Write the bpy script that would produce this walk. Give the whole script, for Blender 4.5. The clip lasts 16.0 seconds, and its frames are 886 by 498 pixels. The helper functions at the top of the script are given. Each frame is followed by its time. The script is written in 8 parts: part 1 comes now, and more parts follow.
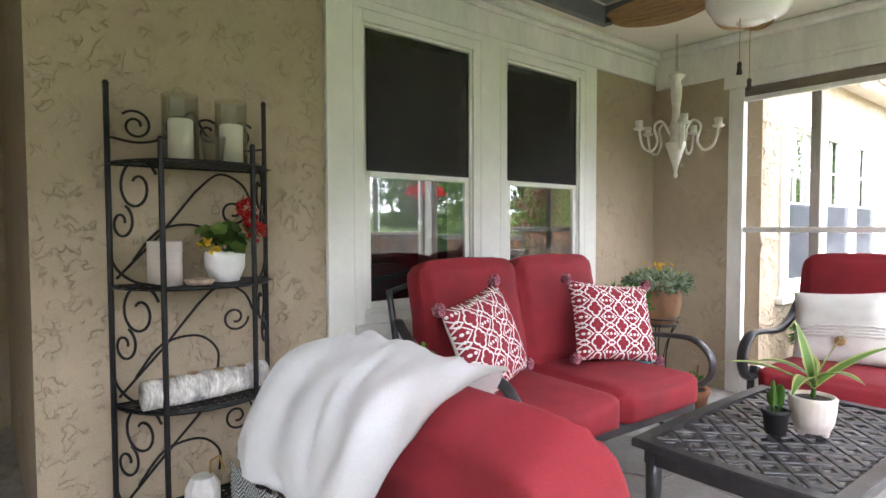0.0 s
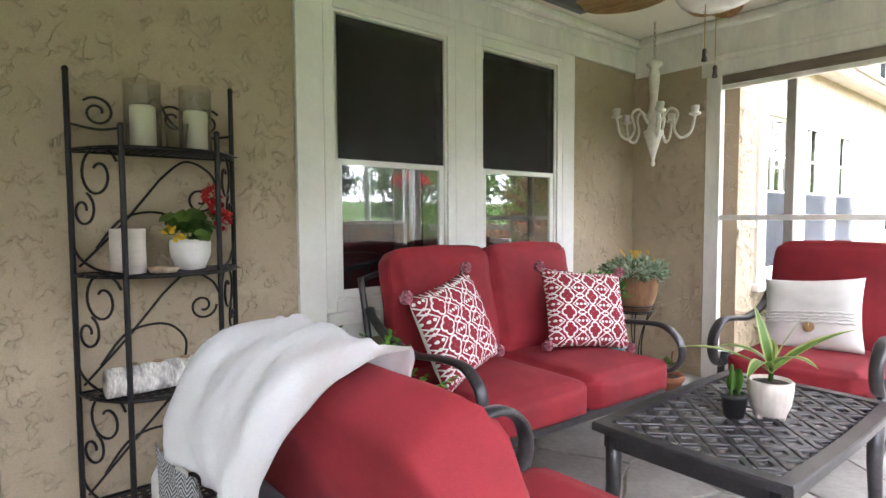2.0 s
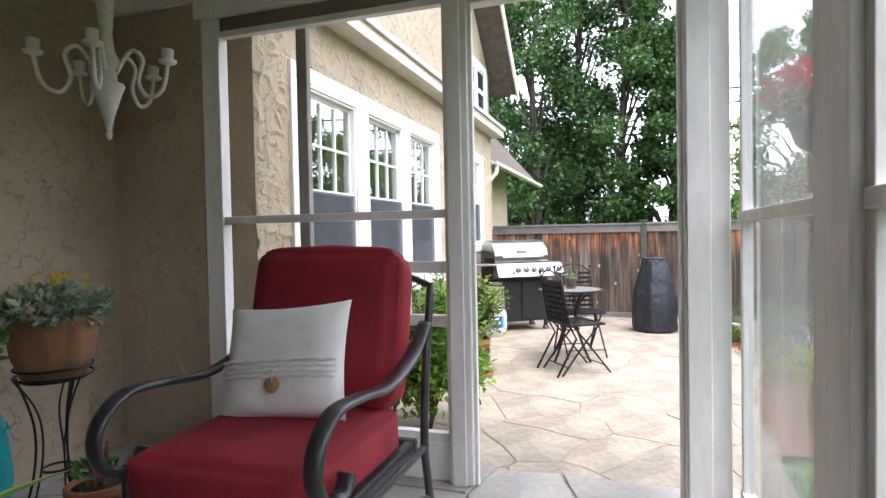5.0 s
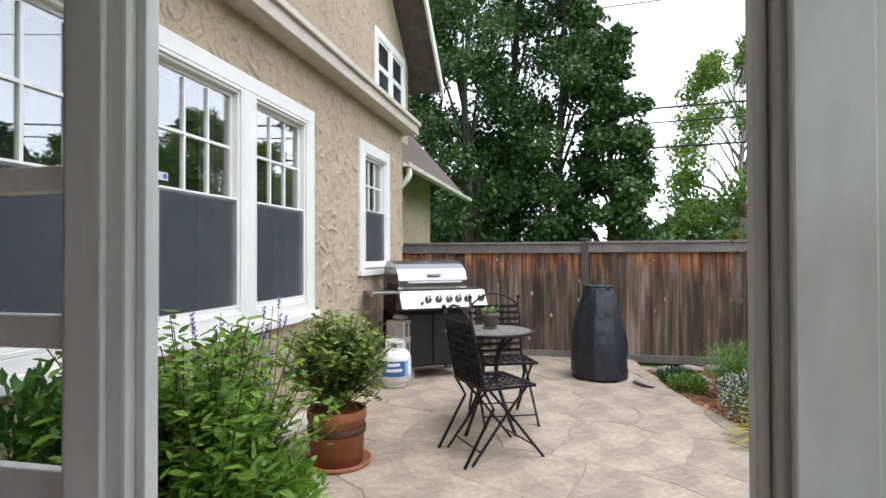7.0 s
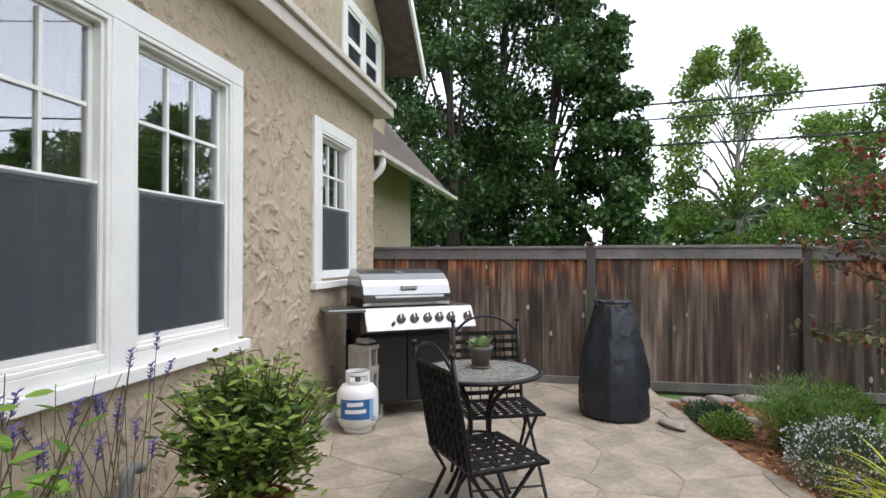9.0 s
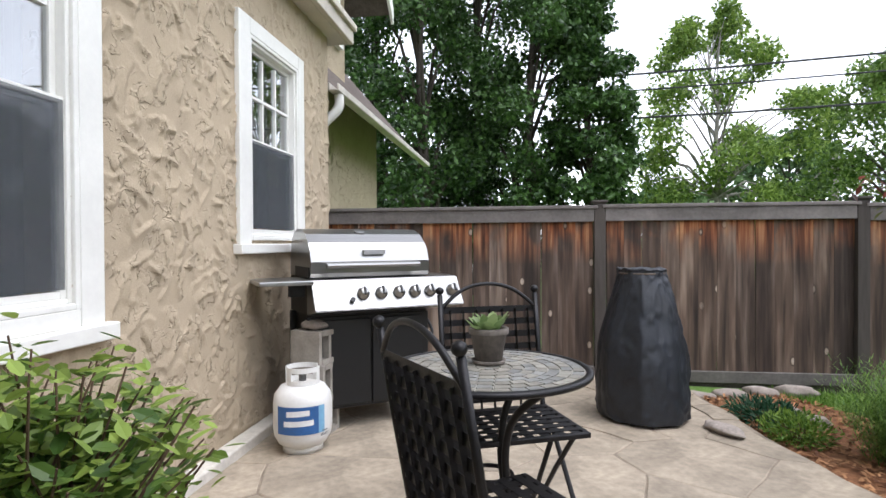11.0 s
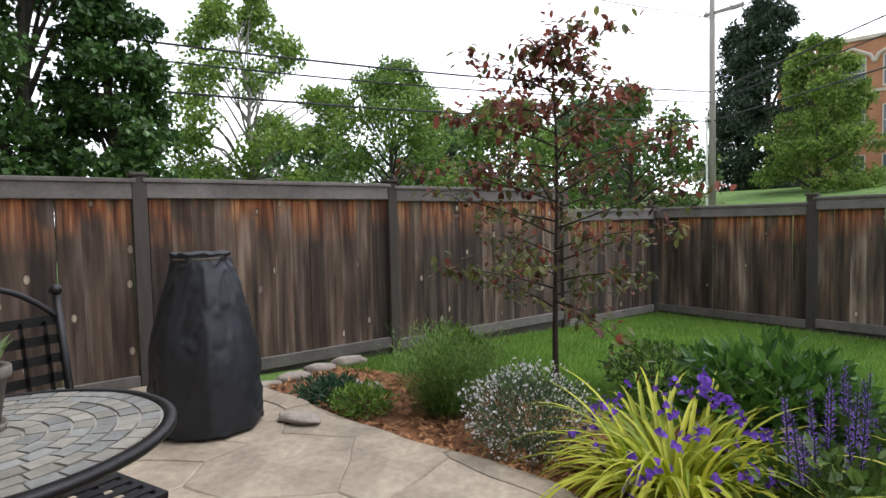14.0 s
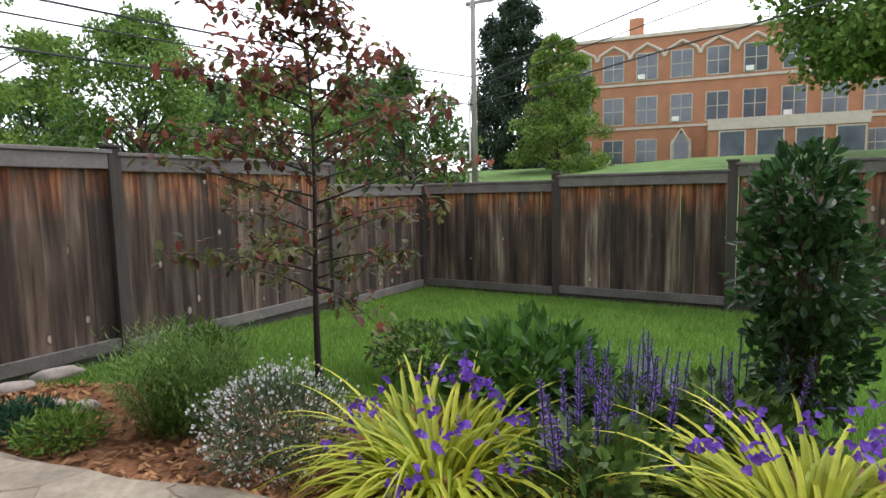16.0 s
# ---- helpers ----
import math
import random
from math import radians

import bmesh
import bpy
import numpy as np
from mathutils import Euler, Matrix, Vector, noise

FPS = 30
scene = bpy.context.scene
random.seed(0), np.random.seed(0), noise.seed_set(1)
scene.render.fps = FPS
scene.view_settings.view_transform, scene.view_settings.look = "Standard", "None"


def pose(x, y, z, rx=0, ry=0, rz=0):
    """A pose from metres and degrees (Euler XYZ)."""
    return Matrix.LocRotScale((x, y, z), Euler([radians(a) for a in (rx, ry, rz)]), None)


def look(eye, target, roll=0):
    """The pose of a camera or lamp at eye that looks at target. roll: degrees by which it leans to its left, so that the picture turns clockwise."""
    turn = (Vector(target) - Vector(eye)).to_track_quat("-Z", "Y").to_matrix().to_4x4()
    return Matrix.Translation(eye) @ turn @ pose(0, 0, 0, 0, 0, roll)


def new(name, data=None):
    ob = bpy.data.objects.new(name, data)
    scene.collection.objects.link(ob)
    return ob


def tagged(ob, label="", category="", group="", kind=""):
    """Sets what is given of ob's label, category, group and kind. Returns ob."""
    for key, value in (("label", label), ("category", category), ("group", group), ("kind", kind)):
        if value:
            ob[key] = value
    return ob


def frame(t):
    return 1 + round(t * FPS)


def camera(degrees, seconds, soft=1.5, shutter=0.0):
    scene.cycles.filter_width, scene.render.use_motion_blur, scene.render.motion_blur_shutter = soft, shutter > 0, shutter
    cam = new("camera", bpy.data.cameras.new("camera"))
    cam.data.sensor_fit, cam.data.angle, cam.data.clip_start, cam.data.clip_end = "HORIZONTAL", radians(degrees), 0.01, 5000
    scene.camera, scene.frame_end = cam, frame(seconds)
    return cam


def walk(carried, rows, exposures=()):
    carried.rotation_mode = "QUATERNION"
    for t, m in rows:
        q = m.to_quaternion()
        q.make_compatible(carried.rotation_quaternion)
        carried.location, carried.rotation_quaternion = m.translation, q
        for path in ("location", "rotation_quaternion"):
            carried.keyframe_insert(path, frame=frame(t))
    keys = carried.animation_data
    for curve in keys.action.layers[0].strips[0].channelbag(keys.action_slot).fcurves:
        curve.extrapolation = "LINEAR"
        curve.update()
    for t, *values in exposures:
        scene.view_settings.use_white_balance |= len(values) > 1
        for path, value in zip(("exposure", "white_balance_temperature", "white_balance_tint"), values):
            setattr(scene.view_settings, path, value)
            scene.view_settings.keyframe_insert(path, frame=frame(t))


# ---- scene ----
cam = camera(76.0, 16.0)
PATH = [
    (0, (-0.428, 0.14, 1.276), (0.847, 1.679, 1.197), -0.2),
    (0.5, (-0.431, 0.138, 1.269), (0.818, 1.696, 1.168), -0.1),
    (1, (-0.425, 0.122, 1.272), (0.809, 1.692, 1.154), -0.1),
    (1.5, (-0.397, 0.105, 1.274), (0.836, 1.674, 1.148), -0.1),
    (2, (-0.345, 0.065, 1.265), (0.947, 1.587, 1.15), -0.3),
    (2.5, (-0.167, 0.081, 1.228), (1.25, 1.489, 1.124), -0.4),
    (3, (0.084, 0.079, 1.206), (1.589, 1.392, 1.111), -0.7),
    (3.5, (0.41, 0.113, 1.172), (2.063, 1.237, 1.092), -0.8),
    (4, (0.749, 0.077, 1.146), (2.55, 0.943, 1.084), -1.0),
    (4.5, (1.134, -0.011, 1.144), (2.987, 0.739, 1.093), -1.3),
    (5, (1.554, -0.046, 1.142), (3.452, 0.586, 1.096), -1.1),
    (5.2, (1.72, -0.062, 1.139), (3.637, 0.51, 1.096), -1.1),
    (7.5, (3.575, 0.047, 1.118), (5.53, 0.465, 1.144), -0.1),
    (8, (3.789, 0.107, 1.154), (5.748, 0.508, 1.185), 0.0),
    (8.5, (4.089, 0.137, 1.186), (6.051, 0.52, 1.221), 0.0),
    (10.8, (5.404, 0.4, 0.981), (7.377, 0.727, 0.954), -0.3),
    (11, (5.518, 0.436, 0.977), (7.5, 0.704, 0.957), -0.3),
    (11.5, (5.808, 0.46, 0.961), (7.807, 0.504, 0.947), -0.4),
    (12, (5.999, 0.442, 0.973), (7.987, 0.22, 0.952), -0.7),
    (12.5, (6.049, 0.462, 0.971), (7.969, -0.096, 0.934), -1.1),
    (13, (6.055, 0.436, 0.945), (7.888, -0.363, 0.89), -1.2),
    (13.5, (6.046, 0.428, 0.944), (7.769, -0.586, 0.868), -1.4),
    (14, (6.037, 0.454, 0.946), (7.634, -0.746, 0.85), -1.4),
    (14.5, (6.014, 0.448, 0.95), (7.503, -0.882, 0.833), -1.4),
    (15, (6.039, 0.439, 0.965), (7.37, -1.046, 0.818), -1.4),
    (15.5, (6.061, 0.363, 0.947), (7.222, -1.255, 0.759), -1.0),
    (16, (6.203, 0.097, 0.936), (7.229, -1.608, 0.739), -1.2),
]
PORCH_END, WALL_Y, SOUTH_Y, CEIL, PATIO = 4.03, 2.72, -0.42, 2.70, -0.10
EXPOSURES = [(0.0, 4.35, 6050, 19), (2.0, 4.35, 6050, 19), (3.0, 4.35, 6000, 19), (3.5, 4.1, 5980, 18), (4.0, 3.6, 5950, 18), (5.2, 2.6, 5900, 16), (7.3, 1.72, 6000, 14), (8.5, 1.5, 6000, 14), (11.0, 1.8, 6000, 14), (11.6, 1.8, 6000, 14), (12.5, 1.6, 6050, 14), (14.0, 1.52, 6150, 13), (15.0, 1.54, 6150, 13), (16.0, 1.64, 6150, 13)]
walk(cam, [(t, look(eye, target, roll)) for t, eye, target, roll in PATH], EXPOSURES)

# ---- world and sun: bright overcast sky ----
world = bpy.data.worlds.new("sky")
scene.world = world
world.use_nodes = True
wn = world.node_tree.nodes
sky = wn.new("ShaderNodeTexSky")
sky.sky_type, sky.sun_disc = "NISHITA", False
sky.sun_elevation, sky.sun_rotation = radians(55), radians(200)
sky.dust_density, sky.air_density = 0.6, 1.0
hsv = wn.new("ShaderNodeHueSaturation")
hsv.inputs["Saturation"].default_value = 0.12
world.node_tree.links.new(sky.outputs[0], hsv.inputs["Color"])
world.node_tree.links.new(hsv.outputs[0], wn["Background"].inputs[0])
wn["Background"].inputs[1].default_value = 0.15
sun_data = bpy.data.lights.new("sun", "SUN")
sun_data.energy, sun_data.angle, sun_data.color = 0.6, radians(30), (1.0, 0.96, 0.9)
sun = new("sun", sun_data)
sun.matrix_world = look((0, 0, 30), (6, 9.0, 0))


# ---- helpers ----
def part(name, bm, material, parent=None, label="", smooth=False):
    """Links a bmesh as one mesh object, under parent if there is one."""
    me = bpy.data.meshes.new(name)
    bm.normal_update()
    bm.to_mesh(me)
    bm.free()
    if smooth:
        me.polygons.foreach_set("use_smooth", [True] * len(me.polygons))
    ob = new(name, me)
    if material:
        me.materials.append(material)
    if parent:
        ob.parent = parent
    if label:
        ob["label"] = label
    return ob


def thing(name, m, label, category, group=""):
    """An Empty at the base of a thing, to parent its parts."""
    ob = new(name)
    ob.matrix_basis = m
    ob.empty_display_size = 0.1
    return tagged(ob, label, category, group)


def piece(name, me, m, parent):
    """An object of its own on shared mesh data."""
    ob = new(name, me)
    ob.matrix_basis = m
    ob.parent = parent
    return ob


def setting(name, bm, material, label="", smooth=False):
    return tagged(part(name, bm, material, None, label, smooth), label, "", "", "structure")


def box(bm, x0, x1, y0, y1, z0, z1, bevel=0.0):
    b = bm if bevel == 0 else bmesh.new()
    r = bmesh.ops.create_cube(b, size=1.0, matrix=Matrix.LocRotScale(
        ((x0 + x1) / 2, (y0 + y1) / 2, (z0 + z1) / 2), None, (abs(x1 - x0), abs(y1 - y0), abs(z1 - z0))))
    if bevel:
        bmesh.ops.bevel(b, geom=b.edges[:], offset=bevel, segments=2, profile=0.5, affect="EDGES")
        join(bm, b)
    return bm


def join(bm, other, m=None):
    me = bpy.data.meshes.new("tmp")
    other.to_mesh(me)
    other.free()
    if m:
        me.transform(m)
    bm.from_mesh(me)
    bpy.data.meshes.remove(me)
    return bm


def boxes(*specs, bevel=0.0):
    bm = bmesh.new()
    for s in specs:
        box(bm, *s, bevel=bevel)
    return bm


def lathe(profile, sides=24, bm=None, m=None, close=True):
    """A turned body from (radius, height) pairs."""
    b = bmesh.new()
    rings = []
    for r, z in profile:
        rings.append([b.verts.new((r * math.cos(2 * math.pi * i / sides), r * math.sin(2 * math.pi * i / sides), z)) for i in range(sides)])
    for lo, hi in zip(rings, rings[1:]):
        for i in range(sides):
            b.faces.new((lo[i], lo[(i + 1) % sides], hi[(i + 1) % sides], hi[i]))
    if close:
        b.faces.new(rings[0][::-1])
        b.faces.new(rings[-1])
    if m:
        b.transform(m)
    return join(bm, b) if bm else b


def sweep(points, radius, sides=8, bm=None, flat=1.0, closed=False):
    """A tube along points; radius may be a list; flat squashes the section."""
    pts = [Vector(p) for p in points]
    n = len(pts)
    rad = radius if isinstance(radius, (list, tuple)) else [radius] * n
    b = bm if bm else bmesh.new()
    up = Vector((0, 0, 1))
    rings = []
    prev = None
    for i, p in enumerate(pts):
        if closed:
            d = pts[(i + 1) % n] - pts[i - 1]
        else:
            d = pts[min(i + 1, n - 1)] - pts[max(i - 1, 0)]
        d = d.normalized() if d.length > 1e-9 else Vector((0, 0, 1))
        if prev is None:
            side = d.cross(up if abs(d.z) < 0.95 else Vector((1, 0, 0))).normalized()
        else:
            side = (prev - d * prev.dot(d)).normalized()
        prev = side
        over = side.cross(d).normalized()
        rings.append([b.verts.new(p + side * (rad[i] * math.cos(2 * math.pi * k / sides)) + over * (rad[i] * flat * math.sin(2 * math.pi * k / sides))) for k in range(sides)])
    pairs = list(zip(rings, rings[1:])) + ([(rings[-1], rings[0])] if closed else [])
    for lo, hi in pairs:
        for k in range(sides):
            b.faces.new((lo[k], lo[(k + 1) % sides], hi[(k + 1) % sides], hi[k]))
    if not closed:
        b.faces.new(rings[0][::-1])
        b.faces.new(rings[-1])
    return b


def curve_pts(controls, steps=8):
    """A smooth run of points through the controls."""
    c = [Vector(p) for p in controls]
    out = []
    for i in range(len(c) - 1):
        p0, p1, p2, p3 = c[max(i - 1, 0)], c[i], c[i + 1], c[min(i + 2, len(c) - 1)]
        for s in range(steps):
            t = s / steps
            out.append(0.5 * ((2 * p1) + (p2 - p0) * t + (2 * p0 - 5 * p1 + 4 * p2 - p3) * t * t + (3 * p1 - p0 - 3 * p2 + p3) * t ** 3))
    out.append(c[-1])
    return out


def cushion(w, d, h, puff=0.03, n=12, crown=0.0):
    """A soft block w x d x h, resting on z = 0, with bulged faces and rounded edges."""
    bm = bmesh.new()
    bmesh.ops.create_cube(bm, size=2.0)
    bmesh.ops.subdivide_edges(bm, edges=bm.edges[:], cuts=n, use_grid_fill=True)
    e = 0.09 * min(w, d)
    for v in bm.verts:
        x, y, z = v.co
        kx, ky, kz = 1 - x * x, 1 - y * y, 1 - z * z
        px = math.copysign(abs(x) ** 0.8, x) * w / 2 + math.copysign(puff * 0.5 * ky * kz, x) * (abs(x) > 0.99)
        py = math.copysign(abs(y) ** 0.8, y) * d / 2 + math.copysign(puff * 0.5 * kx * kz, y) * (abs(y) > 0.99)
        pz = z * h / 2 + math.copysign(puff * (kx * ky) ** 0.5, z) * (abs(z) > 0.99) + crown * kx * ky
        near = max(abs(x) ** 6 * abs(z) ** 6, abs(y) ** 6 * abs(z) ** 6, abs(x) ** 6 * abs(y) ** 6)
        f = 1 - 0.10 * near
        w_ = 0.005 * noise.noise(Vector((px * 7, py * 7, pz * 7 + w))) + 0.005 * (0.5 - abs(noise.noise(Vector((px * 9 + 3 * w, py * 5, pz * 9)))))
        v.co = (px * f + w_, py * f + w_, pz * f + h / 2 + w_)
    return bm


def pillow(w, h, t, n=16, seed=0):
    """A scatter pillow standing in the xz plane, its bottom edge at z = 0."""
    bm = bmesh.new()
    grid = {}
    for s in (-1, 1):
        for i in range(n + 1):
            for j in range(n + 1):
                u, v = 2 * i / n - 1, 2 * j / n - 1
                if s == 1 and (i in (0, n) or j in (0, n)):
                    grid[s, i, j] = grid[-1, i, j]
                    continue
                bulge = ((1 - u ** 4) * (1 - v ** 4)) ** 0.7
                pinch = 1 - 0.07 * (1 - u * u) * (v * v) - 0.0
                pinch2 = 1 - 0.07 * (1 - v * v) * (u * u)
                wr = 0.008 * noise.noise(Vector((u * 3 + seed, v * 3, s * 2.0))) + 0.004 * noise.noise(Vector((u * 9 + seed, v * 5, s)))
                grid[s, i, j] = bm.verts.new((u * w / 2 * pinch2, s * (t / 2 * bulge + wr * bulge), v * h / 2 * pinch + h / 2))
    for s in (-1, 1):
        for i in range(n):
            for j in range(n):
                q = [grid[s, i, j], grid[s, i + 1, j], grid[s, i + 1, j + 1], grid[s, i, j + 1]]
                bm.faces.new(q if s == -1 else q[::-1])
    return bm


# ---- materials ----
def nodes_of(name):
    m = bpy.data.materials.new(name)
    m.use_nodes = True
    t = m.node_tree
    return m, t, t.nodes, t.links, t.nodes["Principled BSDF"]


def noise_node(t, scale, detail=4.0, rough=0.55, coord="Object", stretch=None, dist=0.0):
    tc = t.nodes.new("ShaderNodeTexCoord")
    nz = t.nodes.new("ShaderNodeTexNoise")
    nz.inputs["Scale"].default_value, nz.inputs["Detail"].default_value = scale, detail
    nz.inputs["Roughness"].default_value, nz.inputs["Distortion"].default_value = rough, dist
    src = tc.outputs[coord]
    if stretch:
        mp = t.nodes.new("ShaderNodeMapping")
        mp.inputs["Scale"].default_value = stretch
        t.links.new(src, mp.inputs[0])
        src = mp.outputs[0]
    t.links.new(src, nz.inputs["Vector"])
    return nz


def ramp(t, src, stops):
    r = t.nodes.new("ShaderNodeValToRGB")
    while len(r.color_ramp.elements) < len(stops):
        r.color_ramp.elements.new(0.5)
    for e, (p, c) in zip(r.color_ramp.elements, stops):
        e.position = p
        e.color = (*c, 1) if len(c) == 3 else c
    t.links.new(src, r.inputs[0])
    return r


def mix(t, fac, a, b, mode="MIX"):
    m = t.nodes.new("ShaderNodeMix")
    m.data_type, m.blend_type = "RGBA", mode
    for sock, val in ((m.inputs["Factor"], fac), (m.inputs["A"], a), (m.inputs["B"], b)):
        if isinstance(val, (int, float)):
            sock.default_value = val
        elif isinstance(val, tuple):
            sock.default_value = (*val, 1)
        else:
            t.links.new(val, sock)
    return m.outputs["Result"]


def bumped(t, bsdf, height, strength=0.3, distance=0.01):
    b = t.nodes.new("ShaderNodeBump")
    b.inputs["Strength"].default_value, b.inputs["Distance"].default_value = strength, distance
    t.links.new(height, b.inputs["Height"])
    t.links.new(b.outputs[0], bsdf.inputs["Normal"])


def plain(name, color, rough=0.6, metal=0.0, vary=0.15, scale=6.0, fine=60.0, bump=0.15, dist=0.003, stretch=None, rand=0.0, coat=0.0, coord="Object"):
    """A surface with two scales of variation and fine relief."""
    m, t, n, l, bsdf = nodes_of(name)
    a = noise_node(t, scale, 5, 0.6, coord, stretch)
    b = noise_node(t, fine, 3, 0.6, coord, stretch)
    lo, hi = tuple(c * (1 - vary) for c in color), tuple(min(1, c * (1 + vary)) for c in color)
    col = ramp(t, a.outputs[0], [(0.3, lo), (0.7, hi)]).outputs[0]
    grain = ramp(t, b.outputs[0], [(0.35, (1 - vary * 0.6,) * 3), (0.65, (1, 1, 1))]).outputs[0]
    col = mix(t, 1.0, col, grain, "MULTIPLY")
    if rand:
        info = n.new("ShaderNodeObjectInfo")
        rr = ramp(t, info.outputs["Random"], [(0.0, (1 - rand,) * 3), (1.0, (1, 1, 1))]).outputs[0]
        col = mix(t, 1.0, col, rr, "MULTIPLY")
    l.new(col, bsdf.inputs["Base Color"])
    bsdf.inputs["Roughness"].default_value, bsdf.inputs["Metallic"].default_value = rough, metal
    if coat:
        bsdf.inputs["Coat Weight"].default_value = coat
    if bump:
        bumped(t, bsdf, b.outputs[0], bump, dist)
    return m


def stucco_material(name, color, modelled=False):
    """Knife-dash stucco: low ridges and torn edges over a sandy grain; modelled walls need the grain alone."""
    m, t, n, l, bsdf = nodes_of(name)
    warp = noise_node(t, 5.0, 3, 0.6)
    tc = n.new("ShaderNodeTexCoord")
    add = n.new("ShaderNodeVectorMath")
    add.operation = "MULTIPLY_ADD"
    add.inputs[1].default_value = (0.16, 0.16, 0.16)
    l.new(warp.outputs["Color"], add.inputs[0])
    l.new(tc.outputs["Object"], add.inputs[2])
    big = n.new("ShaderNodeTexNoise")
    big.inputs["Scale"].default_value, big.inputs["Detail"].default_value = 14.0, 2.0
    l.new(add.outputs[0], big.inputs["Vector"])
    ridge = ramp(t, big.outputs[0], [(0.0, (0.35,) * 3), (0.42, (0.40,) * 3), (0.49, (0.62,) * 3), (0.512, (1,) * 3), (0.522, (0.30,) * 3), (0.60, (0.42,) * 3), (1.0, (0.5,) * 3)])
    gate = noise_node(t, 11.0, 2, 0.5)
    gater = ramp(t, gate.outputs[0], [(0.47, (0.0,) * 3), (0.57, (1,) * 3)])
    h = mix(t, gater.outputs[0], (0.40, 0.40, 0.40), ridge.outputs[0])
    grain = noise_node(t, 160, 3, 0.6)
    h2 = mix(t, 0.10, h, grain.outputs[0])
    stain = noise_node(t, 1.3, 5, 0.65)
    lo = tuple(c * 0.82 for c in color)
    col = ramp(t, stain.outputs[0], [(0.3, lo), (0.65, color)]).outputs[0]
    dirt = ramp(t, grain.outputs[0], [(0.3, (0.86,) * 3), (0.6, (1,) * 3)]).outputs[0]
    l.new(mix(t, 1.0, col, dirt, "MULTIPLY"), bsdf.inputs["Base Color"])
    bsdf.inputs["Roughness"].default_value = 0.9
    if modelled:
        bumped(t, bsdf, h2, 0.9, 0.020)
    else:
        bumped(t, bsdf, h2, 1.0, 0.026)
    return m


def glass_material(name, tint=(0.9, 0.92, 0.92), gloss=1.0, haze=0.0):
    """Window glass: see-through, with a mirror reflection that grows at a slant."""
    m, t, n, l, bsdf = nodes_of(name)
    tr, gl, mx, fr = n.new("ShaderNodeBsdfTransparent"), n.new("ShaderNodeBsdfGlossy"), n.new("ShaderNodeMixShader"), n.new("ShaderNodeLayerWeight")
    pw, ml, ad = n.new("ShaderNodeMath"), n.new("ShaderNodeMath"), n.new("ShaderNodeMath")
    pw.operation, ml.operation, ad.operation = "POWER", "MULTIPLY", "ADD"
    pw.inputs[1].default_value, ml.inputs[1].default_value, ad.inputs[1].default_value = 3.0, 0.75, 0.05 * gloss
    fr.inputs["Blend"].default_value = 0.5
    tr.inputs[0].default_value = (*tint, 1)
    gl.inputs["Roughness"].default_value = 0.01
    l.new(fr.outputs["Facing"], pw.inputs[0])
    l.new(pw.outputs[0], ml.inputs[0])
    l.new(ml.outputs[0], ad.inputs[0])
    l.new(ad.outputs[0], mx.inputs[0])
    l.new(tr.outputs[0], mx.inputs[1])
    l.new(gl.outputs[0], mx.inputs[2])
    out = mx.outputs[0]
    if haze:
        df, m2 = n.new("ShaderNodeBsdfDiffuse"), n.new("ShaderNodeMixShader")
        df.inputs[0].default_value = (0.75, 0.76, 0.76, 1)
        hz = noise_node(t, 2.0, 4, 0.6, "Object", (1, 1, 0.35))
        hr = ramp(t, hz.outputs[0], [(0.3, (haze * 0.5,) * 3), (0.7, (haze * 1.3,) * 3)])
        l.new(hr.outputs[0], m2.inputs[0])
        l.new(out, m2.inputs[1])
        l.new(df.outputs[0], m2.inputs[2])
        out = m2.outputs[0]
    l.new(out, n["Material Output"].inputs[0])
    return m


def screen_material(name, color, cover):
    """Woven insect screen: a fine mesh that lets most of the light by."""
    m, t, n, l, bsdf = nodes_of(name)
    tr, df, mx = n.new("ShaderNodeBsdfTransparent"), n.new("ShaderNodeBsdfDiffuse"), n.new("ShaderNodeMixShader")
    df.inputs[0].default_value = (*color, 1)
    nz = noise_node(t, 3.0, 3, 0.5)
    r = ramp(t, nz.outputs[0], [(0.3, (cover * 0.85,) * 3), (0.7, (min(1, cover * 1.15),) * 3)])
    l.new(r.outputs[0], mx.inputs[0])
    l.new(tr.outputs[0], mx.inputs[1])
    l.new(df.outputs[0], mx.inputs[2])
    l.new(mx.outputs[0], n["Material Output"].inputs[0])
    return m


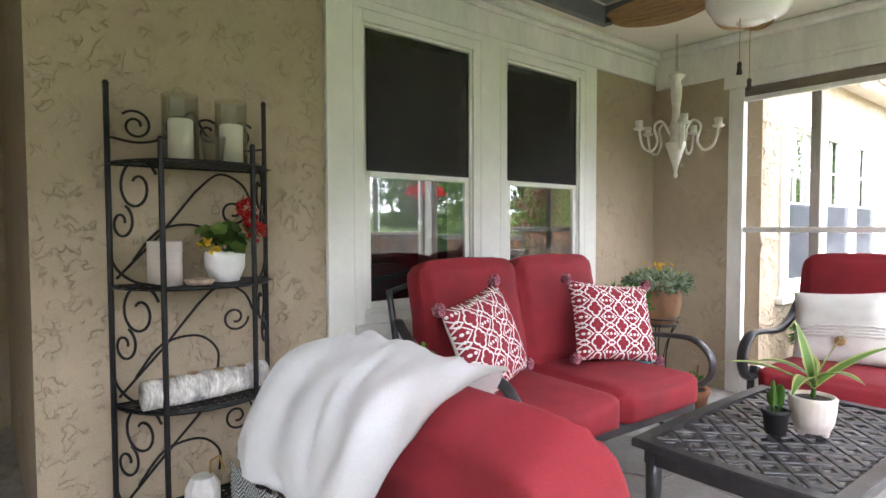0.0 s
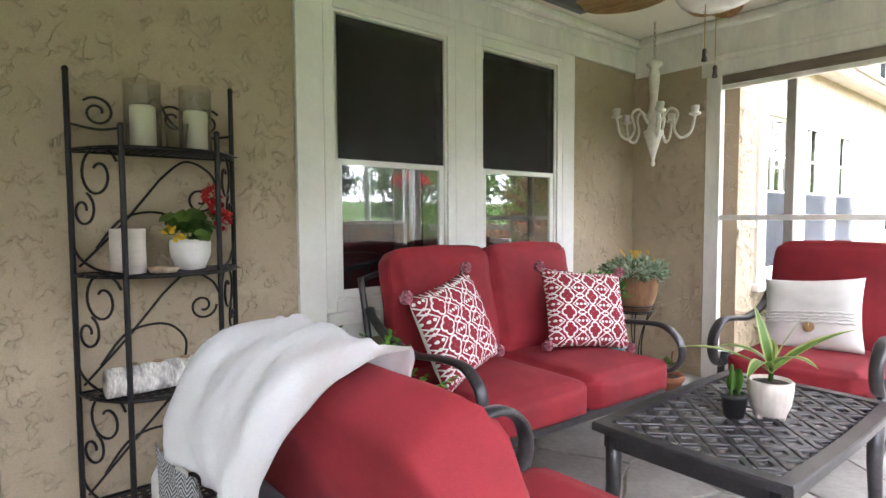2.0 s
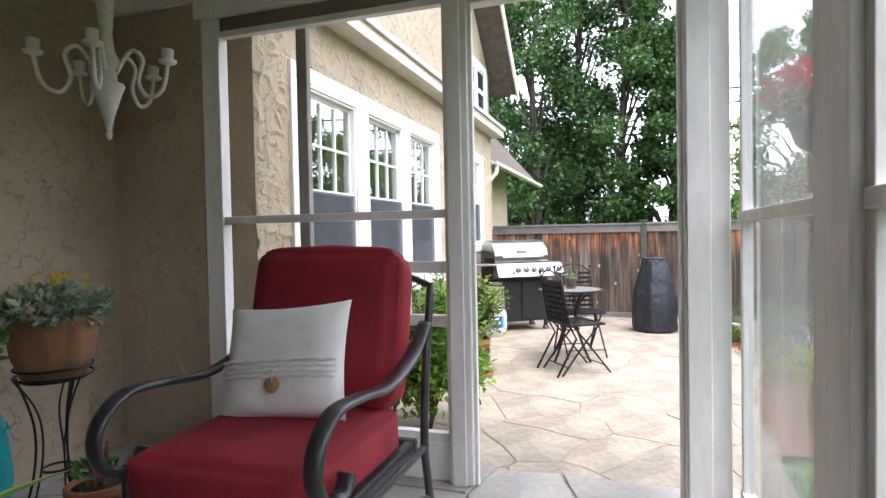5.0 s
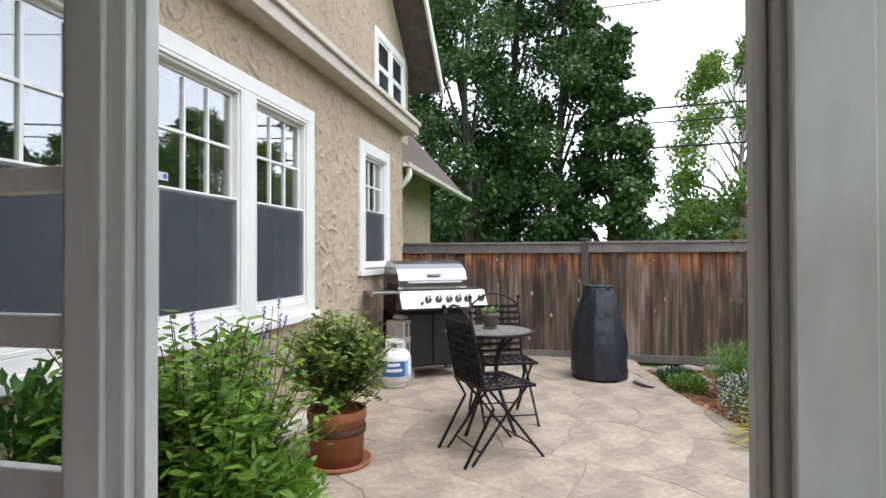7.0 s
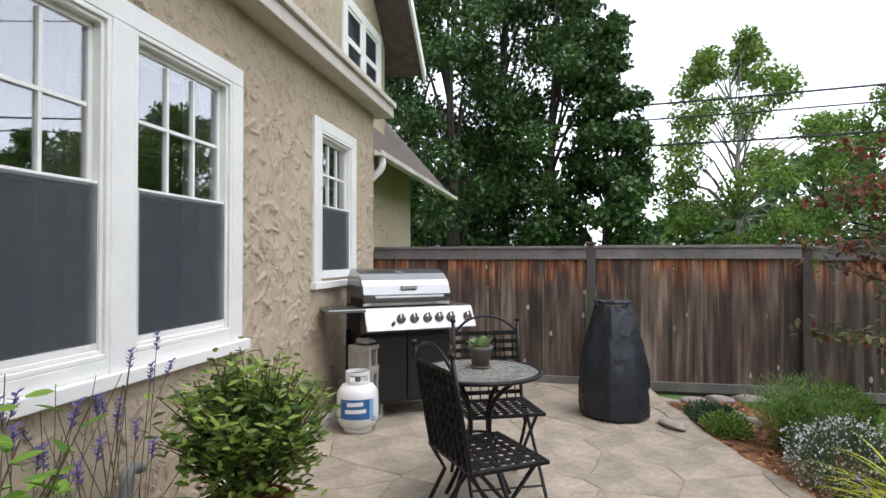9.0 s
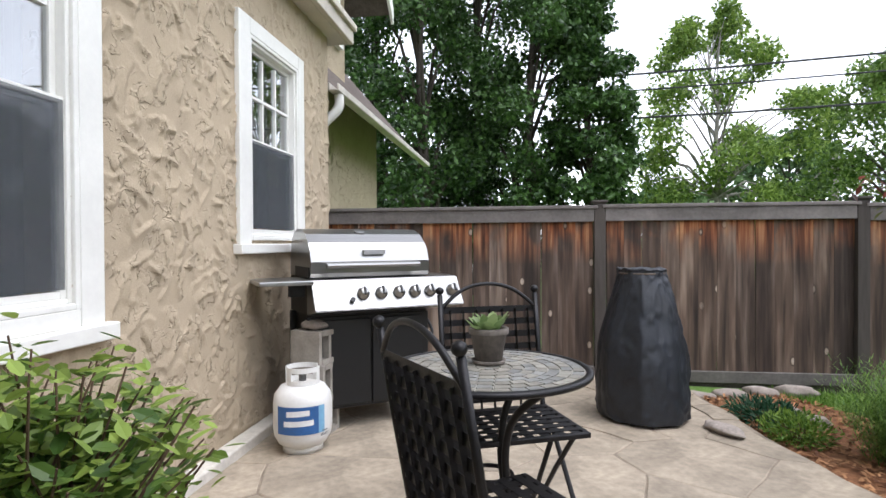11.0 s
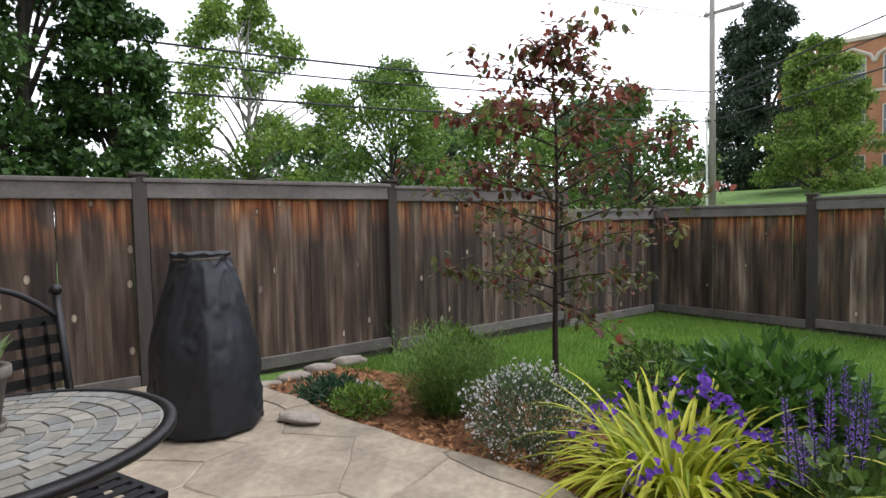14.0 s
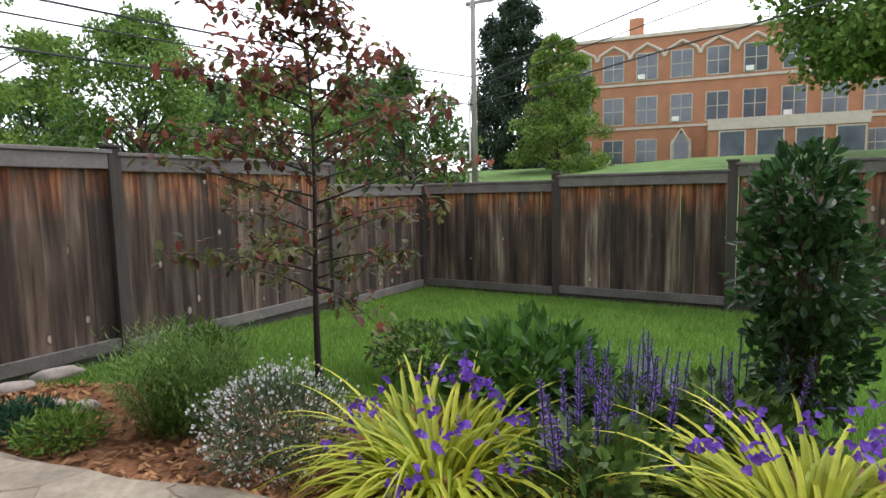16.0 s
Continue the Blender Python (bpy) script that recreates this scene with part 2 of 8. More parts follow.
def fence_material(name):
    """Weathered boards: grey-brown grain, orange unbleached wood under the cap, knots."""
    m, t, n, l, bsdf = nodes_of(name)
    info = n.new("ShaderNodeObjectInfo")
    tc = n.new("ShaderNodeTexCoord")
    comb = n.new("ShaderNodeCombineXYZ")
    mul = n.new("ShaderNodeMath")
    mul.operation, mul.inputs[1].default_value = "MULTIPLY", 37.0
    l.new(info.outputs["Random"], mul.inputs[0])
    l.new(mul.outputs[0], comb.inputs[0])
    l.new(mul.outputs[0], comb.inputs[2])
    add = n.new("ShaderNodeVectorMath")
    add.operation = "ADD"
    l.new(tc.outputs["Object"], add.inputs[0])
    l.new(comb.outputs[0], add.inputs[1])

    def nz(scale, stretch, detail=4, dist=0.0):
        mp, q = n.new("ShaderNodeMapping"), n.new("ShaderNodeTexNoise")
        mp.inputs["Scale"].default_value = stretch
        q.inputs["Scale"].default_value, q.inputs["Detail"].default_value, q.inputs["Distortion"].default_value = scale, detail, dist
        l.new(add.outputs[0], mp.inputs[0])
        l.new(mp.outputs[0], q.inputs["Vector"])
        return q.outputs[0]
    grain = nz(30, (1, 1, 0.05), 5, 0.4)
    streak = nz(9, (1, 1, 0.12), 4)
    blotch = nz(2.2, (1, 1, 0.7), 4)
    base = ramp(t, streak, [(0.28, (0.030, 0.023, 0.019)), (0.5, (0.098, 0.071, 0.054)), (0.72, (0.245, 0.20, 0.165))]).outputs[0]
    rr = ramp(t, info.outputs["Random"], [(0.0, (0.48, 0.45, 0.44)), (0.45, (0.9, 0.83, 0.78)), (0.8, (1.25, 1.15, 1.05)), (1.0, (1.6, 1.6, 1.58))]).outputs[0]
    base = mix(t, 1.0, base, rr, "MULTIPLY")
    warm = ramp(t, grain, [(0.3, (0.14, 0.042, 0.016)), (0.5, (0.30, 0.10, 0.035)), (0.7, (0.50, 0.26, 0.12))]).outputs[0]
    sep = n.new("ShaderNodeSeparateXYZ")
    l.new(tc.outputs["Object"], sep.inputs[0])
    top = n.new("ShaderNodeMapRange")
    top.inputs["From Min"].default_value, top.inputs["From Max"].default_value = 0.90, 1.22
    l.new(sep.outputs["Z"], top.inputs[0])
    fac = n.new("ShaderNodeMath")
    fac.operation = "MULTIPLY"
    gate = ramp(t, blotch, [(0.42, (0.0,) * 3), (0.53, (1,) * 3)])
    l.new(top.outputs[0], fac.inputs[0])
    l.new(gate.outputs[0], fac.inputs[1])
    col = mix(t, fac.outputs[0], base, warm)
    vor, mp = n.new("ShaderNodeTexVoronoi"), n.new("ShaderNodeMapping")
    mp.inputs["Scale"].default_value = (8.0, 0.01, 4.5)
    l.new(add.outputs[0], mp.inputs[0])
    l.new(mp.outputs[0], vor.inputs["Vector"])
    vor.inputs["Scale"].default_value = 1.0
    knot = ramp(t, vor.outputs["Distance"], [(0.0, (0.16, 0.12, 0.09)), (0.04, (0.52, 0.44, 0.36)), (0.12, (0.40, 0.31, 0.23)), (0.15, (0.06, 0.045, 0.035)), (0.20, (0.06, 0.045, 0.035))])
    kf = ramp(t, vor.outputs["Distance"], [(0.14, (1,) * 3), (0.21, (0,) * 3)])
    sel = n.new("ShaderNodeSeparateColor")
    l.new(vor.outputs["Color"], sel.inputs[0])
    rare = ramp(t, sel.outputs[0], [(0.64, (0,) * 3), (0.68, (1,) * 3)])
    kk = mix(t, 1.0, kf.outputs[0], rare.outputs[0], "MULTIPLY")
    col = mix(t, kk, col, knot.outputs[0])
    col = mix(t, 1.0, col, ramp(t, grain, [(0.32, (0.5,) * 3), (0.5, (0.95,) * 3), (0.68, (1.2,) * 3)]).outputs[0], "MULTIPLY")
    l.new(col, bsdf.inputs["Base Color"])
    bsdf.inputs["Roughness"].default_value = 0.85
    bumped(t, bsdf, grain, 0.5, 0.004)
    return m


def leaf_material(name, dark, light, rough=0.5, trans=0.35, scale=1.2):
    """Foliage: each leaf its own tone, light let through."""
    m, t, n, l, bsdf = nodes_of(name)
    geo = n.new("ShaderNodeNewGeometry")
    nz = noise_node(t, scale, 3, 0.6)
    f = mix(t, 0.5, geo.outputs["Random Per Island"], nz.outputs[0])
    c = ramp(t, f, [(0.25, dark), (0.75, light)]).outputs[0]
    l.new(c, bsdf.inputs["Base Color"])
    bsdf.inputs["Roughness"].default_value = rough
    bsdf.inputs["Specular IOR Level"].default_value = 0.35
    tl, mx = n.new("ShaderNodeBsdfTranslucent"), n.new("ShaderNodeMixShader")
    l.new(c, tl.inputs[0])
    mx.inputs[0].default_value = trans
    l.new(bsdf.outputs[0], mx.inputs[1])
    l.new(tl.outputs[0], mx.inputs[2])
    l.new(mx.outputs[0], n["Material Output"].inputs[0])
    return m


STUCCO = stucco_material("stucco", (0.47, 0.38, 0.265))
STUCCO_RELIEF = stucco_material("modelled_stucco", (0.47, 0.38, 0.265), True)
WHITE = plain("white_paint", (0.76, 0.75, 0.70), 0.45, vary=0.06, scale=3, fine=40, bump=0.08)
OLD_WHITE = plain("old_white_paint", (0.75, 0.73, 0.69), 0.55, vary=0.13, scale=4, fine=30, bump=0.25, stretch=(1, 1, 0.3))
CEILING = plain("ceiling_paint", (0.72, 0.68, 0.60), 0.7, vary=0.05, scale=2, fine=50, bump=0.1)
BROWN_WOOD = plain("old_brown_wood", (0.22, 0.18, 0.145), 0.8, vary=0.4, scale=4, fine=40, bump=0.4, stretch=(1, 0.15, 1))
GLASS = glass_material("window_glass", (0.84, 0.87, 0.88), 4.2)
HAZY = glass_material("hazy_plastic_sheet", (0.93, 0.94, 0.94), 0.2, 0.16)
GLASSWARE = glass_material("clear_glass", (0.95, 0.96, 0.95), 0.8)
MESH_GREY = screen_material("window_screen", (0.085, 0.092, 0.10), 0.46)
MESH_DARK = screen_material("dark_screen", (0.045, 0.042, 0.04), 0.72)
# near-black colour stands in for the shade of an unlit interior
ROOM_SHADE = plain("painted_room_shade", (0.05, 0.045, 0.04), 0.9, vary=0.2)
FENCE = fence_material("weathered_fence_board")
RAIL_WOOD = plain("weathered_grey_rail", (0.20, 0.18, 0.165), 0.85, vary=0.3, scale=3, fine=40, bump=0.4, stretch=(1, 0.12, 1), rand=0.3)
POST_WOOD = plain("weathered_brown_post", (0.085, 0.072, 0.062), 0.85, vary=0.3, scale=5, fine=50, bump=0.4, stretch=(1, 1, 0.1), rand=0.3)
FLAG = plain("stamped_patio_stone", (0.36, 0.30, 0.225), 0.75, vary=0.36, scale=3.0, fine=26, bump=0.35, dist=0.008, rand=0.12, coord="Object")
FLAG_PORCH = plain("porch_flagstone", (0.42, 0.39, 0.35), 0.7, vary=0.24, scale=2.5, fine=30, bump=0.4, dist=0.008, rand=0.3)
JOINT = plain("patio_joint", (0.27, 0.22, 0.165), 0.9, vary=0.3, scale=8)
PORCH_JOINT = plain("porch_joint", (0.35, 0.32, 0.28), 0.9, vary=0.3, scale=8)
GRASS_SOIL = plain("lawn_ground", (0.10, 0.185, 0.032), 0.95, vary=0.35, scale=0.8, fine=30, bump=0.5, dist=0.03)
# ---- the large structure ----
def trowel_relief(nu, nv, cell, density, depth, seed):
    """Heights of overlapping trowel strokes: each swells across and breaks off at a torn edge."""
    g = np.random.default_rng(seed)
    height = np.zeros((nv + 1, nu + 1))
    for _ in range(int(nu * nv * cell * cell * density)):
        cu, cv, turn = g.uniform(0, nu), g.uniform(0, nv), g.uniform(0, 6.283)
        a, b, h, bend = g.uniform(0.03, 0.10) / cell, g.uniform(0.02, 0.055) / cell, depth * g.uniform(0.3, 1.0), g.uniform(-0.6, 0.6)
        r = int(max(a, b)) + 2
        u0, u1, v0, v1 = max(0, int(cu) - r), min(nu + 1, int(cu) + r), max(0, int(cv) - r), min(nv + 1, int(cv) + r)
        if u1 <= u0 or v1 <= v0:
            continue
        du, dv = np.meshgrid(np.arange(u0, u1) - cu, np.arange(v0, v1) - cv)
        p = (du * math.cos(turn) + dv * math.sin(turn)) / a
        q = (dv * math.cos(turn) - du * math.sin(turn)) / b + bend * p * p
        inside = (np.abs(q) < 1) & (np.abs(p) < 1)
        stroke = h * np.clip((q + 1) / 2, 0, 1) ** 2.4 * np.sqrt(np.clip(1 - p * p, 0, 1)) * inside
        height[v0:v1, u0:u1] = np.maximum(height[v0:v1, u0:u1], stroke)
    return height


def stucco_sheet(axis, face, a0, a1, z0, z1, openings, cell, density, depth, seed):
    """The modelled face of a stucco wall, 2 mm before its core, free at the openings."""
    nu, nv = int((a1 - a0) / cell), int((z1 - z0) / cell)
    h = trowel_relief(nu, nv, cell, density, depth, seed)
    aa, zz = np.meshgrid(np.linspace(a0, a1, nu + 1), np.linspace(z0, z1, nv + 1))
    out = face - 0.002 - h
    co = np.stack([aa, out, zz] if axis == "x" else [out, aa, zz], -1).reshape(-1, 3)
    ii, jj = np.meshgrid(np.arange(nu), np.arange(nv))
    k = jj * (nu + 1) + ii
    quads = np.stack([k, k + 1, k + nu + 2, k + nu + 1] if axis == "x" else [k + 1, k, k + nu + 1, k + nu + 2], -1)
    ca, cz = (aa[:-1, :-1] + aa[1:, 1:]) / 2, (zz[:-1, :-1] + zz[1:, 1:]) / 2
    keep = np.ones(ca.shape, bool)
    for o in openings:
        keep &= ~((ca > o[0]) & (ca < o[1]) & (cz > o[2]) & (cz < o[3]))
    me = bpy.data.meshes.new("sheet")
    me.from_pydata(co.tolist(), [], quads[keep].tolist())
    me.polygons.foreach_set("use_smooth", [True] * len(me.polygons))
    return me


def wall_with_openings(name, axis, face, back, a0, a1, z0, z1, openings, material, label, relief=None):
    """A wall of real thickness along x or y with openings cut through: (a0, a1, z0, z1) each."""
    bm = bmesh.new()
    cuts = sorted({a0, a1, *[o[0] for o in openings], *[o[1] for o in openings]})
    for lo, hi in zip(cuts, cuts[1:]):
        mid = (lo + hi) / 2
        levels = [z0]
        for o in sorted(openings, key=lambda o: o[2]):
            if o[0] < mid < o[1]:
                levels += [o[2], o[3]]
        levels.append(z1)
        for zl, zh in zip(levels[::2], levels[1::2]):
            if zh - zl > 1e-4:
                if axis == "x":
                    box(bm, lo, hi, face, back, zl, zh)
                else:
                    box(bm, face, back, lo, hi, zl, zh)
    bmesh.ops.remove_doubles(bm, verts=bm.verts[:], dist=1e-5)
    if relief:
        me = stucco_sheet(axis, face, a0, a1, z0, z1, openings, *relief)
        bm.from_mesh(me)
        bpy.data.meshes.remove(me)
    return setting(name, bm, material, label)


# ground: one sheet to the horizon, rising to the school's hill in the south
def ground_z(x, y):
    z = -0.16
    if y < -0.5:
        z -= 0.15 * min(1, (-0.5 - y) / 5.0)
    if y < -9:
        s = min(1, (-9 - y) / 42.0)
        z += 3.6 * s * s * (3 - 2 * s)
    if x > 12:
        z -= 0.3 * min(1, (x - 12) / 6)
    return z


bm = bmesh.new()
xs = [-900, -300, -100, -50, -30, -20, -12] + [-8 + i for i in range(0, 41)] + [36, 42, 50, 60, 80, 120, 300, 900]
ys = [-900, -300, -140, -100, -80] + [-66 + 3 * i for i in range(0, 19)] + [-10 + i for i in range(0, 23)] + [16, 22, 30, 50, 100, 300, 900]
grid = [[bm.verts.new((x, y, ground_z(x, y) - (0.25 if -7 < x < 9.8 and -0.3 < y < 5 else 0))) for x in xs] for y in ys]
for j in range(len(ys) - 1):
    for i in range(len(xs) - 1):
        bm.faces.new((grid[j][i], grid[j][i + 1], grid[j + 1][i + 1], grid[j + 1][i]))
setting("ground", bm, GRASS_SOIL, "mown green lawn rising to a hill", True)

# porch floor slab and patio slab under their stones
setting("floor", boxes((-3.2, 4.25, -0.55, 4.9, -0.4, -0.012)), PORCH_JOINT, "grey flagstone porch floor")

# house wall behind the sofa
W1, W2 = (1.09, 1.99), (2.16, 3.04)
wall_with_openings("wall_north", "x", WALL_Y, WALL_Y + 0.26, -0.27, 4.30, -0.3, 2.9,
                   [(W1[0] + 0.03, W1[1] - 0.03, 0.78, 2.40), (W2[0] + 0.03, W2[1] - 0.03, 0.78, 2.40)], STUCCO_RELIEF, "tan knife-dash stucco house wall", (0.011, 60, 0.013, 5))
setting("wall_recess_side", boxes((-0.27, -0.05, WALL_Y + 0.26, 4.75, -0.3, 2.9)), STUCCO, "tan stucco side of a recess")
setting("wall_recess_back", boxes((-3.1, -0.05, 4.751, 4.9, -0.3, 2.9)), STUCCO, "tan stucco back wall of the entry recess")
# never in view: solid west end added to keep daylight off the left wall
setting("unseen_wall_west", boxes((-3.3, -3.1, -0.6, 4.9, -0.3, 2.9)), STUCCO, "unseen tan stucco wall closing the west end against daylight")
# never in view either: short south piece that blocks light the same way
setting("unseen_wall_south_west", boxes((-3.1, -2.70, SOUTH_Y - 0.16, SOUTH_Y - 0.001, -0.3, 2.399)), STUCCO, "unseen tan stucco wall added to hold back daylight")
wall_with_openings("wall_return", "y", PORCH_END, PORCH_END + 0.2, 2.13, WALL_Y, -0.3, 2.9, [], STUCCO_RELIEF, "tan stucco return wall beside the screens", (0.011, 60, 0.013, 6))
setting("wall_edge", boxes((PORCH_END - 0.015, PORCH_END, 2.10, 2.16, 0, 2.40)), STUCCO, "rough stucco corner edge")

# ceiling with the raised hatch
bm = bmesh.new()
for s in ((-3.3, 1.55, SOUTH_Y - 0.2, 2.8), (3.0, 4.3, SOUTH_Y - 0.2, 2.8), (1.55, 3.0, SOUTH_Y - 0.2, 1.62), (1.55, 3.0, 2.5, 2.8), (-3.3, -0.05, 2.8, 4.9)):
    box(bm, s[0], s[1], s[2], s[3], CEIL, CEIL + 0.12)
tagged(part("ceiling", bm, CEILING), "cream painted porch ceiling", "", "", "structure")
HATCH = plain("hatch_boards", (0.30, 0.31, 0.30), 0.8, vary=0.3, scale=5, fine=60, bump=0.3, stretch=(1, 0.1, 1))
bm = boxes((1.5, 3.05, 1.57, 2.55, CEIL + 0.125, CEIL + 0.16))
setting("ceiling_hatch", bm, HATCH, "grey boarded recess in the ceiling")
GREY_FRAME = plain("grey_frame_paint", (0.13, 0.13, 0.14), 0.6, vary=0.15)
bm = boxes((1.5, 1.56, 1.57, 2.55, CEIL - 0.02, CEIL + 0.1), (2.99, 3.05, 1.57, 2.55, CEIL - 0.02, CEIL + 0.1), (1.56, 2.99, 1.57, 1.63, CEIL - 0.02, CEIL + 0.1), (1.56, 2.99, 2.49, 2.55, CEIL - 0.02, CEIL + 0.1), bevel=0.004)
setting("hatch_frame", bm, GREY_FRAME, "dark grey frame round the ceiling recess")

# frieze and crown along the walls
bm = boxes((-0.3, PORCH_END, WALL_Y - 0.03, WALL_Y - 0.001, 2.45, CEIL - 0.001), bevel=0.004)
box(bm, -0.3, PORCH_END, WALL_Y - 0.10, WALL_Y - 0.031, CEIL - 0.06, CEIL - 0.002, bevel=0.02)
box(bm, -0.3, PORCH_END, WALL_Y - 0.055, WALL_Y - 0.031, CEIL - 0.10, CEIL - 0.062, bevel=0.008)
setting("frieze_north", bm, OLD_WHITE, "white painted frieze and crown over the windows")
bm = boxes((PORCH_END - 0.03, PORCH_END + 0.16, SOUTH_Y, 2.13, 2.305, CEIL - 0.001), (PORCH_END - 0.03, PORCH_END - 0.001, 2.13, WALL_Y - 0.031, 2.40, CEIL - 0.001), bevel=0.004)
box(bm, PORCH_END - 0.10, PORCH_END - 0.031, SOUTH_Y, WALL_Y - 0.11, CEIL - 0.07, CEIL - 0.002, bevel=0.02)
box(bm, PORCH_END - 0.05, PORCH_END - 0.031, SOUTH_Y, 2.10, 2.40, 2.44, bevel=0.008)
setting("beam_east", bm, OLD_WHITE, "white painted porch beam with mouldings")
bm = boxes((-3.1, PORCH_END - 0.031, SOUTH_Y - 0.16, SOUTH_Y + 0.03, 2.40, CEIL - 0.001), bevel=0.004)
box(bm, -3.1, PORCH_END - 0.11, SOUTH_Y + 0.031, SOUTH_Y + 0.10, CEIL - 0.07, CEIL - 0.002, bevel=0.02)
setting("beam_south", bm, OLD_WHITE, "white painted porch beam")

# house windows behind the sofa
bm = bmesh.new()
for a, b in ((0.94, W1[0]), (W1[1], W2[0]), (W2[1], 3.18)):
    box(bm, a, b, WALL_Y - 0.03, WALL_Y - 0.001, 0.60, 2.449, bevel=0.004)
for a, b in (W1, W2):
    box(bm, a, b, WALL_Y - 0.03, WALL_Y - 0.001, 2.405, 2.449, bevel=0.003)
setting("window_trim", bm, WHITE, "flat white window casing boards")
for k, (a, b) in enumerate((W1, W2)):
    bm = boxes((a + 0.001, b - 0.001, WALL_Y - 0.055, WALL_Y - 0.001, 0.69, 0.759), bevel=0.008)
    box(bm, a + 0.001, b - 0.001, WALL_Y - 0.026, WALL_Y - 0.001, 0.60, 0.689, bevel=0.004)
    setting("window_sill_%d" % (k + 1), bm, WHITE, "white painted window sill")


def frame_ring(x0, x1, z0, z1, w, y0, y1, bevel=0.004):
    bm = bmesh.new()
    box(bm, x0, x0 + w, y0, y1, z0, z1, bevel=bevel)
    box(bm, x1 - w, x1, y0, y1, z0, z1, bevel=bevel)
    box(bm, x0 + w, x1 - w, y0, y1, z0, z0 + w, bevel=bevel)
    box(bm, x0 + w, x1 - w, y0, y1, z1 - w, z1, bevel=bevel)
    return bm


def sash_window(name, x0, x1, z0, z1, face, meet, label, muntins=0, lower_screen=None, upper_screen=None, rim=0.045, rail=0.036):
    """A double-hung window facing -y, set in its frame: outer frame, two sashes, panes, screens."""
    w = thing(name, Matrix(), label, "window")
    w["kind"] = "structure"
    part("window_frame", frame_ring(x0, x1, z0, z1, rim, face - 0.02, face + 0.06), WHITE, w)
    part("stop", frame_ring(x0 + rim, x1 - rim, z0 + rim, z1 - rim, 0.018, face - 0.006, face + 0.058), WHITE, w)
    a, b = x0 + rim + 0.018, x1 - rim - 0.018
    for k, (lo, hi, y) in enumerate(((z0 + rim + 0.018, meet + 0.018, face + 0.002), (meet - 0.018, z1 - rim - 0.018, face + 0.030))):
        s = part("sash", frame_ring(a, b, lo, hi, rail, y, y + 0.026, 0.003), WHITE, w)
        part("pane", boxes((a + 0.6 * rail, b - 0.6 * rail, y + 0.010, y + 0.014, lo + 0.6 * rail, hi - 0.6 * rail)), GLASS, s).visible_shadow = False
        if muntins and k == 1:
            for i in range(1, muntins):
                x = a + 0.036 + (b - a - 0.072) * i / muntins
                part("muntin", boxes((x - 0.008, x + 0.008, y - 0.002, y + 0.022, lo + 0.036, hi - 0.036)), WHITE, s)
            zc = (lo + hi) / 2
            part("muntin", boxes((a + 0.036, b - 0.036, y - 0.004, y + 0.020, zc - 0.008, zc + 0.008)), WHITE, s)
        mesh = lower_screen if k == 0 else upper_screen
        if mesh:
            part("screen", boxes((a + 0.01, b - 0.01, face - 0.004, face - 0.002, lo + 0.03, hi - 0.012)), mesh, w, "fine dark insect screen").visible_shadow = False
    return w


sash_window("window_1", *W1, 0.76, 2.404, WALL_Y - 0.01, 1.56, "white double-hung window with a dark upper screen", 0, None, MESH_DARK, 0.06)
sash_window("window_2", *W2, 0.76, 2.404, WALL_Y - 0.01, 1.56, "white double-hung window with a dark upper screen", 0, None, MESH_DARK, 0.06)

# room behind these windows: its dimness is painted into the walls
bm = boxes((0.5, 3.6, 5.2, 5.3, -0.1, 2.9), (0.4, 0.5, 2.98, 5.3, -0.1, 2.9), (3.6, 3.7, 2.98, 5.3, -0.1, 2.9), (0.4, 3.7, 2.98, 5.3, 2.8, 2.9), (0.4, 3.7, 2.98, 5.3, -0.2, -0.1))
setting("wall_room", bm, ROOM_SHADE, "room shell painted near-black to look unlit behind the windows")

# east end of the porch: posts, header, fixed screen, open doorway
POST_R, POST_L, JAMB = 0.645, 0.762, -0.243
bm = boxes((PORCH_END - 0.02, PORCH_END + 0.04, POST_R, POST_L, 0, 2.399), bevel=0.006)
post = setting("post_1", bm, OLD_WHITE, "white painted door post with worn edges")
part("batten", boxes((PORCH_END - 0.035, PORCH_END - 0.021, POST_R + 0.03, POST_L - 0.02, 0, 2.399), bevel=0.004), OLD_WHITE, post)
part("door_stop", boxes((PORCH_END + 0.0, PORCH_END + 0.03, POST_R - 0.018, POST_R - 0.001, 0, 2.18), bevel=0.003), OLD_WHITE, post)
bm = boxes((PORCH_END - 0.02, PORCH_END + 0.04, SOUTH_Y + 0.005, JAMB, 0, 2.399), bevel=0.006)
post = setting("post_2", bm, OLD_WHITE, "white painted corner post with worn edges")
part("batten", boxes((PORCH_END - 0.035, PORCH_END - 0.021, JAMB - 0.10, JAMB - 0.012, 0, 2.399), bevel=0.004), OLD_WHITE, post)
part("door_stop", boxes((PORCH_END + 0.0, PORCH_END + 0.03, JAMB + 0.001, JAMB + 0.018, 0, 2.18), bevel=0.003), OLD_WHITE, post)
bm = boxes((PORCH_END + 0.0, PORCH_END + 0.07, JAMB + 0.001, POST_R - 0.001, 2.18, 2.26), bevel=0.004)
setting("door_header", bm, OLD_WHITE, "white head of the doorway")
bm = boxes((PORCH_END + 0.005, PORCH_END + 0.05, JAMB + 0.02, POST_R - 0.02, 2.262, 2.304), (PORCH_END + 0.005, PORCH_END + 0.05, POST_L + 0.001, 2.0, 2.235, 2.304), bevel=0.003)
setting("header_board", bm, BROWN_WOOD, "old bare brown board under the beam")
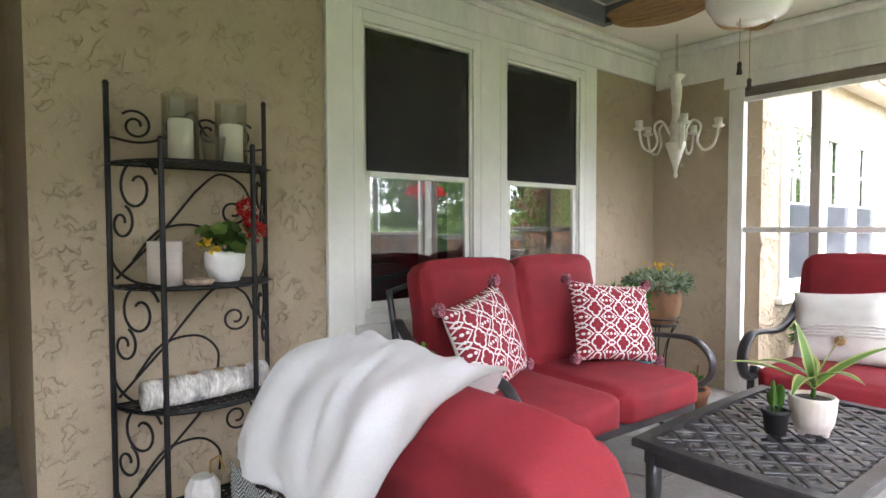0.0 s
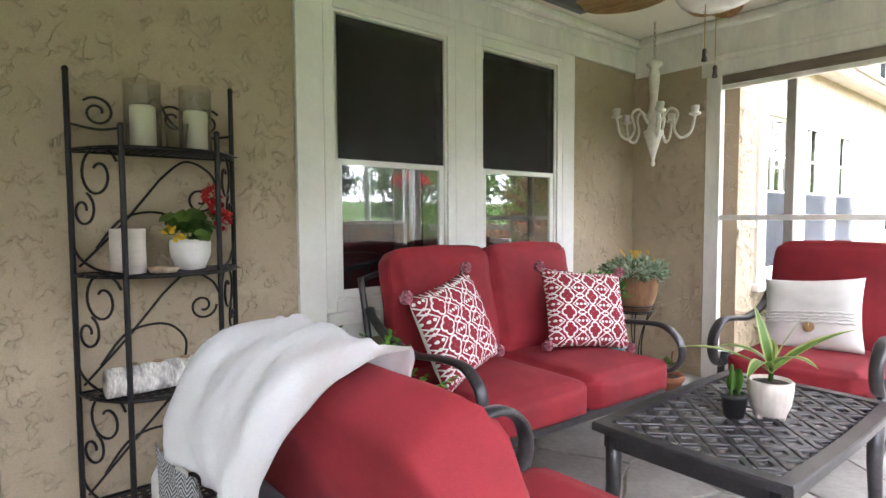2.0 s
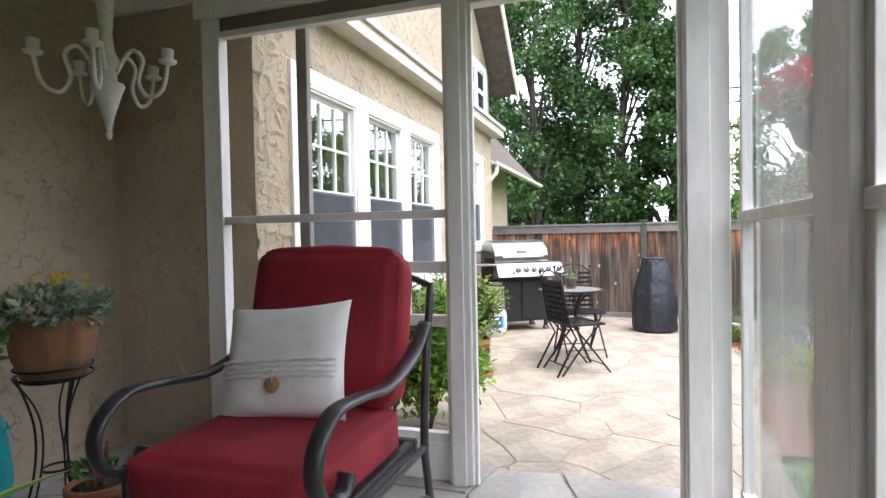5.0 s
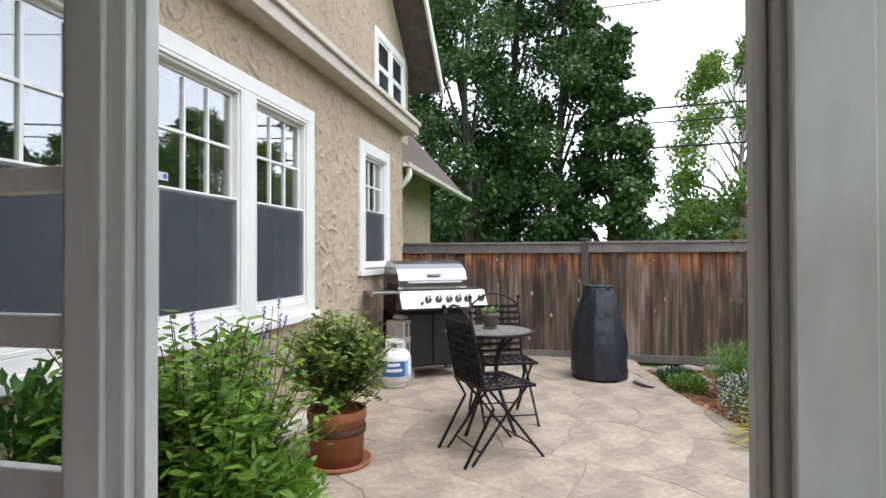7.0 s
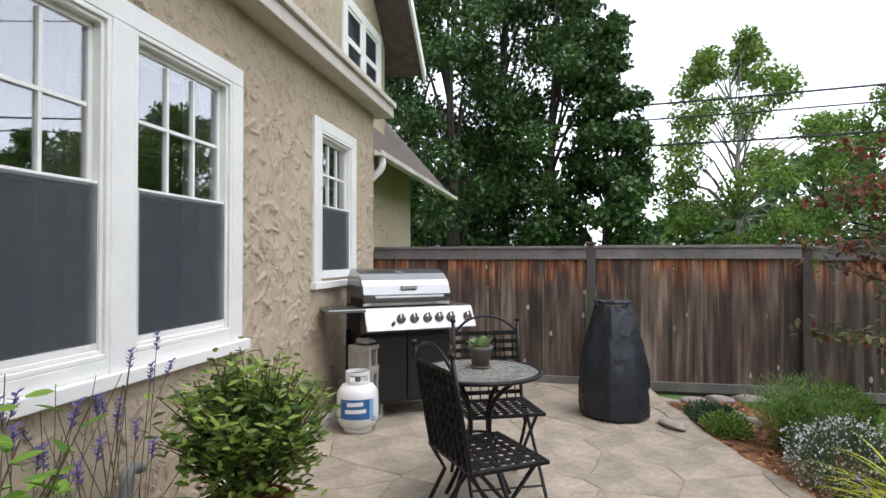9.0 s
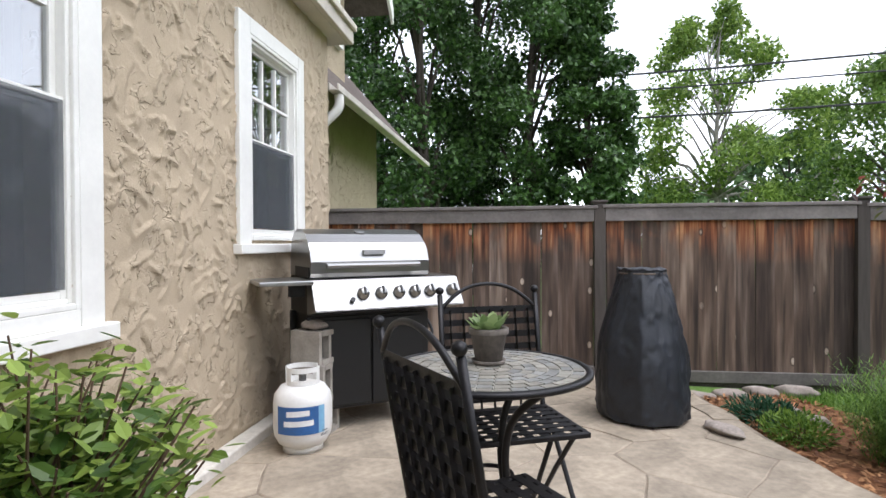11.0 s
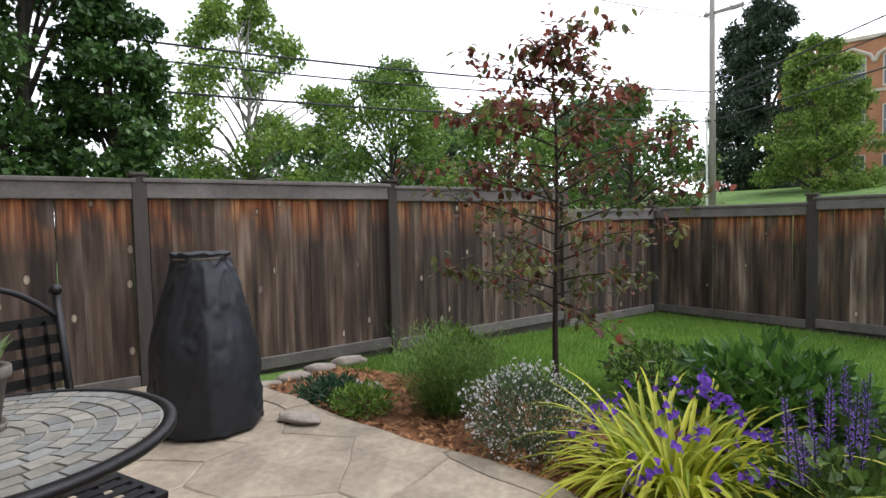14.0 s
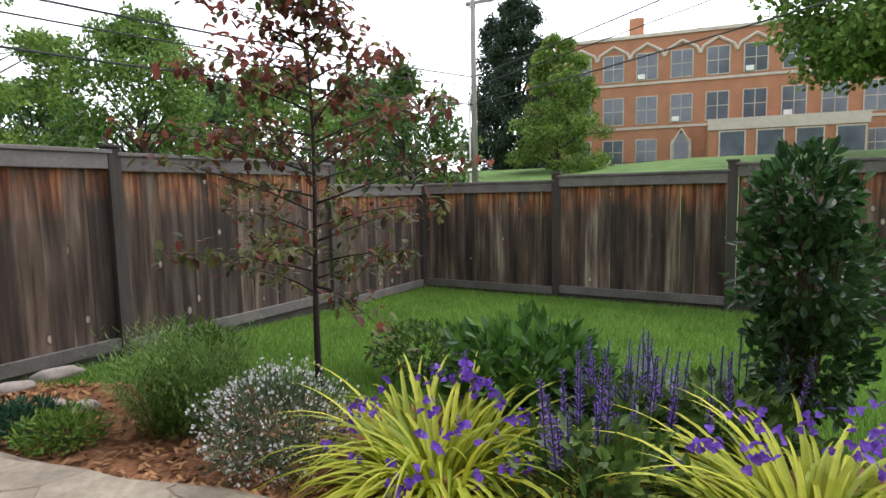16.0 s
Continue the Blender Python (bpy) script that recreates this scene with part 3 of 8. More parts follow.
bm = boxes((PORCH_END - 0.01, PORCH_END + 0.06, 1.99, 2.099, 0, 2.399), (PORCH_END, PORCH_END + 0.045, POST_L + 0.001, 1.989, 1.225, 1.265), (PORCH_END, PORCH_END + 0.045, POST_L + 0.001, 1.989, 2.20, 2.234), bevel=0.004)
box(bm, PORCH_END, PORCH_END + 0.045, POST_L + 0.001, 1.989, 0.18, 0.225, bevel=0.004)
box(bm, PORCH_END + 0.005, PORCH_END + 0.04, POST_L + 0.001, 1.989, 0.0, 0.179, bevel=0.004)
setting("screen_frame_1", bm, OLD_WHITE, "white wooden frame of the end screen")
bm = bmesh.new()
for z in (0.72, 0.97):
    box(bm, PORCH_END + 0.008, PORCH_END + 0.035, POST_L + 0.001, 1.30, z, z + 0.055, bevel=0.004)
box(bm, PORCH_END + 0.01, PORCH_END + 0.03, 0.95, 0.97, 0.776, 0.969)
setting("screen_guard", bm, OLD_WHITE, "low white guard rails on the end screen")
bm = boxes((PORCH_END + 0.05, PORCH_END + 0.09, 1.505, 1.565, 1.05, 2.23), bevel=0.004)
setting("screen_stile", bm, plain("bare_grey_stile", (0.36, 0.33, 0.29), 0.8, vary=0.25, stretch=(1, 1, 0.2)), "bare grey wooden stile of the screen")

# south side of the porch: posts with hazy sheets between them
for i, (x0, x1) in enumerate(((2.76, 2.98), (1.72, 1.86), (0.62, 0.76), (-0.48, -0.34), (-1.6, -1.46), (-2.699, -2.56))):
    setting("post_%d" % (i + 3), boxes((x0, x1, SOUTH_Y - 0.09, SOUTH_Y + 0.0, 0, 2.399), bevel=0.006), OLD_WHITE, "white painted screen post with worn edges")
bm = bmesh.new()
spans = [(-2.56, -1.6), (-1.46, -0.48), (-0.34, 0.62), (0.76, 1.72), (1.86, 2.76), (2.98, 4.005)]
for x0, x1 in spans:
    for z0, z1, d in ((1.175, 1.215, 0.0), (0.05, 0.13, 0.0), (2.30, 2.398, 0.0)):
        box(bm, x0 + 0.001, x1 - 0.001, SOUTH_Y - 0.07, SOUTH_Y - 0.02, z0, z1, bevel=0.004)
    box(bm, x0 + 0.001, x0 + 0.04, SOUTH_Y - 0.065, SOUTH_Y - 0.025, 0.131, 2.299, bevel=0.003)
    box(bm, x1 - 0.04, x1 - 0.001, SOUTH_Y - 0.065, SOUTH_Y - 0.025, 0.131, 2.299, bevel=0.003)
    box(bm, x0 + 0.001, x1 - 0.001, SOUTH_Y - 0.12, SOUTH_Y + 0.01, -0.05, 0.049, bevel=0.004)
setting("screen_frame_2", bm, OLD_WHITE, "white wooden frames of the side screens")
for i, (x0, x1) in enumerate(spans):
    ob = setting("screen_sheet_%d" % (i + 1), boxes((x0 + 0.03, x1 - 0.03, SOUTH_Y - 0.047, SOUTH_Y - 0.044, 0.12, 2.31)), HAZY, "hazy clear plastic sheet in the side screen")
    ob.visible_shadow = False

# house wing along the patio
G_UNITS = [(4.71, 5.46), (5.62, 6.38), (6.51, 7.26)]
K = (8.50, 9.19)
GZ, KZ = (0.76, 2.14), (1.0, 2.15)
WING_Y, WING_END = 1.94, 9.86
wall_with_openings("wall_wing", "x", WING_Y, WING_Y + 0.25, PORCH_END + 0.2, WING_END, -0.4, 2.75,
                   [(a + 0.02, b - 0.02, GZ[0] + 0.02, GZ[1] - 0.02) for a, b in G_UNITS] + [(K[0] + 0.02, K[1] - 0.02, KZ[0] + 0.02, KZ[1] - 0.02)], STUCCO_RELIEF, "tan knife-dash stucco wall of the house wing", (0.010, 130, 0.020, 7))
setting("wall_wing_end", boxes((WING_END - 0.25, WING_END - 0.001, WING_Y + 0.25, 3.2, -0.4, 2.75)), STUCCO, "tan stucco end of the house wing")
bm = bmesh.new()
for a, b in ((4.565, 4.71), (5.46, 5.62), (6.38, 6.51), (7.26, 7.37)):
    box(bm, a, b, WING_Y - 0.03, WING_Y - 0.001, 0.70, 2.14, bevel=0.004)
box(bm, 4.565, 7.37, WING_Y - 0.03, WING_Y - 0.001, 2.141, 2.24, bevel=0.004)
box(bm, 4.53, 7.41, WING_Y - 0.06, WING_Y - 0.001, 0.64, 0.70, bevel=0.006)
for a, b in G_UNITS:
    box(bm, a + 0.001, b - 0.001, WING_Y - 0.028, WING_Y - 0.001, 0.701, 0.76, bevel=0.003)
setting("window_trim_wing", bm, WHITE, "broad white casing round three windows")
bm = boxes((8.37, K[0], WING_Y - 0.03, WING_Y - 0.001, 0.98, 2.24), (K[1], 9.29, WING_Y - 0.03, WING_Y - 0.001, 0.98, 2.24), (K[0], K[1], WING_Y - 0.03, WING_Y - 0.001, 2.15, 2.24), bevel=0.004)
box(bm, 8.34, 9.32, WING_Y - 0.055, WING_Y - 0.001, 0.925, 0.98, bevel=0.006)
setting("window_trim_small", bm, WHITE, "white casing of a single window")
for i, (a, b) in enumerate(G_UNITS):
    sash_window("window_%d" % (i + 3), a, b, *GZ, WING_Y - 0.008, 1.45, "white double-hung window, panes above and grey screen below", 3, MESH_GREY, None, 0.022, 0.024)
sash_window("window_6", *K, *KZ, WING_Y - 0.008, 1.56, "white double-hung window, panes above and grey screen below", 3, MESH_GREY, None, 0.022, 0.024)
# wing room shell: dark blue-grey paint replaces the shade of a deep interior
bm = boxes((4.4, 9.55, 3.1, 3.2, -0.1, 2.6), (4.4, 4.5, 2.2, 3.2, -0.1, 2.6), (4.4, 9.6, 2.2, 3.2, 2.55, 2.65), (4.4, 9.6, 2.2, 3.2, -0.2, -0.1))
setting("wall_room_wing", bm, plain("blue_room_shade", (0.10, 0.12, 0.14), 0.9), "room shell painted dark blue-grey to look unlit behind the wing windows")

sash = bpy.data.objects["window_4"]
part("sticker", boxes((5.70, 5.775, WING_Y + 0.022, WING_Y + 0.0235, 1.50, 1.54)), plain("pale_sticker", (0.62, 0.68, 0.72), 0.5), sash, "pale sticker with a blue disc")
part("sticker_disc", lathe([(0.001, 0), (0.014, 0), (0.014, 0.001), (0.001, 0.001)], 18, m=pose(5.753, WING_Y + 0.0215, 1.52, 90, 0, 0)), plain("blue_sticker", (0.04, 0.16, 0.40), 0.5), sash)

# eaves gutter of the wing, with its roof
bm = boxes((PORCH_END + 0.17, 10.02, WING_Y - 0.13, WING_Y - 0.001, 2.60, 2.64), (PORCH_END + 0.17, 10.02, WING_Y - 0.17, WING_Y - 0.131, 2.60, 2.74), (PORCH_END + 0.17, 10.02, WING_Y - 0.20, WING_Y - 0.171, 2.70, 2.75), (9.86, 10.02, WING_Y - 0.13, 3.2, 2.60, 2.74), bevel=0.006)
setting("gutter_wing", bm, plain("tan_gutter", (0.56, 0.50, 0.42), 0.5, vary=0.1), "beige gutter and eaves board of the wing")
SHINGLE = plain("brown_shingle", (0.12, 0.095, 0.08), 0.9, vary=0.35, scale=8, fine=60, bump=0.5)
setting("roof_wing", boxes((PORCH_END + 0.2, 10.0, WING_Y - 0.10, 3.3, 2.741, 2.80)), SHINGLE, "low brown roof of the wing")
# ---- main house behind the wing ----
GY = 2.5
# open the window side below the wing roof so the dark-painted rooms stay free
setting("wall_gable", boxes((8.0, 12.1, GY, GY + 0.25, 2.81, 4.15), (4.5, 8.0, GY, GY + 0.25, 2.81, 4.15), (11.85, 12.1, GY + 0.25, GY + 6, -0.4, 4.15), (9.87, 12.1, GY, GY + 0.25, -0.4, 2.809)), STUCCO, "tan stucco upper storey of the house")
bm = bmesh.new()
for y0, y1 in ((GY, GY + 0.25),):
    v = [bm.verts.new(p) for p in ((4.5, y0, 4.151), (12.1, y0, 4.151), (8.3, y0, 7.6), (4.5, y1, 4.151), (12.1, y1, 4.151), (8.3, y1, 7.6))]
    for f in ((0, 1, 2), (5, 4, 3), (0, 3, 4, 1), (1, 4, 5, 2), (2, 5, 3, 0)):
        bm.faces.new([v[i] for i in f])
setting("wall_gable_top", bm, STUCCO, "tan stucco gable")
bm = bmesh.new()
for s in (-1, 1):
    x0, z0, x1, z1 = 8.3, 7.72, 8.3 + s * 4.25, 3.86
    v = [bm.verts.new(p) for y in (GY - 0.45, GY + 6) for p in ((x0, y, z0), (x1, y, z1), (x1, y, z1 + 0.12), (x0, y, z0 + 0.12))]
    for f in ((0, 1, 2, 3), (7, 6, 5, 4), (0, 4, 5, 1), (1, 5, 6, 2), (2, 6, 7, 3), (3, 7, 4, 0)):
        bm.faces.new([v[i] for i in f])
bmesh.ops.recalc_face_normals(bm, faces=bm.faces[:])
setting("roof_gable", bm, SHINGLE, "brown shingled gable roof")
bm = bmesh.new()
for s in (-1, 1):
    x0, z0, x1, z1 = 8.3, 7.66, 8.3 + s * 4.3, 3.76
    v = [bm.verts.new(p) for y in (GY - 0.49, GY - 0.455) for p in ((x0, y, z0 - 0.1), (x1, y, z1), (x1, y, z1 + 0.2), (x0, y, z0 + 0.1))]
    for f in ((0, 1, 2, 3), (7, 6, 5, 4), (0, 4, 5, 1), (1, 5, 6, 2), (2, 6, 7, 3), (3, 7, 4, 0)):
        bm.faces.new([v[i] for i in f])
bmesh.ops.recalc_face_normals(bm, faces=bm.faces[:])
setting("bargeboard", bm, WHITE, "white bargeboard of the gable")
bm = boxes((10.42, 10.56, GY - 0.03, GY - 0.001, 3.28, 4.20), (11.08, 11.20, GY - 0.03, GY - 0.001, 3.28, 4.20), (11.72, 11.86, GY - 0.03, GY - 0.001, 3.28, 4.20), (10.56, 11.08, GY - 0.03, GY - 0.001, 4.08, 4.20), (11.20, 11.72, GY - 0.03, GY - 0.001, 4.08, 4.20), (10.40, 11.88, GY - 0.06, GY - 0.001, 3.21, 3.279), bevel=0.004)
setting("window_trim_upper", bm, WHITE, "white casing of the upper windows")
DARK_GLASS = plain("dark_window_pane", (0.03, 0.035, 0.045), 0.05, vary=0.2)
for i, (a, b) in enumerate(((10.56, 11.08), (11.20, 11.72))):
    w = thing("window_%d" % (7 + i), Matrix(), "small white upper-storey double-hung window", "window")
    w["kind"] = "structure"
    part("sash", frame_ring(a, b, 3.28, 3.70, 0.04, GY - 0.022, GY - 0.002, 0.003), WHITE, w)
    part("sash", frame_ring(a, b, 3.70, 4.08, 0.04, GY - 0.016, GY - 0.002, 0.003), WHITE, w)
    part("pane", boxes((a + 0.03, b - 0.03, GY - 0.008, GY - 0.003, 3.3, 4.06)), DARK_GLASS, w)

# lean-to at the back of the house, over the fence
bm = bmesh.new()
v = [bm.verts.new(p) for p in ((9.9, 1.95, 2.27), (14.5, 1.95, 2.27), (14.5, 3.9, 4.5), (9.9, 3.9, 4.5), (9.9, 1.95, 2.20), (14.5, 1.95, 2.20), (14.5, 3.9, 4.42), (9.9, 3.9, 4.42))]
for f in ((0, 1, 2, 3), (7, 6, 5, 4), (0, 4, 5, 1), (1, 5, 6, 2), (2, 6, 7, 3), (3, 7, 4, 0)):
    bm.faces.new([v[i] for i in f])
roof = setting("roof_lean_to", bm, SHINGLE, "brown shingled lean-to roof")
bm = boxes((9.88, 14.5, 1.93, 1.948, 2.20, 2.262), (9.88, 14.5, 1.87, 1.929, 2.20, 2.21), (9.88, 14.5, 1.855, 1.869, 2.20, 2.255), bevel=0.004)
setting("gutter_lean_to", bm, plain("beige_gutter_paint", (0.55, 0.51, 0.45), 0.5, vary=0.2, scale=5), "beige gutter of the lean-to")
bm = bmesh.new()
sweep(curve_pts([(10.02, 1.90, 2.20), (10.02, 1.90, 2.10), (10.0, 1.96, 2.02), (9.98, 2.03, 1.95)], 5), 0.04, 10, bm)
sweep([(9.96, 2.04, 1.95), (9.96, 2.04, 0.0)], 0.035, 10, bm)
setting("downspout", bm, WHITE, "white downspout", True)
setting("wall_lean_to", boxes((9.87, 13.4, 2.45, 2.495, -0.4, 2.75)), STUCCO, "tan stucco wall of the lean-to")
w = thing("window_9", Matrix(), "narrow white window in the lean-to", "window")
w["kind"] = "structure"
part("window_frame", frame_ring(10.58, 11.20, 1.15, 2.2, 0.08, 2.41, 2.449), WHITE, w)
part("pane", boxes((10.65, 11.13, 2.43, 2.44, 1.22, 2.13)), DARK_GLASS, w)
part("muntin", boxes((10.66, 11.12, 2.415, 2.428, 1.64, 1.68)), WHITE, w)
setting("edging", boxes((4.3, WING_END, WING_Y - 0.10, WING_Y - 0.002, -0.35, -0.045), bevel=0.01), plain("pale_edging", (0.55, 0.52, 0.46), 0.8, vary=0.2), "pale painted footing along the wall")

# ---- fence ----
board_meshes = []
for k in range(5):
    rng = random.Random(50 + k)
    w, h = rng.uniform(0.0685, 0.0715), 1.33
    b = boxes((-w, w, -0.009, 0.009, 0, h))
    for vv in b.verts:
        vv.co.x += rng.uniform(-0.003, 0.003)
        vv.co.y += rng.uniform(-0.002, 0.002)
    me = bpy.data.meshes.new("board")
    b.to_mesh(me)
    b.free()
    me.materials.append(FENCE)
    board_meshes.append(me)


def fence_run(name, label, start, end, bays, rng, skip_last_post=False):
    """A board fence from start to end: bays of (fraction, top z, bottom z)."""
    a, b = Vector((*start, 0)), Vector((*end, 0))
    d = (b - a).normalized()
    ang = math.degrees(math.atan2(d.y, d.x))
    L = (b - a).length
    f = thing(name, Matrix.Translation(a) @ pose(0, 0, 0, 0, 0, ang), label, "fence")
    s0 = 0.0
    for k, (s1, top, bot) in enumerate(bays):
        n = max(1, round((s1 - s0 - 0.1) / 0.142))
        for i in range(n):
            s = s0 + 0.05 + (i + 0.5) * (s1 - s0 - 0.1) / n
            m = pose(s, rng.uniform(-0.004, 0.004), bot + 0.045, 0, rng.uniform(-0.25, 0.25), 180 if rng.random() < 0.5 else 0) @ Matrix.Diagonal((1.0, 1, (top - bot - 0.10) / 1.33, 1))
            piece("board", board_meshes[rng.randrange(5)], m, f)
        bm = boxes((s0 + 0.045, s1 - 0.045, -0.05, -0.012, top - 0.135, top - 0.03), bevel=0.004)
        part("top_rail", bm, RAIL_WOOD, f, "silver-grey top rail")
        part("cap_board", boxes((s0 + 0.02, s1 - 0.02, -0.065, 0.045, top - 0.029, top), bevel=0.005), RAIL_WOOD, f, "silver-grey cap board")
        part("bottom_rail", boxes((s0 + 0.045, s1 - 0.045, -0.048, -0.012, bot + 0.02, bot + 0.11), bevel=0.004), RAIL_WOOD, f, "silver-grey bottom rail")
        part("kickboard", boxes((s0 + 0.045, s1 - 0.045, -0.02, 0.01, bot - 0.22, bot + 0.018)), POST_WOOD, f)
        hi = max(top, bays[k + 1][1]) if k + 1 < len(bays) else top
        if not (skip_last_post and k == len(bays) - 1):
            part("post", boxes((s1 - 0.044, s1 + 0.044, -0.055, 0.035, bot - 0.5, hi + 0.012), bevel=0.004), POST_WOOD, f)
            part("post_cap", boxes((s1 - 0.06, s1 + 0.06, -0.071, 0.051, hi + 0.013, hi + 0.035), bevel=0.006), POST_WOOD, f)
        s0 = s1
    return f


FX = 10.29
fence_run("fence", "weathered brown board fence with grey cap rail", (FX, 2.15), (FX, -6.2), [(2.36, 1.28, -0.14), (4.32, 1.285, -0.16), (6.56, 1.27, -0.19), (8.30, 1.05, -0.30)], random.Random(3))
fence_run("fence", "weathered brown board fence along the lawn", (FX, -6.2), (-12.0, -6.2), [(1.84, 1.06, -0.29), (3.65, 1.11, -0.27), (5.55, 1.17, -0.23), (7.45, 1.17, -0.22), (9.35, 1.17, -0.22), (11.25, 1.17, -0.22), (13.15, 1.17, -0.22), (15.05, 1.17, -0.22), (16.95, 1.17, -0.22), (18.85, 1.17, -0.22), (20.75, 1.17, -0.22), (22.29, 1.17, -0.22)], random.Random(4))
# ---- porch furniture ----
RED = plain("red_canvas", (0.235, 0.010, 0.018), 0.85, vary=0.2, scale=5, fine=420, bump=0.25, dist=0.001)
IRON = plain("dark_bronze_metal", (0.075, 0.072, 0.075), 0.34, 0.6, vary=0.3, scale=9, fine=90, bump=0.12)
BLACK_IRON = plain("black_wrought_iron", (0.014, 0.013, 0.014), 0.45, 0.5, vary=0.3, scale=14, fine=120, bump=0.25)
WHITE_CLOTH = plain("white_knit", (0.86, 0.86, 0.87), 0.95, vary=0.06, scale=4, fine=300, bump=0.35, dist=0.0015)
OFF_WHITE = plain("off_white_cotton", (0.70, 0.67, 0.63), 0.95, vary=0.08, scale=6, fine=260, bump=0.3, dist=0.0012)
TERRACOTTA = plain("terracotta", (0.36, 0.14, 0.065), 0.8, vary=0.25, scale=6, fine=50, bump=0.2)
GLAZE = plain("cream_glaze", (0.66, 0.58, 0.52), 0.3, vary=0.1, scale=8, fine=60, bump=0.05)
WHITE_GLAZE = plain("white_ceramic", (0.72, 0.70, 0.67), 0.45, vary=0.08, scale=8, fine=70, bump=0.1)
WAX = plain("candle_wax", (0.80, 0.74, 0.58), 0.5, vary=0.05, scale=6, bump=0.05)
SOIL = plain("potting_soil", (0.045, 0.03, 0.02), 0.95, vary=0.4, scale=20, fine=120, bump=0.8, dist=0.01)
BLACK_PLASTIC = plain("black_plastic", (0.012, 0.012, 0.013), 0.5, vary=0.2)
BRASS = plain("brass", (0.48, 0.30, 0.10), 0.35, 0.9, vary=0.15)
GREEN_LEAF = leaf_material("green_leaf", (0.025, 0.075, 0.014), (0.10, 0.22, 0.04))
FERN_LEAF = leaf_material("fern_leaf", (0.03, 0.11, 0.012), (0.17, 0.38, 0.05))
LIME_LEAF = leaf_material("lime_leaf", (0.06, 0.14, 0.02), (0.24, 0.36, 0.06))
GREY_LEAF = leaf_material("grey_green_leaf", (0.09, 0.14, 0.07), (0.40, 0.47, 0.33))
RED_PETAL = leaf_material("red_petal", (0.40, 0.008, 0.015), (0.62, 0.03, 0.03))
YELLOW_PETAL = leaf_material("yellow_petal", (0.6, 0.34, 0.01), (0.8, 0.55, 0.03))
TEAL = plain("teal_glaze", (0.02, 0.25, 0.25), 0.3, vary=0.2, scale=8)


def pattern_cloth(name):
    """Red cloth printed with a white quatrefoil lattice."""
    m, t, n, l, bsdf = nodes_of(name)
    tc, sep = n.new("ShaderNodeTexCoord"), n.new("ShaderNodeSeparateXYZ")
    l.new(tc.outputs["Object"], sep.inputs[0])

    def op(kind, a, b=None):
        q = n.new("ShaderNodeMath")
        q.operation = kind
        for i, v in enumerate((a, b)):
            if v is None:
                continue
            if isinstance(v, (int, float)):
                q.inputs[i].default_value = v
            else:
                l.new(v, q.inputs[i])
        return q.outputs[0]
    u, v = op("PINGPONG", op("MULTIPLY", sep.outputs["X"], 0.92), 0.070), op("PINGPONG", sep.outputs["Z"], 0.047)
    u2, v2 = op("SUBTRACT", 0.070, u), op("SUBTRACT", 0.047, v)

    def length(a, b):
        return op("SQRT", op("ADD", op("MULTIPLY", a, a), op("MULTIPLY", b, b)))
    lobes = op("MINIMUM", length(op("SUBTRACT", u, 0.016), v), length(u, op("SUBTRACT", v, 0.022)))
    outline = op("LESS_THAN", op("ABSOLUTE", op("SUBTRACT", lobes, 0.0205)), 0.0042)
    diamond = op("LESS_THAN", op("ABSOLUTE", op("SUBTRACT", op("ADD", u2, op("MULTIPLY", v, 1.35)), 0.022)), 0.0058)
    dots = op("LESS_THAN", op("MINIMUM", length(u2, v2), length(op("SUBTRACT", u2, 0.022), v2)), 0.0075)
    link = op("LESS_THAN", op("ABSOLUTE", op("SUBTRACT", op("ADD", u2, op("MULTIPLY", v2, 1.1)), 0.044)), 0.0042)
    fac = op("MAXIMUM", op("MAXIMUM", outline, diamond), op("MAXIMUM", dots, link))
    weave = noise_node(t, 380, 2, 0.5)
    red = ramp(t, weave.outputs[0], [(0.3, (0.20, 0.010, 0.022)), (0.7, (0.30, 0.018, 0.032))]).outputs[0]
    l.new(mix(t, fac, red, (0.74, 0.70, 0.68)), bsdf.inputs["Base Color"])
    bsdf.inputs["Roughness"].default_value = 0.95
    h = mix(t, 0.5, weave.outputs[0], fac)
    bumped(t, bsdf, h, 0.4, 0.003)
    return m


LATTICE = pattern_cloth("red_lattice_print")


def herringbone(name):
    """Grey and white herringbone weave."""
    m, t, n, l, bsdf = nodes_of(name)
    tc = n.new("ShaderNodeTexCoord")
    sep = n.new("ShaderNodeSeparateXYZ")
    l.new(tc.outputs["Object"], sep.inputs[0])

    def op(kind, a, b=None):
        q = n.new("ShaderNodeMath")
        q.operation = kind
        for i, v in enumerate((a, b)):
            if v is not None:
                if isinstance(v, (int, float)):
                    q.inputs[i].default_value = v
                else:
                    l.new(v, q.inputs[i])
        return q.outputs[0]
    tri = op("PINGPONG", sep.outputs["X"], 0.013)
    ph = op("FRACT", op("MULTIPLY", op("ADD", sep.outputs["Z"], tri), 150.0))
    fac = op("GREATER_THAN", ph, 0.45)
    l.new(mix(t, fac, (0.62, 0.62, 0.62), (0.10, 0.105, 0.115)), bsdf.inputs["Base Color"])
    bsdf.inputs["Roughness"].default_value = 0.95
    bumped(t, bsdf, ph, 0.2, 0.002)
    return m


HERRING = herringbone("grey_herringbone")


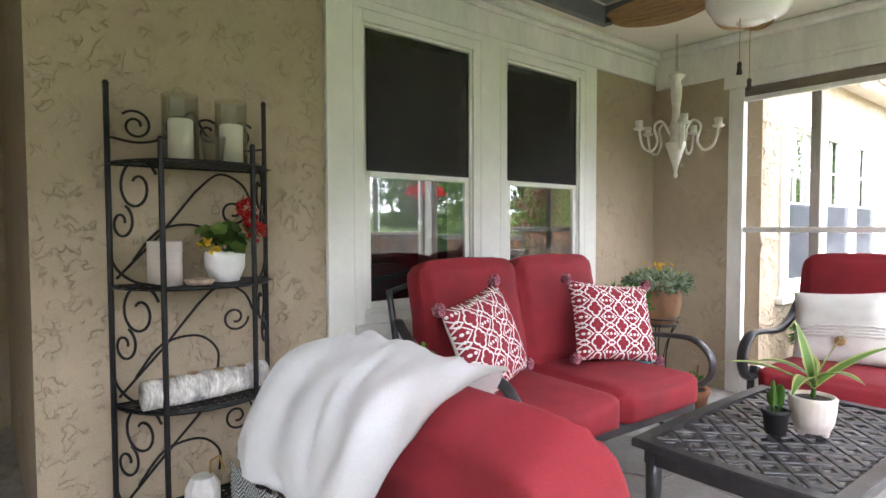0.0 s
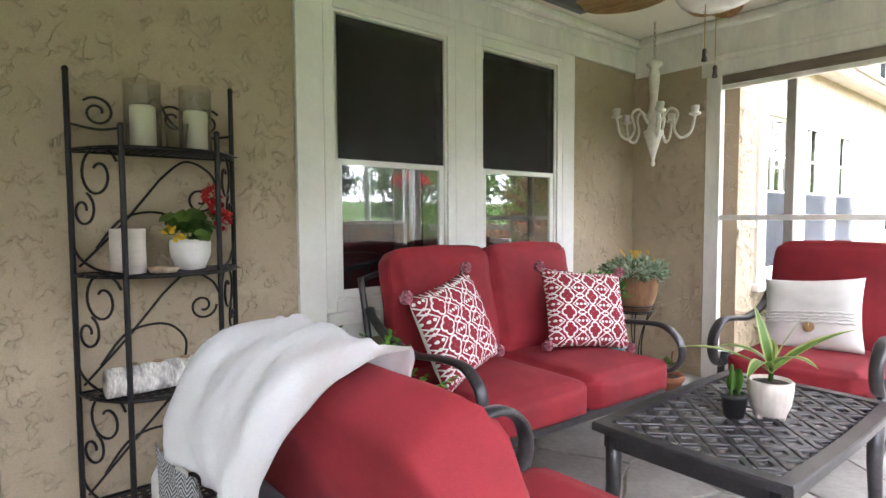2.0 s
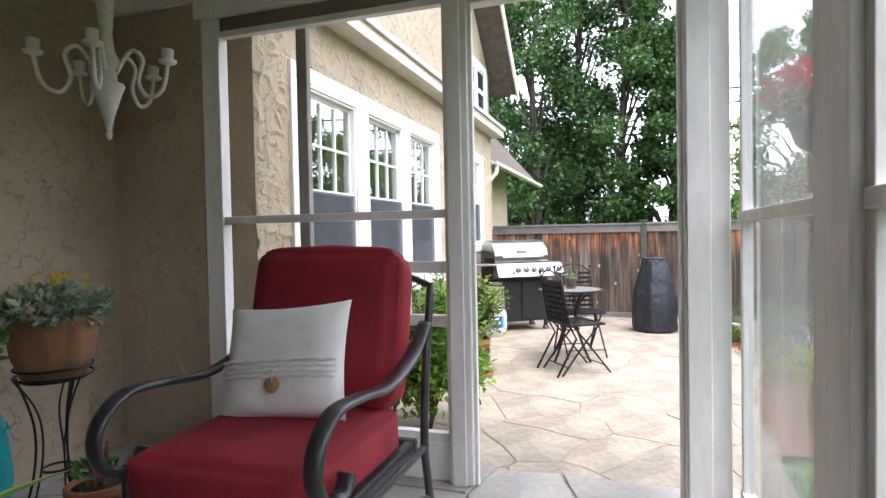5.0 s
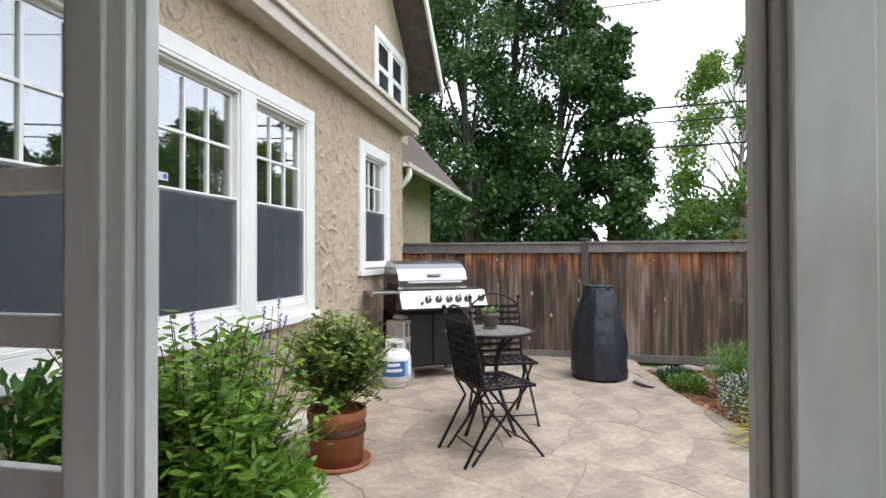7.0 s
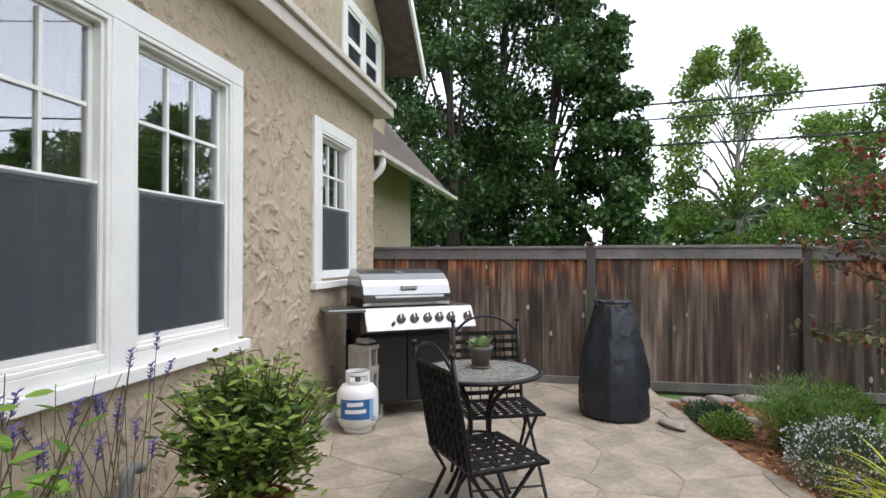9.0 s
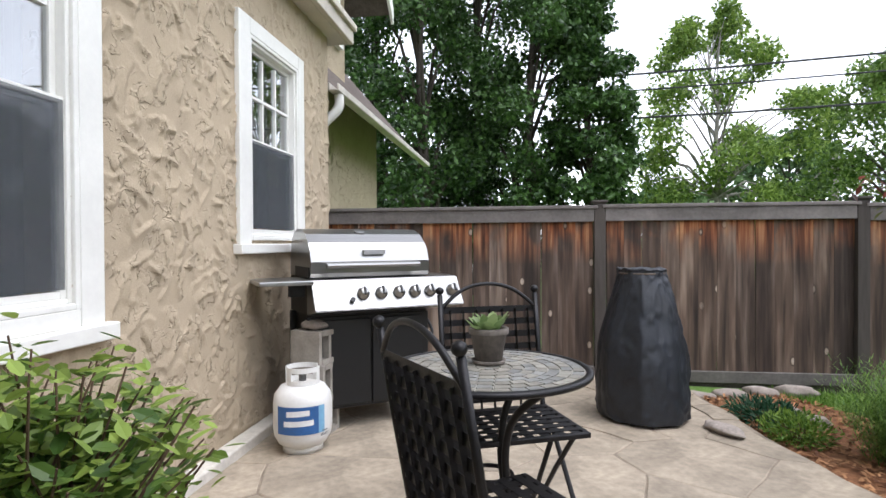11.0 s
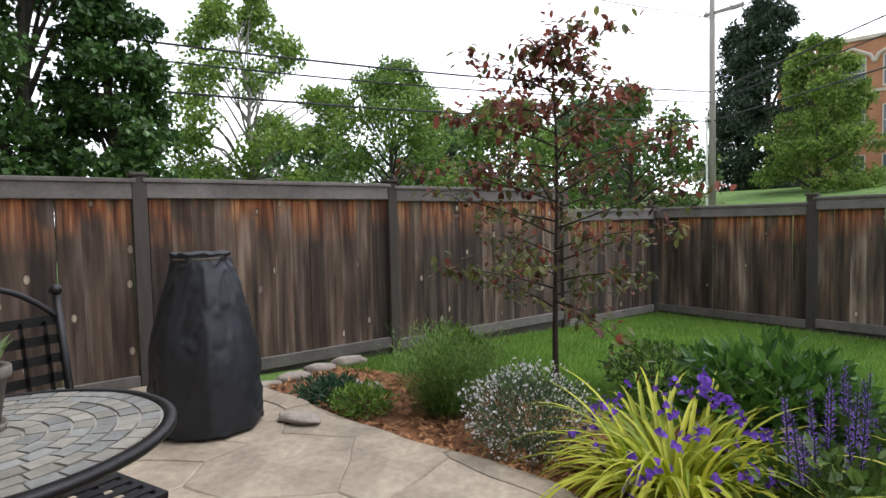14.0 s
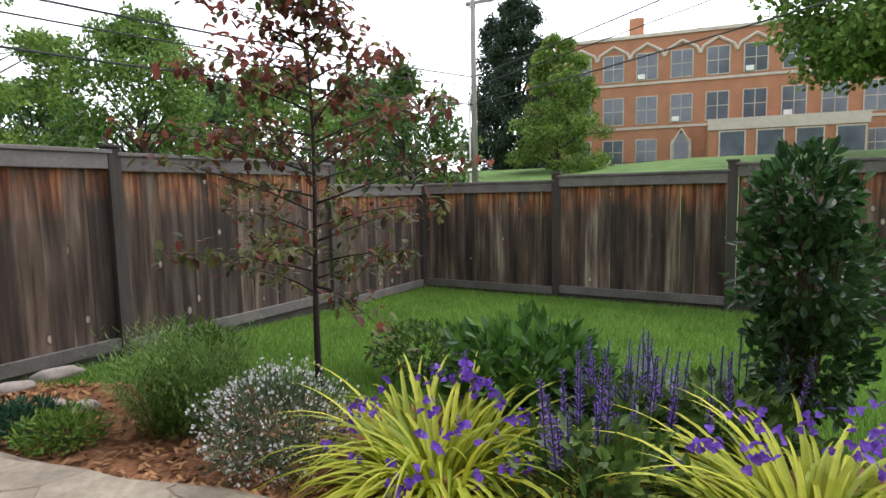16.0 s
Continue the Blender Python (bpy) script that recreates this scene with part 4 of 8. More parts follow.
def deep_seat(name, m, label, seats, category, group="", tilt=None):
    """A cast-metal patio seat facing -y: frame, scroll arms, seat and back cushions."""
    t = thing(name, m, label, category, group)
    unit = 0.64
    w = unit * seats
    half = w / 2
    part("seat_frame", boxes((-half - 0.02, half + 0.02, -0.40, -0.36, 0.29, 0.35), (-half - 0.02, half + 0.02, 0.30, 0.34, 0.29, 0.35), (-half - 0.02, -half + 0.02, -0.36, 0.30, 0.29, 0.35), (half - 0.02, half + 0.02, -0.36, 0.30, 0.29, 0.35), bevel=0.008), IRON, t)
    for i in range(7 * seats):
        x = -half + 0.06 + i * (w - 0.12) / (7 * seats - 1)
        part("seat_strap", sweep([(x, -0.38, 0.335), (x, 0.32, 0.335)], 0.007, 6), IRON, t)
    for s in (-1, 1):
        x = s * (half + 0.05)
        arm = curve_pts([(x, 0.36, 0.80), (x, 0.22, 0.70), (x, 0.0, 0.645), (x, -0.22, 0.665), (x, -0.37, 0.665), (x, -0.46, 0.60), (x, -0.475, 0.51), (x, -0.42, 0.435), (x, -0.33, 0.43), (x, -0.30, 0.475)], 7)
        part("arm", sweep(arm, 0.030, 10, flat=0.5), IRON, t, smooth=True)
        part("leg", sweep([(x, -0.36, 0.44), (x, -0.365, 0.30), (x, -0.375, 0.02), (x, -0.378, 0.0)], [0.019, 0.019, 0.017, 0.022], 10), IRON, t, smooth=True)
        part("leg", sweep(curve_pts([(x, 0.40, 0.0), (x, 0.36, 0.18), (x, 0.33, 0.34), (x, 0.36, 0.62), (x, 0.44, 0.95)], 5), 0.017, 10), IRON, t, smooth=True)
        part("stretcher", sweep(curve_pts([(x, -0.37, 0.10), (x, -0.15, 0.17), (x, 0.15, 0.17), (x, 0.38, 0.10)], 6), 0.011, 8), IRON, t, smooth=True)
        part("side_rail", sweep([(x, -0.37, 0.32), (x, 0.34, 0.32)], 0.014, 8), IRON, t)
    part("back_frame", sweep(curve_pts([(-half - 0.05, 0.44, 0.94), (-half * 0.6, 0.455, 1.0), (0, 0.46, 1.01), (half * 0.6, 0.455, 1.0), (half + 0.05, 0.44, 0.94)], 6), 0.014, 8), IRON, t, smooth=True)
    for i in range(5 * seats):
        x = -half + 0.08 + i * (w - 0.16) / (5 * seats - 1)
        part("back_bar", sweep([(x, 0.33, 0.34), (x, 0.37, 0.62), (x, 0.45, 0.99)], 0.006, 6), IRON, t)
    for i in range(seats):
        cx = -half + unit * (i + 0.5)
        c = part("seat_cushion", cushion(unit + 0.005, 0.73, 0.155, 0.022, 16), RED, t, "red canvas seat cushion", True)
        c.matrix_basis = pose(cx, -0.10, 0.345, 0, 0, 0)
        b = part("back_cushion", cushion(unit + 0.004, 0.61, 0.135, 0.030, 16), RED, t, "red canvas back cushion", True)
        b.matrix_basis = pose(cx, 0.245, 0.795, 78, 0, 0) @ pose(0, 0, -0.075)
        bm = bmesh.new()
        loop = [(0.317 * math.copysign(abs(math.cos(a)) ** 0.32, math.cos(a)), 0.297 * math.copysign(abs(math.sin(a)) ** 0.32, math.sin(a)), 0.118) for a in [2 * math.pi * k / 48 for k in range(48)]]
        sweep(loop, 0.005, 6, bm, closed=True)
        part("piping", bm, RED, b, smooth=True)
    for ob in t.children:
        if tilt and not ob.name.startswith(("leg", "stretcher")):
            ob.matrix_basis = tilt @ ob.matrix_basis
    return t


SOFA = pose(1.875, 2.055, 0, 0, 0, -4) @ Matrix.Diagonal((1, 1.06, 1, 1))
deep_seat("loveseat", SOFA, "dark metal loveseat with red canvas cushions", 2, "sofa")
CHAIR_FAR = pose(3.28, 1.10, 0, 0, 0, -90)
deep_seat("patio_armchair", CHAIR_FAR, "dark metal patio armchair with red cushions", 1, "armchair", "matching patio armchairs")
CHAIR_NEAR = pose(0.475, 0.80, 0, 0, 0, 90)
ROCKED = pose(0, 0, 0.30, -8.5, 0, 0) @ pose(0, 0, -0.30)
deep_seat("patio_armchair", CHAIR_NEAR, "dark metal patio armchair rocked back, with a throw", 1, "armchair", "matching patio armchairs", ROCKED)


def tassel(parent, p, material):
    bm = bmesh.new()
    bmesh.ops.create_icosphere(bm, subdivisions=3, radius=0.030)
    for v in bm.verts:
        v.co *= 1 + 0.30 * noise.noise(v.co * 70)
    ob = part("tassel", bm, material, parent, "frayed red and white pompom")
    ob.location = p


POMPOM = plain("red_white_yarn", (0.42, 0.14, 0.18), 0.95, vary=0.75, scale=55, fine=160, bump=0.8, dist=0.006)
for m, w, seed in ((pose(2.294, 1.909, 0.525, -23, 6, -21), 0.54, 3), (pose(1.458, 1.959, 0.53, -20, -9, 19), 0.54, 8)):
    p = thing("throw_pillow", m, "red throw pillow with white quatrefoil lattice print", "pillow", "printed sofa pillows")
    tall = 0.46
    cover = part("cover", pillow(w, tall, 0.15, 18, seed), LATTICE, p, smooth=True)
    cover.data.materials.append(OFF_WHITE)
    for f in cover.data.polygons:
        if f.center.y > 0.002:
            f.material_index = 1
    for sx in (-1, 1):
        for z in (0, tall):
            tassel(p, (sx * w / 2, 0, z + (0.005 if z else 0.012)), POMPOM)
p = thing("white_pillow", CHAIR_FAR @ pose(-0.02, -0.05, 0.505, -20, -5, 3), "off-white cotton pillow with a wooden button band", "pillow")
part("cover", pillow(0.50, 0.42, 0.15, 24, 21), OFF_WHITE, p, smooth=True)
bm = bmesh.new()
for z in (0.150, 0.168, 0.186, 0.204):
    sweep([(0.022 * i, -0.079 * (1 - (0.088 * i) ** 4) ** 0.7 - 0.003, z + 0.003 * math.sin(i * 2.2 + z * 90)) for i in range(-10, 11)], 0.008, 6, bm)
part("band", bm, OFF_WHITE, p, "gathered cotton band", True)
bm = lathe([(0.004, 0.0), (0.026, 0.0), (0.028, 0.004), (0.026, 0.008), (0.004, 0.007)], 20)
b = part("button", bm, plain("button_wood", (0.34, 0.19, 0.08), 0.5), p, "round wooden button", True)
b.matrix_basis = pose(0.01, -0.086, 0.118, 90, 0, 0)
part("loop", sweep([(0.01, -0.090, 0.125), (0.008, -0.091, 0.15), (0.012, -0.088, 0.165)], 0.004, 6), OFF_WHITE, p)


# throw draped over the near chair
def drape(w, path, n=26, skew=(0, 0), seed=1.0, lift=0.0, tuck=0.0):
    """A cloth of width w hung along a profile of (y, z) points, with folds."""
    pts = curve_pts([(0, y, z) for y, z in path], 8)
    bm = bmesh.new()
    rows = []
    for j, p in enumerate(pts):
        row = []
        d = (pts[min(j + 1, len(pts) - 1)] - pts[max(j - 1, 0)]).normalized()
        nrm = Vector((0, d.z, -d.y))
        for i in range(n + 1):
            u = i / n
            s = j / (len(pts) - 1)
            x = (u - 0.5) * w + skew[0] * (1 - max(s, 0.42)) + skew[1] * max(s, 0.42) + tuck * min(1.0, max(0.0, (0.60 - s) / 0.14))
            hang = min(1.0, abs(j - len(pts) * 0.45) / (len(pts) * 0.35))
            f = 0.005 * (0.35 + 0.65 * hang) * math.sin(u * 21 + 2.2 * s + seed + 1.5 * noise.noise(Vector((u * 3, j * 0.05, seed)))) + 0.012 * noise.noise(Vector((u * 4 + j * 0.05, j * 0.10, seed + 3))) + 0.008 * noise.noise(Vector((u * 13 + j * 0.18, j * 0.09, seed)))
            row.append(bm.verts.new(Vector((x + 0.015 * noise.noise(Vector((j * 0.2, seed, u))), p.y, p.z)) - nrm * (f + lift)))
        rows.append(row)
    for a, b in zip(rows, rows[1:]):
        for i in range(n):
            bm.faces.new((a[i], a[i + 1], b[i + 1], b[i]))
    bmesh.ops.solidify(bm, geom=bm.faces[:], thickness=0.012)
    return bm


THROW = thing("throw_blanket", CHAIR_NEAR @ ROCKED, "white knit throw with a grey herringbone border", "blanket")
part("cloth", drape(0.38, [(-0.16, 0.53), (0.08, 0.535), (0.14, 0.62), (0.175, 0.85), (0.205, 1.04), (0.265, 1.135), (0.36, 1.150), (0.44, 1.105), (0.482, 1.03), (0.488, 0.98)], 40, skew=(-0.13, 0.065), lift=0.004, seed=1.4, tuck=0.17), WHITE_CLOTH, THROW, smooth=True)
part("border", drape(0.38, [(0.488, 0.985), (0.489, 0.92), (0.488, 0.86)], 40, skew=(0.065, 0.065), lift=0.010, seed=1.4), HERRING, THROW, "grey herringbone border", True)
part("hem", drape(0.38, [(0.488, 0.865), (0.486, 0.76), (0.482, 0.62)], 40, skew=(0.065, 0.065), lift=0.009, seed=1.4), WHITE_CLOTH, THROW, "white knit hem", True)


# coffee table with a basket-weave top
def coffee_table(m):
    t = thing("coffee_table", m, "dark bronze metal coffee table with basket-weave top", "table")
    L, W, H = 0.53, 0.325, 0.53
    bm = bmesh.new()
    outer = []
    for k in range(4):
        c0 = ((-L, -W), (L, -W), (L, W), (-L, W))[k]
        c1 = ((L, -W), (L, W), (-L, W), (-L, -W))[k]
        for q in range(8):
            f = q / 8
            bow = 0.014 * math.sin(math.pi * f)
            outer.append((c0[0] + (c1[0] - c0[0]) * f + (0, bow, 0, -bow)[k], c0[1] + (c1[1] - c0[1]) * f + (-bow, 0, bow, 0)[k]))
    inner = [(x * (L - 0.048) / L, y * (W - 0.048) / W) for x, y in outer]
    rows = [[bm.verts.new((x, y, z)) for x, y in ring] for ring, z in ((inner, H - 0.020), (outer, H - 0.030), (outer, H - 0.006), ([(x * 0.992, y * 0.988) for x, y in outer], H), (inner, H))]
    for lo, hi in zip(rows, rows[1:] + rows[:1]):
        for i in range(len(outer)):
            j = (i + 1) % len(outer)
            bm.faces.new((lo[i], lo[j], hi[j], hi[i]))
    bmesh.ops.recalc_face_normals(bm, faces=bm.faces[:])
    part("rim", bm, IRON, t)
    part("apron", boxes((-L + 0.03, L - 0.03, -W + 0.03, -W + 0.05, H - 0.09, H - 0.031), (-L + 0.03, L - 0.03, W - 0.05, W - 0.03, H - 0.09, H - 0.031), (-L + 0.03, -L + 0.05, -W + 0.05, W - 0.05, H - 0.09, H - 0.031), (L - 0.05, L - 0.03, -W + 0.05, W - 0.05, H - 0.09, H - 0.031), bevel=0.004), IRON, t)
    for sx in (-1, 1):
        for sy in (-1, 1):
            x, y = sx * (L - 0.055), sy * (W - 0.055)
            part("leg", sweep([(x, y, H - 0.03), (x, y, 0.3), (x + sx * 0.01, y + sy * 0.01, 0.03), (x + sx * 0.01, y + sy * 0.01, 0)], [0.030, 0.027, 0.022, 0.027], 12), IRON, t, smooth=True)
    me = bpy.data.meshes.new("slat")
    b = boxes((-0.0375, 0.0375, -0.0105, 0.0105, -0.004, 0.004), bevel=0.003)
    b.to_mesh(me)
    b.free()
    me.materials.append(IRON)
    p = 0.059
    nx, ny = int((2 * L - 0.09) / p), int((2 * W - 0.09) / p)
    for i in range(nx):
        for j in range(ny):
            x, y = (i - (nx - 1) / 2) * p, (j - (ny - 1) / 2) * p
            ang = 45 if (i + j) % 2 else -45
            r = Vector((math.cos(radians(ang + 90)), math.sin(radians(ang + 90)), 0)) * 0.0142
            for s in (-1, 1):
                piece("slat", me, pose(x + s * r.x, y + s * r.y, H - 0.007, 0, 0, ang), t)
    for i in range(nx + 1):
        x = (i - nx / 2) * p
        bm = bmesh.new()
        box(bm, x - 0.004, x + 0.004, -W + 0.03, W - 0.03, H - 0.024, H - 0.016)
        part("grid_bar", bm, IRON, t)
    for j in range(ny + 1):
        y = (j - ny / 2) * p
        bm = bmesh.new()
        box(bm, -L + 0.03, L - 0.03, y - 0.004, y + 0.004, H - 0.0245, H - 0.0165)
        part("grid_bar", bm, IRON, t)
    return t


coffee_table(pose(1.87, 0.905, 0, 0, 0, -1))


# ---- plants: blades, sprigs, leaves ----
def leaf(bm, base, tip, width, normal=None, fold=0.15, segs=3, droop=0.0):
    """A pointed leaf from base to tip, folded along its rib."""
    a, b = Vector(base), Vector(tip)
    d = b - a
    n0 = Vector(normal) if normal else Vector((0, 0, 1))
    side = d.cross(n0)
    if side.length < 1e-6:
        side = d.cross(Vector((1, 0, 0)))
    side.normalize()
    up = side.cross(d).normalized()
    rows = []
    for i in range(segs + 1):
        t = i / segs
        w = width * 0.5 * math.sin(math.pi * min(1, t * 0.9 + 0.08)) ** 0.8
        c = a + d * t - Vector((0, 0, droop * t * t))
        if i == segs:
            rows.append((bm.verts.new(c),))
        else:
            rows.append((bm.verts.new(c - side * w + up * w * fold), bm.verts.new(c), bm.verts.new(c + side * w + up * w * fold)))
    for r0, r1 in zip(rows, rows[1:]):
        if len(r1) == 3:
            bm.faces.new((r0[0], r0[1], r1[1], r1[0]))
            bm.faces.new((r0[1], r0[2], r1[2], r1[1]))
        else:
            bm.faces.new((r0[0], r0[1], r1[0]))
            bm.faces.new((r0[1], r0[2], r1[0]))


def blade(bm, base, heading, length, width, lean, droop, segs=7, twist=0.0):
    """A strap leaf that rises from base and arches over."""
    p = Vector(base)
    rows = []
    ca, sa = math.cos(heading), math.sin(heading)
    ang = lean
    step = length / segs
    for i in range(segs + 1):
        t = i / segs
        w = width * 0.5 * (1 - t ** 2.2) * (0.65 + 0.35 * min(1, t * 4))
        sd = Vector((-sa, ca, 0)) * w
        rows.append((bm.verts.new(p - sd + Vector((0, 0, w * 0.35))), bm.verts.new(p), bm.verts.new(p + sd + Vector((0, 0, w * 0.35)))))
        p = p + Vector((ca * math.sin(ang), sa * math.sin(ang), math.cos(ang))) * step
        ang += droop / segs
    for r0, r1 in zip(rows, rows[1:]):
        bm.faces.new((r0[0], r0[1], r1[1], r1[0]))
        bm.faces.new((r0[1], r0[2], r1[2], r1[1]))


def striped_blade(bm, base, heading, length, width, lean, droop, segs):
    """A strap leaf with pale margins: the middle band takes the second material."""
    p, ang = Vector(base), lean
    ca, sa = math.cos(heading), math.sin(heading)
    rows = []
    for i in range(segs + 1):
        t = i / segs
        w = width * 0.5 * (1 - t ** 2.4) * (0.45 + 0.55 * min(1, t * 3))
        sd = Vector((-sa, ca, 0))
        rows.append([bm.verts.new(p + sd * w * q + Vector((0, 0, w * 0.3 * abs(q)))) for q in (-1, -0.62, 0, 0.62, 1)])
        p = p + Vector((ca * math.sin(ang), sa * math.sin(ang), math.cos(ang))) * length / segs
        ang += droop / segs
    for r0, r1 in zip(rows, rows[1:]):
        for q in range(4):
            bm.faces.new((r0[q], r0[q + 1], r1[q + 1], r1[q])).material_index = 1 if q in (1, 2) else 0


def rnd(a, b):
    return random.uniform(a, b)


def pot(parent, r_top, r_bot, h, material, label, rim=0.02, sides=28, soil=True, name="pot"):
    t = 0.012
    prof = [(r_bot * 0.6, 0), (r_bot, 0.0), (r_bot + (r_top - r_bot) * 0.8, h * 0.82)]
    prof += [(r_top + rim * 0.2, h * 0.83), (r_top + rim * 0.35, h * 0.86), (r_top + rim * 0.35, h * 0.99), (r_top + rim * 0.2, h), (r_top - t, h), (r_top - t, h * 0.9), (0.002, h * 0.9)] if rim else [(r_top, h * 0.98), (r_top - 0.004, h), (r_top - t, h), (r_top - t, h * 0.9), (0.002, h * 0.9)]
    ob = part(name, lathe(prof, sides), material, parent, label, True)
    if soil:
        bm = lathe([(0.003, h * 0.905), (r_top - t - 0.001, h * 0.905), (r_top - t - 0.001, h * 0.915), (0.003, h * 0.93)], 20)
        part("soil", bm, SOIL, parent, "dark potting soil", True)
    return ob


# variegated dracaena in a ribbed cream pot and a small jade in a black pot, on the coffee table
VARIEGATED = leaf_material("variegated_leaf", (0.07, 0.17, 0.03), (0.22, 0.34, 0.08), 0.4)
LEAF_EDGE = leaf_material("pale_leaf_edge", (0.38, 0.45, 0.14), (0.50, 0.55, 0.22), 0.4)
t = thing("potted_plant", pose(1.858, 0.838, 0.5305) @ Matrix.Diagonal((1.08, 1.08, 1.08, 1)), "striped green dracaena in a ribbed cream pot", "potted plant")
prof = [(0.03, 0.012), (0.048, 0.014), (0.062, 0.05), (0.068, 0.09), (0.070, 0.125), (0.066, 0.13), (0.060, 0.13), (0.060, 0.115), (0.002, 0.115)]
bm = lathe(prof, 64)
for v in bm.verts:
    r = math.hypot(v.co.x, v.co.y)
    if r > 0.045 and v.co.z < 0.126:
        k = 1 + 0.018 * math.cos(22 * math.atan2(v.co.y, v.co.x))
        v.co.x *= k
        v.co.y *= k
part("pot", bm, GLAZE, t, "ribbed cream ceramic pot", True)
for k in range(3):
    a = 2.1 * k + 0.5
    part("foot", lathe([(0.006, 0), (0.010, 0.003), (0.014, 0.016), (0.012, 0.02)], 12, m=pose(0.038 * math.cos(a), 0.038 * math.sin(a), 0)), GLAZE, t, smooth=True)
part("soil", lathe([(0.002, 0.116), (0.059, 0.116), (0.059, 0.119), (0.002, 0.123)], 18), SOIL, t, "dark potting soil", True)
part("stem", sweep([(0, 0, 0.118), (0.004, 0, 0.15), (0.0, 0.002, 0.18)], 0.008, 8), GREEN_LEAF, t, smooth=True)
for k, (h, ln, lean, droop) in enumerate(((2.45, 0.26, 0.95, 0.75), (5.55, 0.25, 0.85, 0.55), (5.0, 0.17, 0.30, 0.30), (1.2, 0.17, 0.22, 0.25), (3.2, 0.19, 0.95, 1.3), (4.2, 0.16, 0.75, 1.3), (0.4, 0.18, 0.9, 1.0), (1.9, 0.15, 0.8, 1.2))):
    bm = bmesh.new()
    striped_blade(bm, (0, 0, 0.15 + 0.004 * k), h, ln * 1.3, 0.056, lean, droop, 11)
    part("leaf", bm, LEAF_EDGE, t, "", True).data.materials.append(VARIEGATED)
t = thing("potted_plant", pose(1.78, 0.93, 0.5305), "upright succulent cutting in a black plastic pot", "potted plant")
pot(t, 0.046, 0.034, 0.085, BLACK_PLASTIC, "black plastic pot", 0.008)
for x, y, h, turn in ((-0.012, 0.006, 0.105, 20), (0.016, -0.008, 0.085, 70), (0.004, 0.014, 0.06, 130)):
    part("stem", sweep([(x, y, 0.078), (x, y, 0.095)], 0.006, 8), GREEN_LEAF, t)
    pad = part("pad", lathe([(0.003, 0.0), (0.010, 0.15 * h), (0.015, 0.45 * h), (0.016, 0.7 * h), (0.010, 0.93 * h), (0.002, h)], 14), GREEN_LEAF, t, "thick upright green pad", True)
    pad.matrix_basis = pose(x, y, 0.09, 0, 0, turn) @ Matrix.Diagonal((1.25, 0.55, 1, 1))

# fern beside the sofa
def fern(m, label, fronds, length, material, pr=0.17, ph=0.34):
    t = thing("fern", m, label, "potted plant")
    pot(t, pr, pr * 0.72, ph, TERRACOTTA, "terracotta pot", 0.03)
    for k in range(fronds):
        h, ln = 2.4 * k + rnd(-0.3, 0.3), length * rnd(0.7, 1.05)
        lean, droop = rnd(0.02, 0.60), rnd(0.15, 0.85)
        bm = bmesh.new()
        p, ang, n = Vector((0.05 * math.cos(h), 0.05 * math.sin(h), ph * 0.92)), lean, 20
        pts = []
        for i in range(n):
            pts.append(p.copy())
            p = p + Vector((math.cos(h) * math.sin(ang), math.sin(h) * math.sin(ang), math.cos(ang))) * ln / n
            ang += droop / n
        sweep(pts[::5] + [pts[-1]], 0.0018, 4, bm)
        sd = Vector((-math.sin(h), math.cos(h), 0))
        for i in range(3, n):
            w = ln * 0.19 * math.sin(math.pi * (i / n) ** 0.75) ** 0.8 + 0.006
            for s in (-1, 1):
                tip = pts[i] + sd * s * w + (pts[i] - pts[i - 1]) * 0.9 - Vector((0, 0, w * 0.25))
                leaf(bm, pts[i], tip, 0.026 * (0.5 + w * 8), None, 0.1, 2)
        part("frond", bm, material, t)
    return t


fern(pose(0.75, 1.93, 0), "leafy green fern in a terracotta pot", 56, 0.55, FERN_LEAF)


def bushy(parent, name, center, radii, count, size, material, label="", up=0.3, seed=0, hollow=0.55, width=0.5, segs=2):
    """A clump of many small leaves with an uneven outline."""
    rng = random.Random(seed)
    bm = bmesh.new()
    c = Vector(center)
    for _ in range(count):
        d = Vector((rng.gauss(0, 1), rng.gauss(0, 1), rng.gauss(0, 1))).normalized()
        lump = 1 + 0.35 * noise.noise(d * 2.3 + Vector((seed, 0, 0)))
        r = (hollow + (1 - hollow) * rng.random() ** 0.6) * lump
        p = c + Vector((d.x * radii[0], d.y * radii[1], d.z * radii[2])) * r
        o = (d + Vector((rng.gauss(0, 0.6), rng.gauss(0, 0.6), rng.gauss(0, 0.6) + up))).normalized()
        s = size * rng.uniform(0.6, 1.2)
        leaf(bm, p, p + o * s, s * width, (rng.gauss(0, 1), rng.gauss(0, 1), 1.0), 0.25, segs)
    return part(name, bm, material, parent, label)


# planter with yellow flowers on a wire stand, in the corner
ST = (3.265, 2.235)
t = thing("plant_stand", pose(*ST, 0), "black wire plant stand", "plant stand")
for k in range(3):
    a = 2 * math.pi * k / 3 + 0.4
    c, s = math.cos(a), math.sin(a)
    part("leg", sweep(curve_pts([(0.13 * c, 0.13 * s, 0.0), (0.08 * c, 0.08 * s, 0.2), (0.075 * c, 0.075 * s, 0.4), (0.13 * c, 0.13 * s, 0.60)], 5), 0.005, 6), BLACK_IRON, t)
    part("leg", sweep(curve_pts([(0.10 * c - 0.03 * s, 0.10 * s + 0.03 * c, 0.0), (0.05 * c, 0.05 * s, 0.25), (0.06 * c - 0.02 * s, 0.06 * s + 0.02 * c, 0.45), (0.14 * c - 0.02 * s, 0.14 * s + 0.02 * c, 0.60)], 5), 0.004, 6), BLACK_IRON, t)
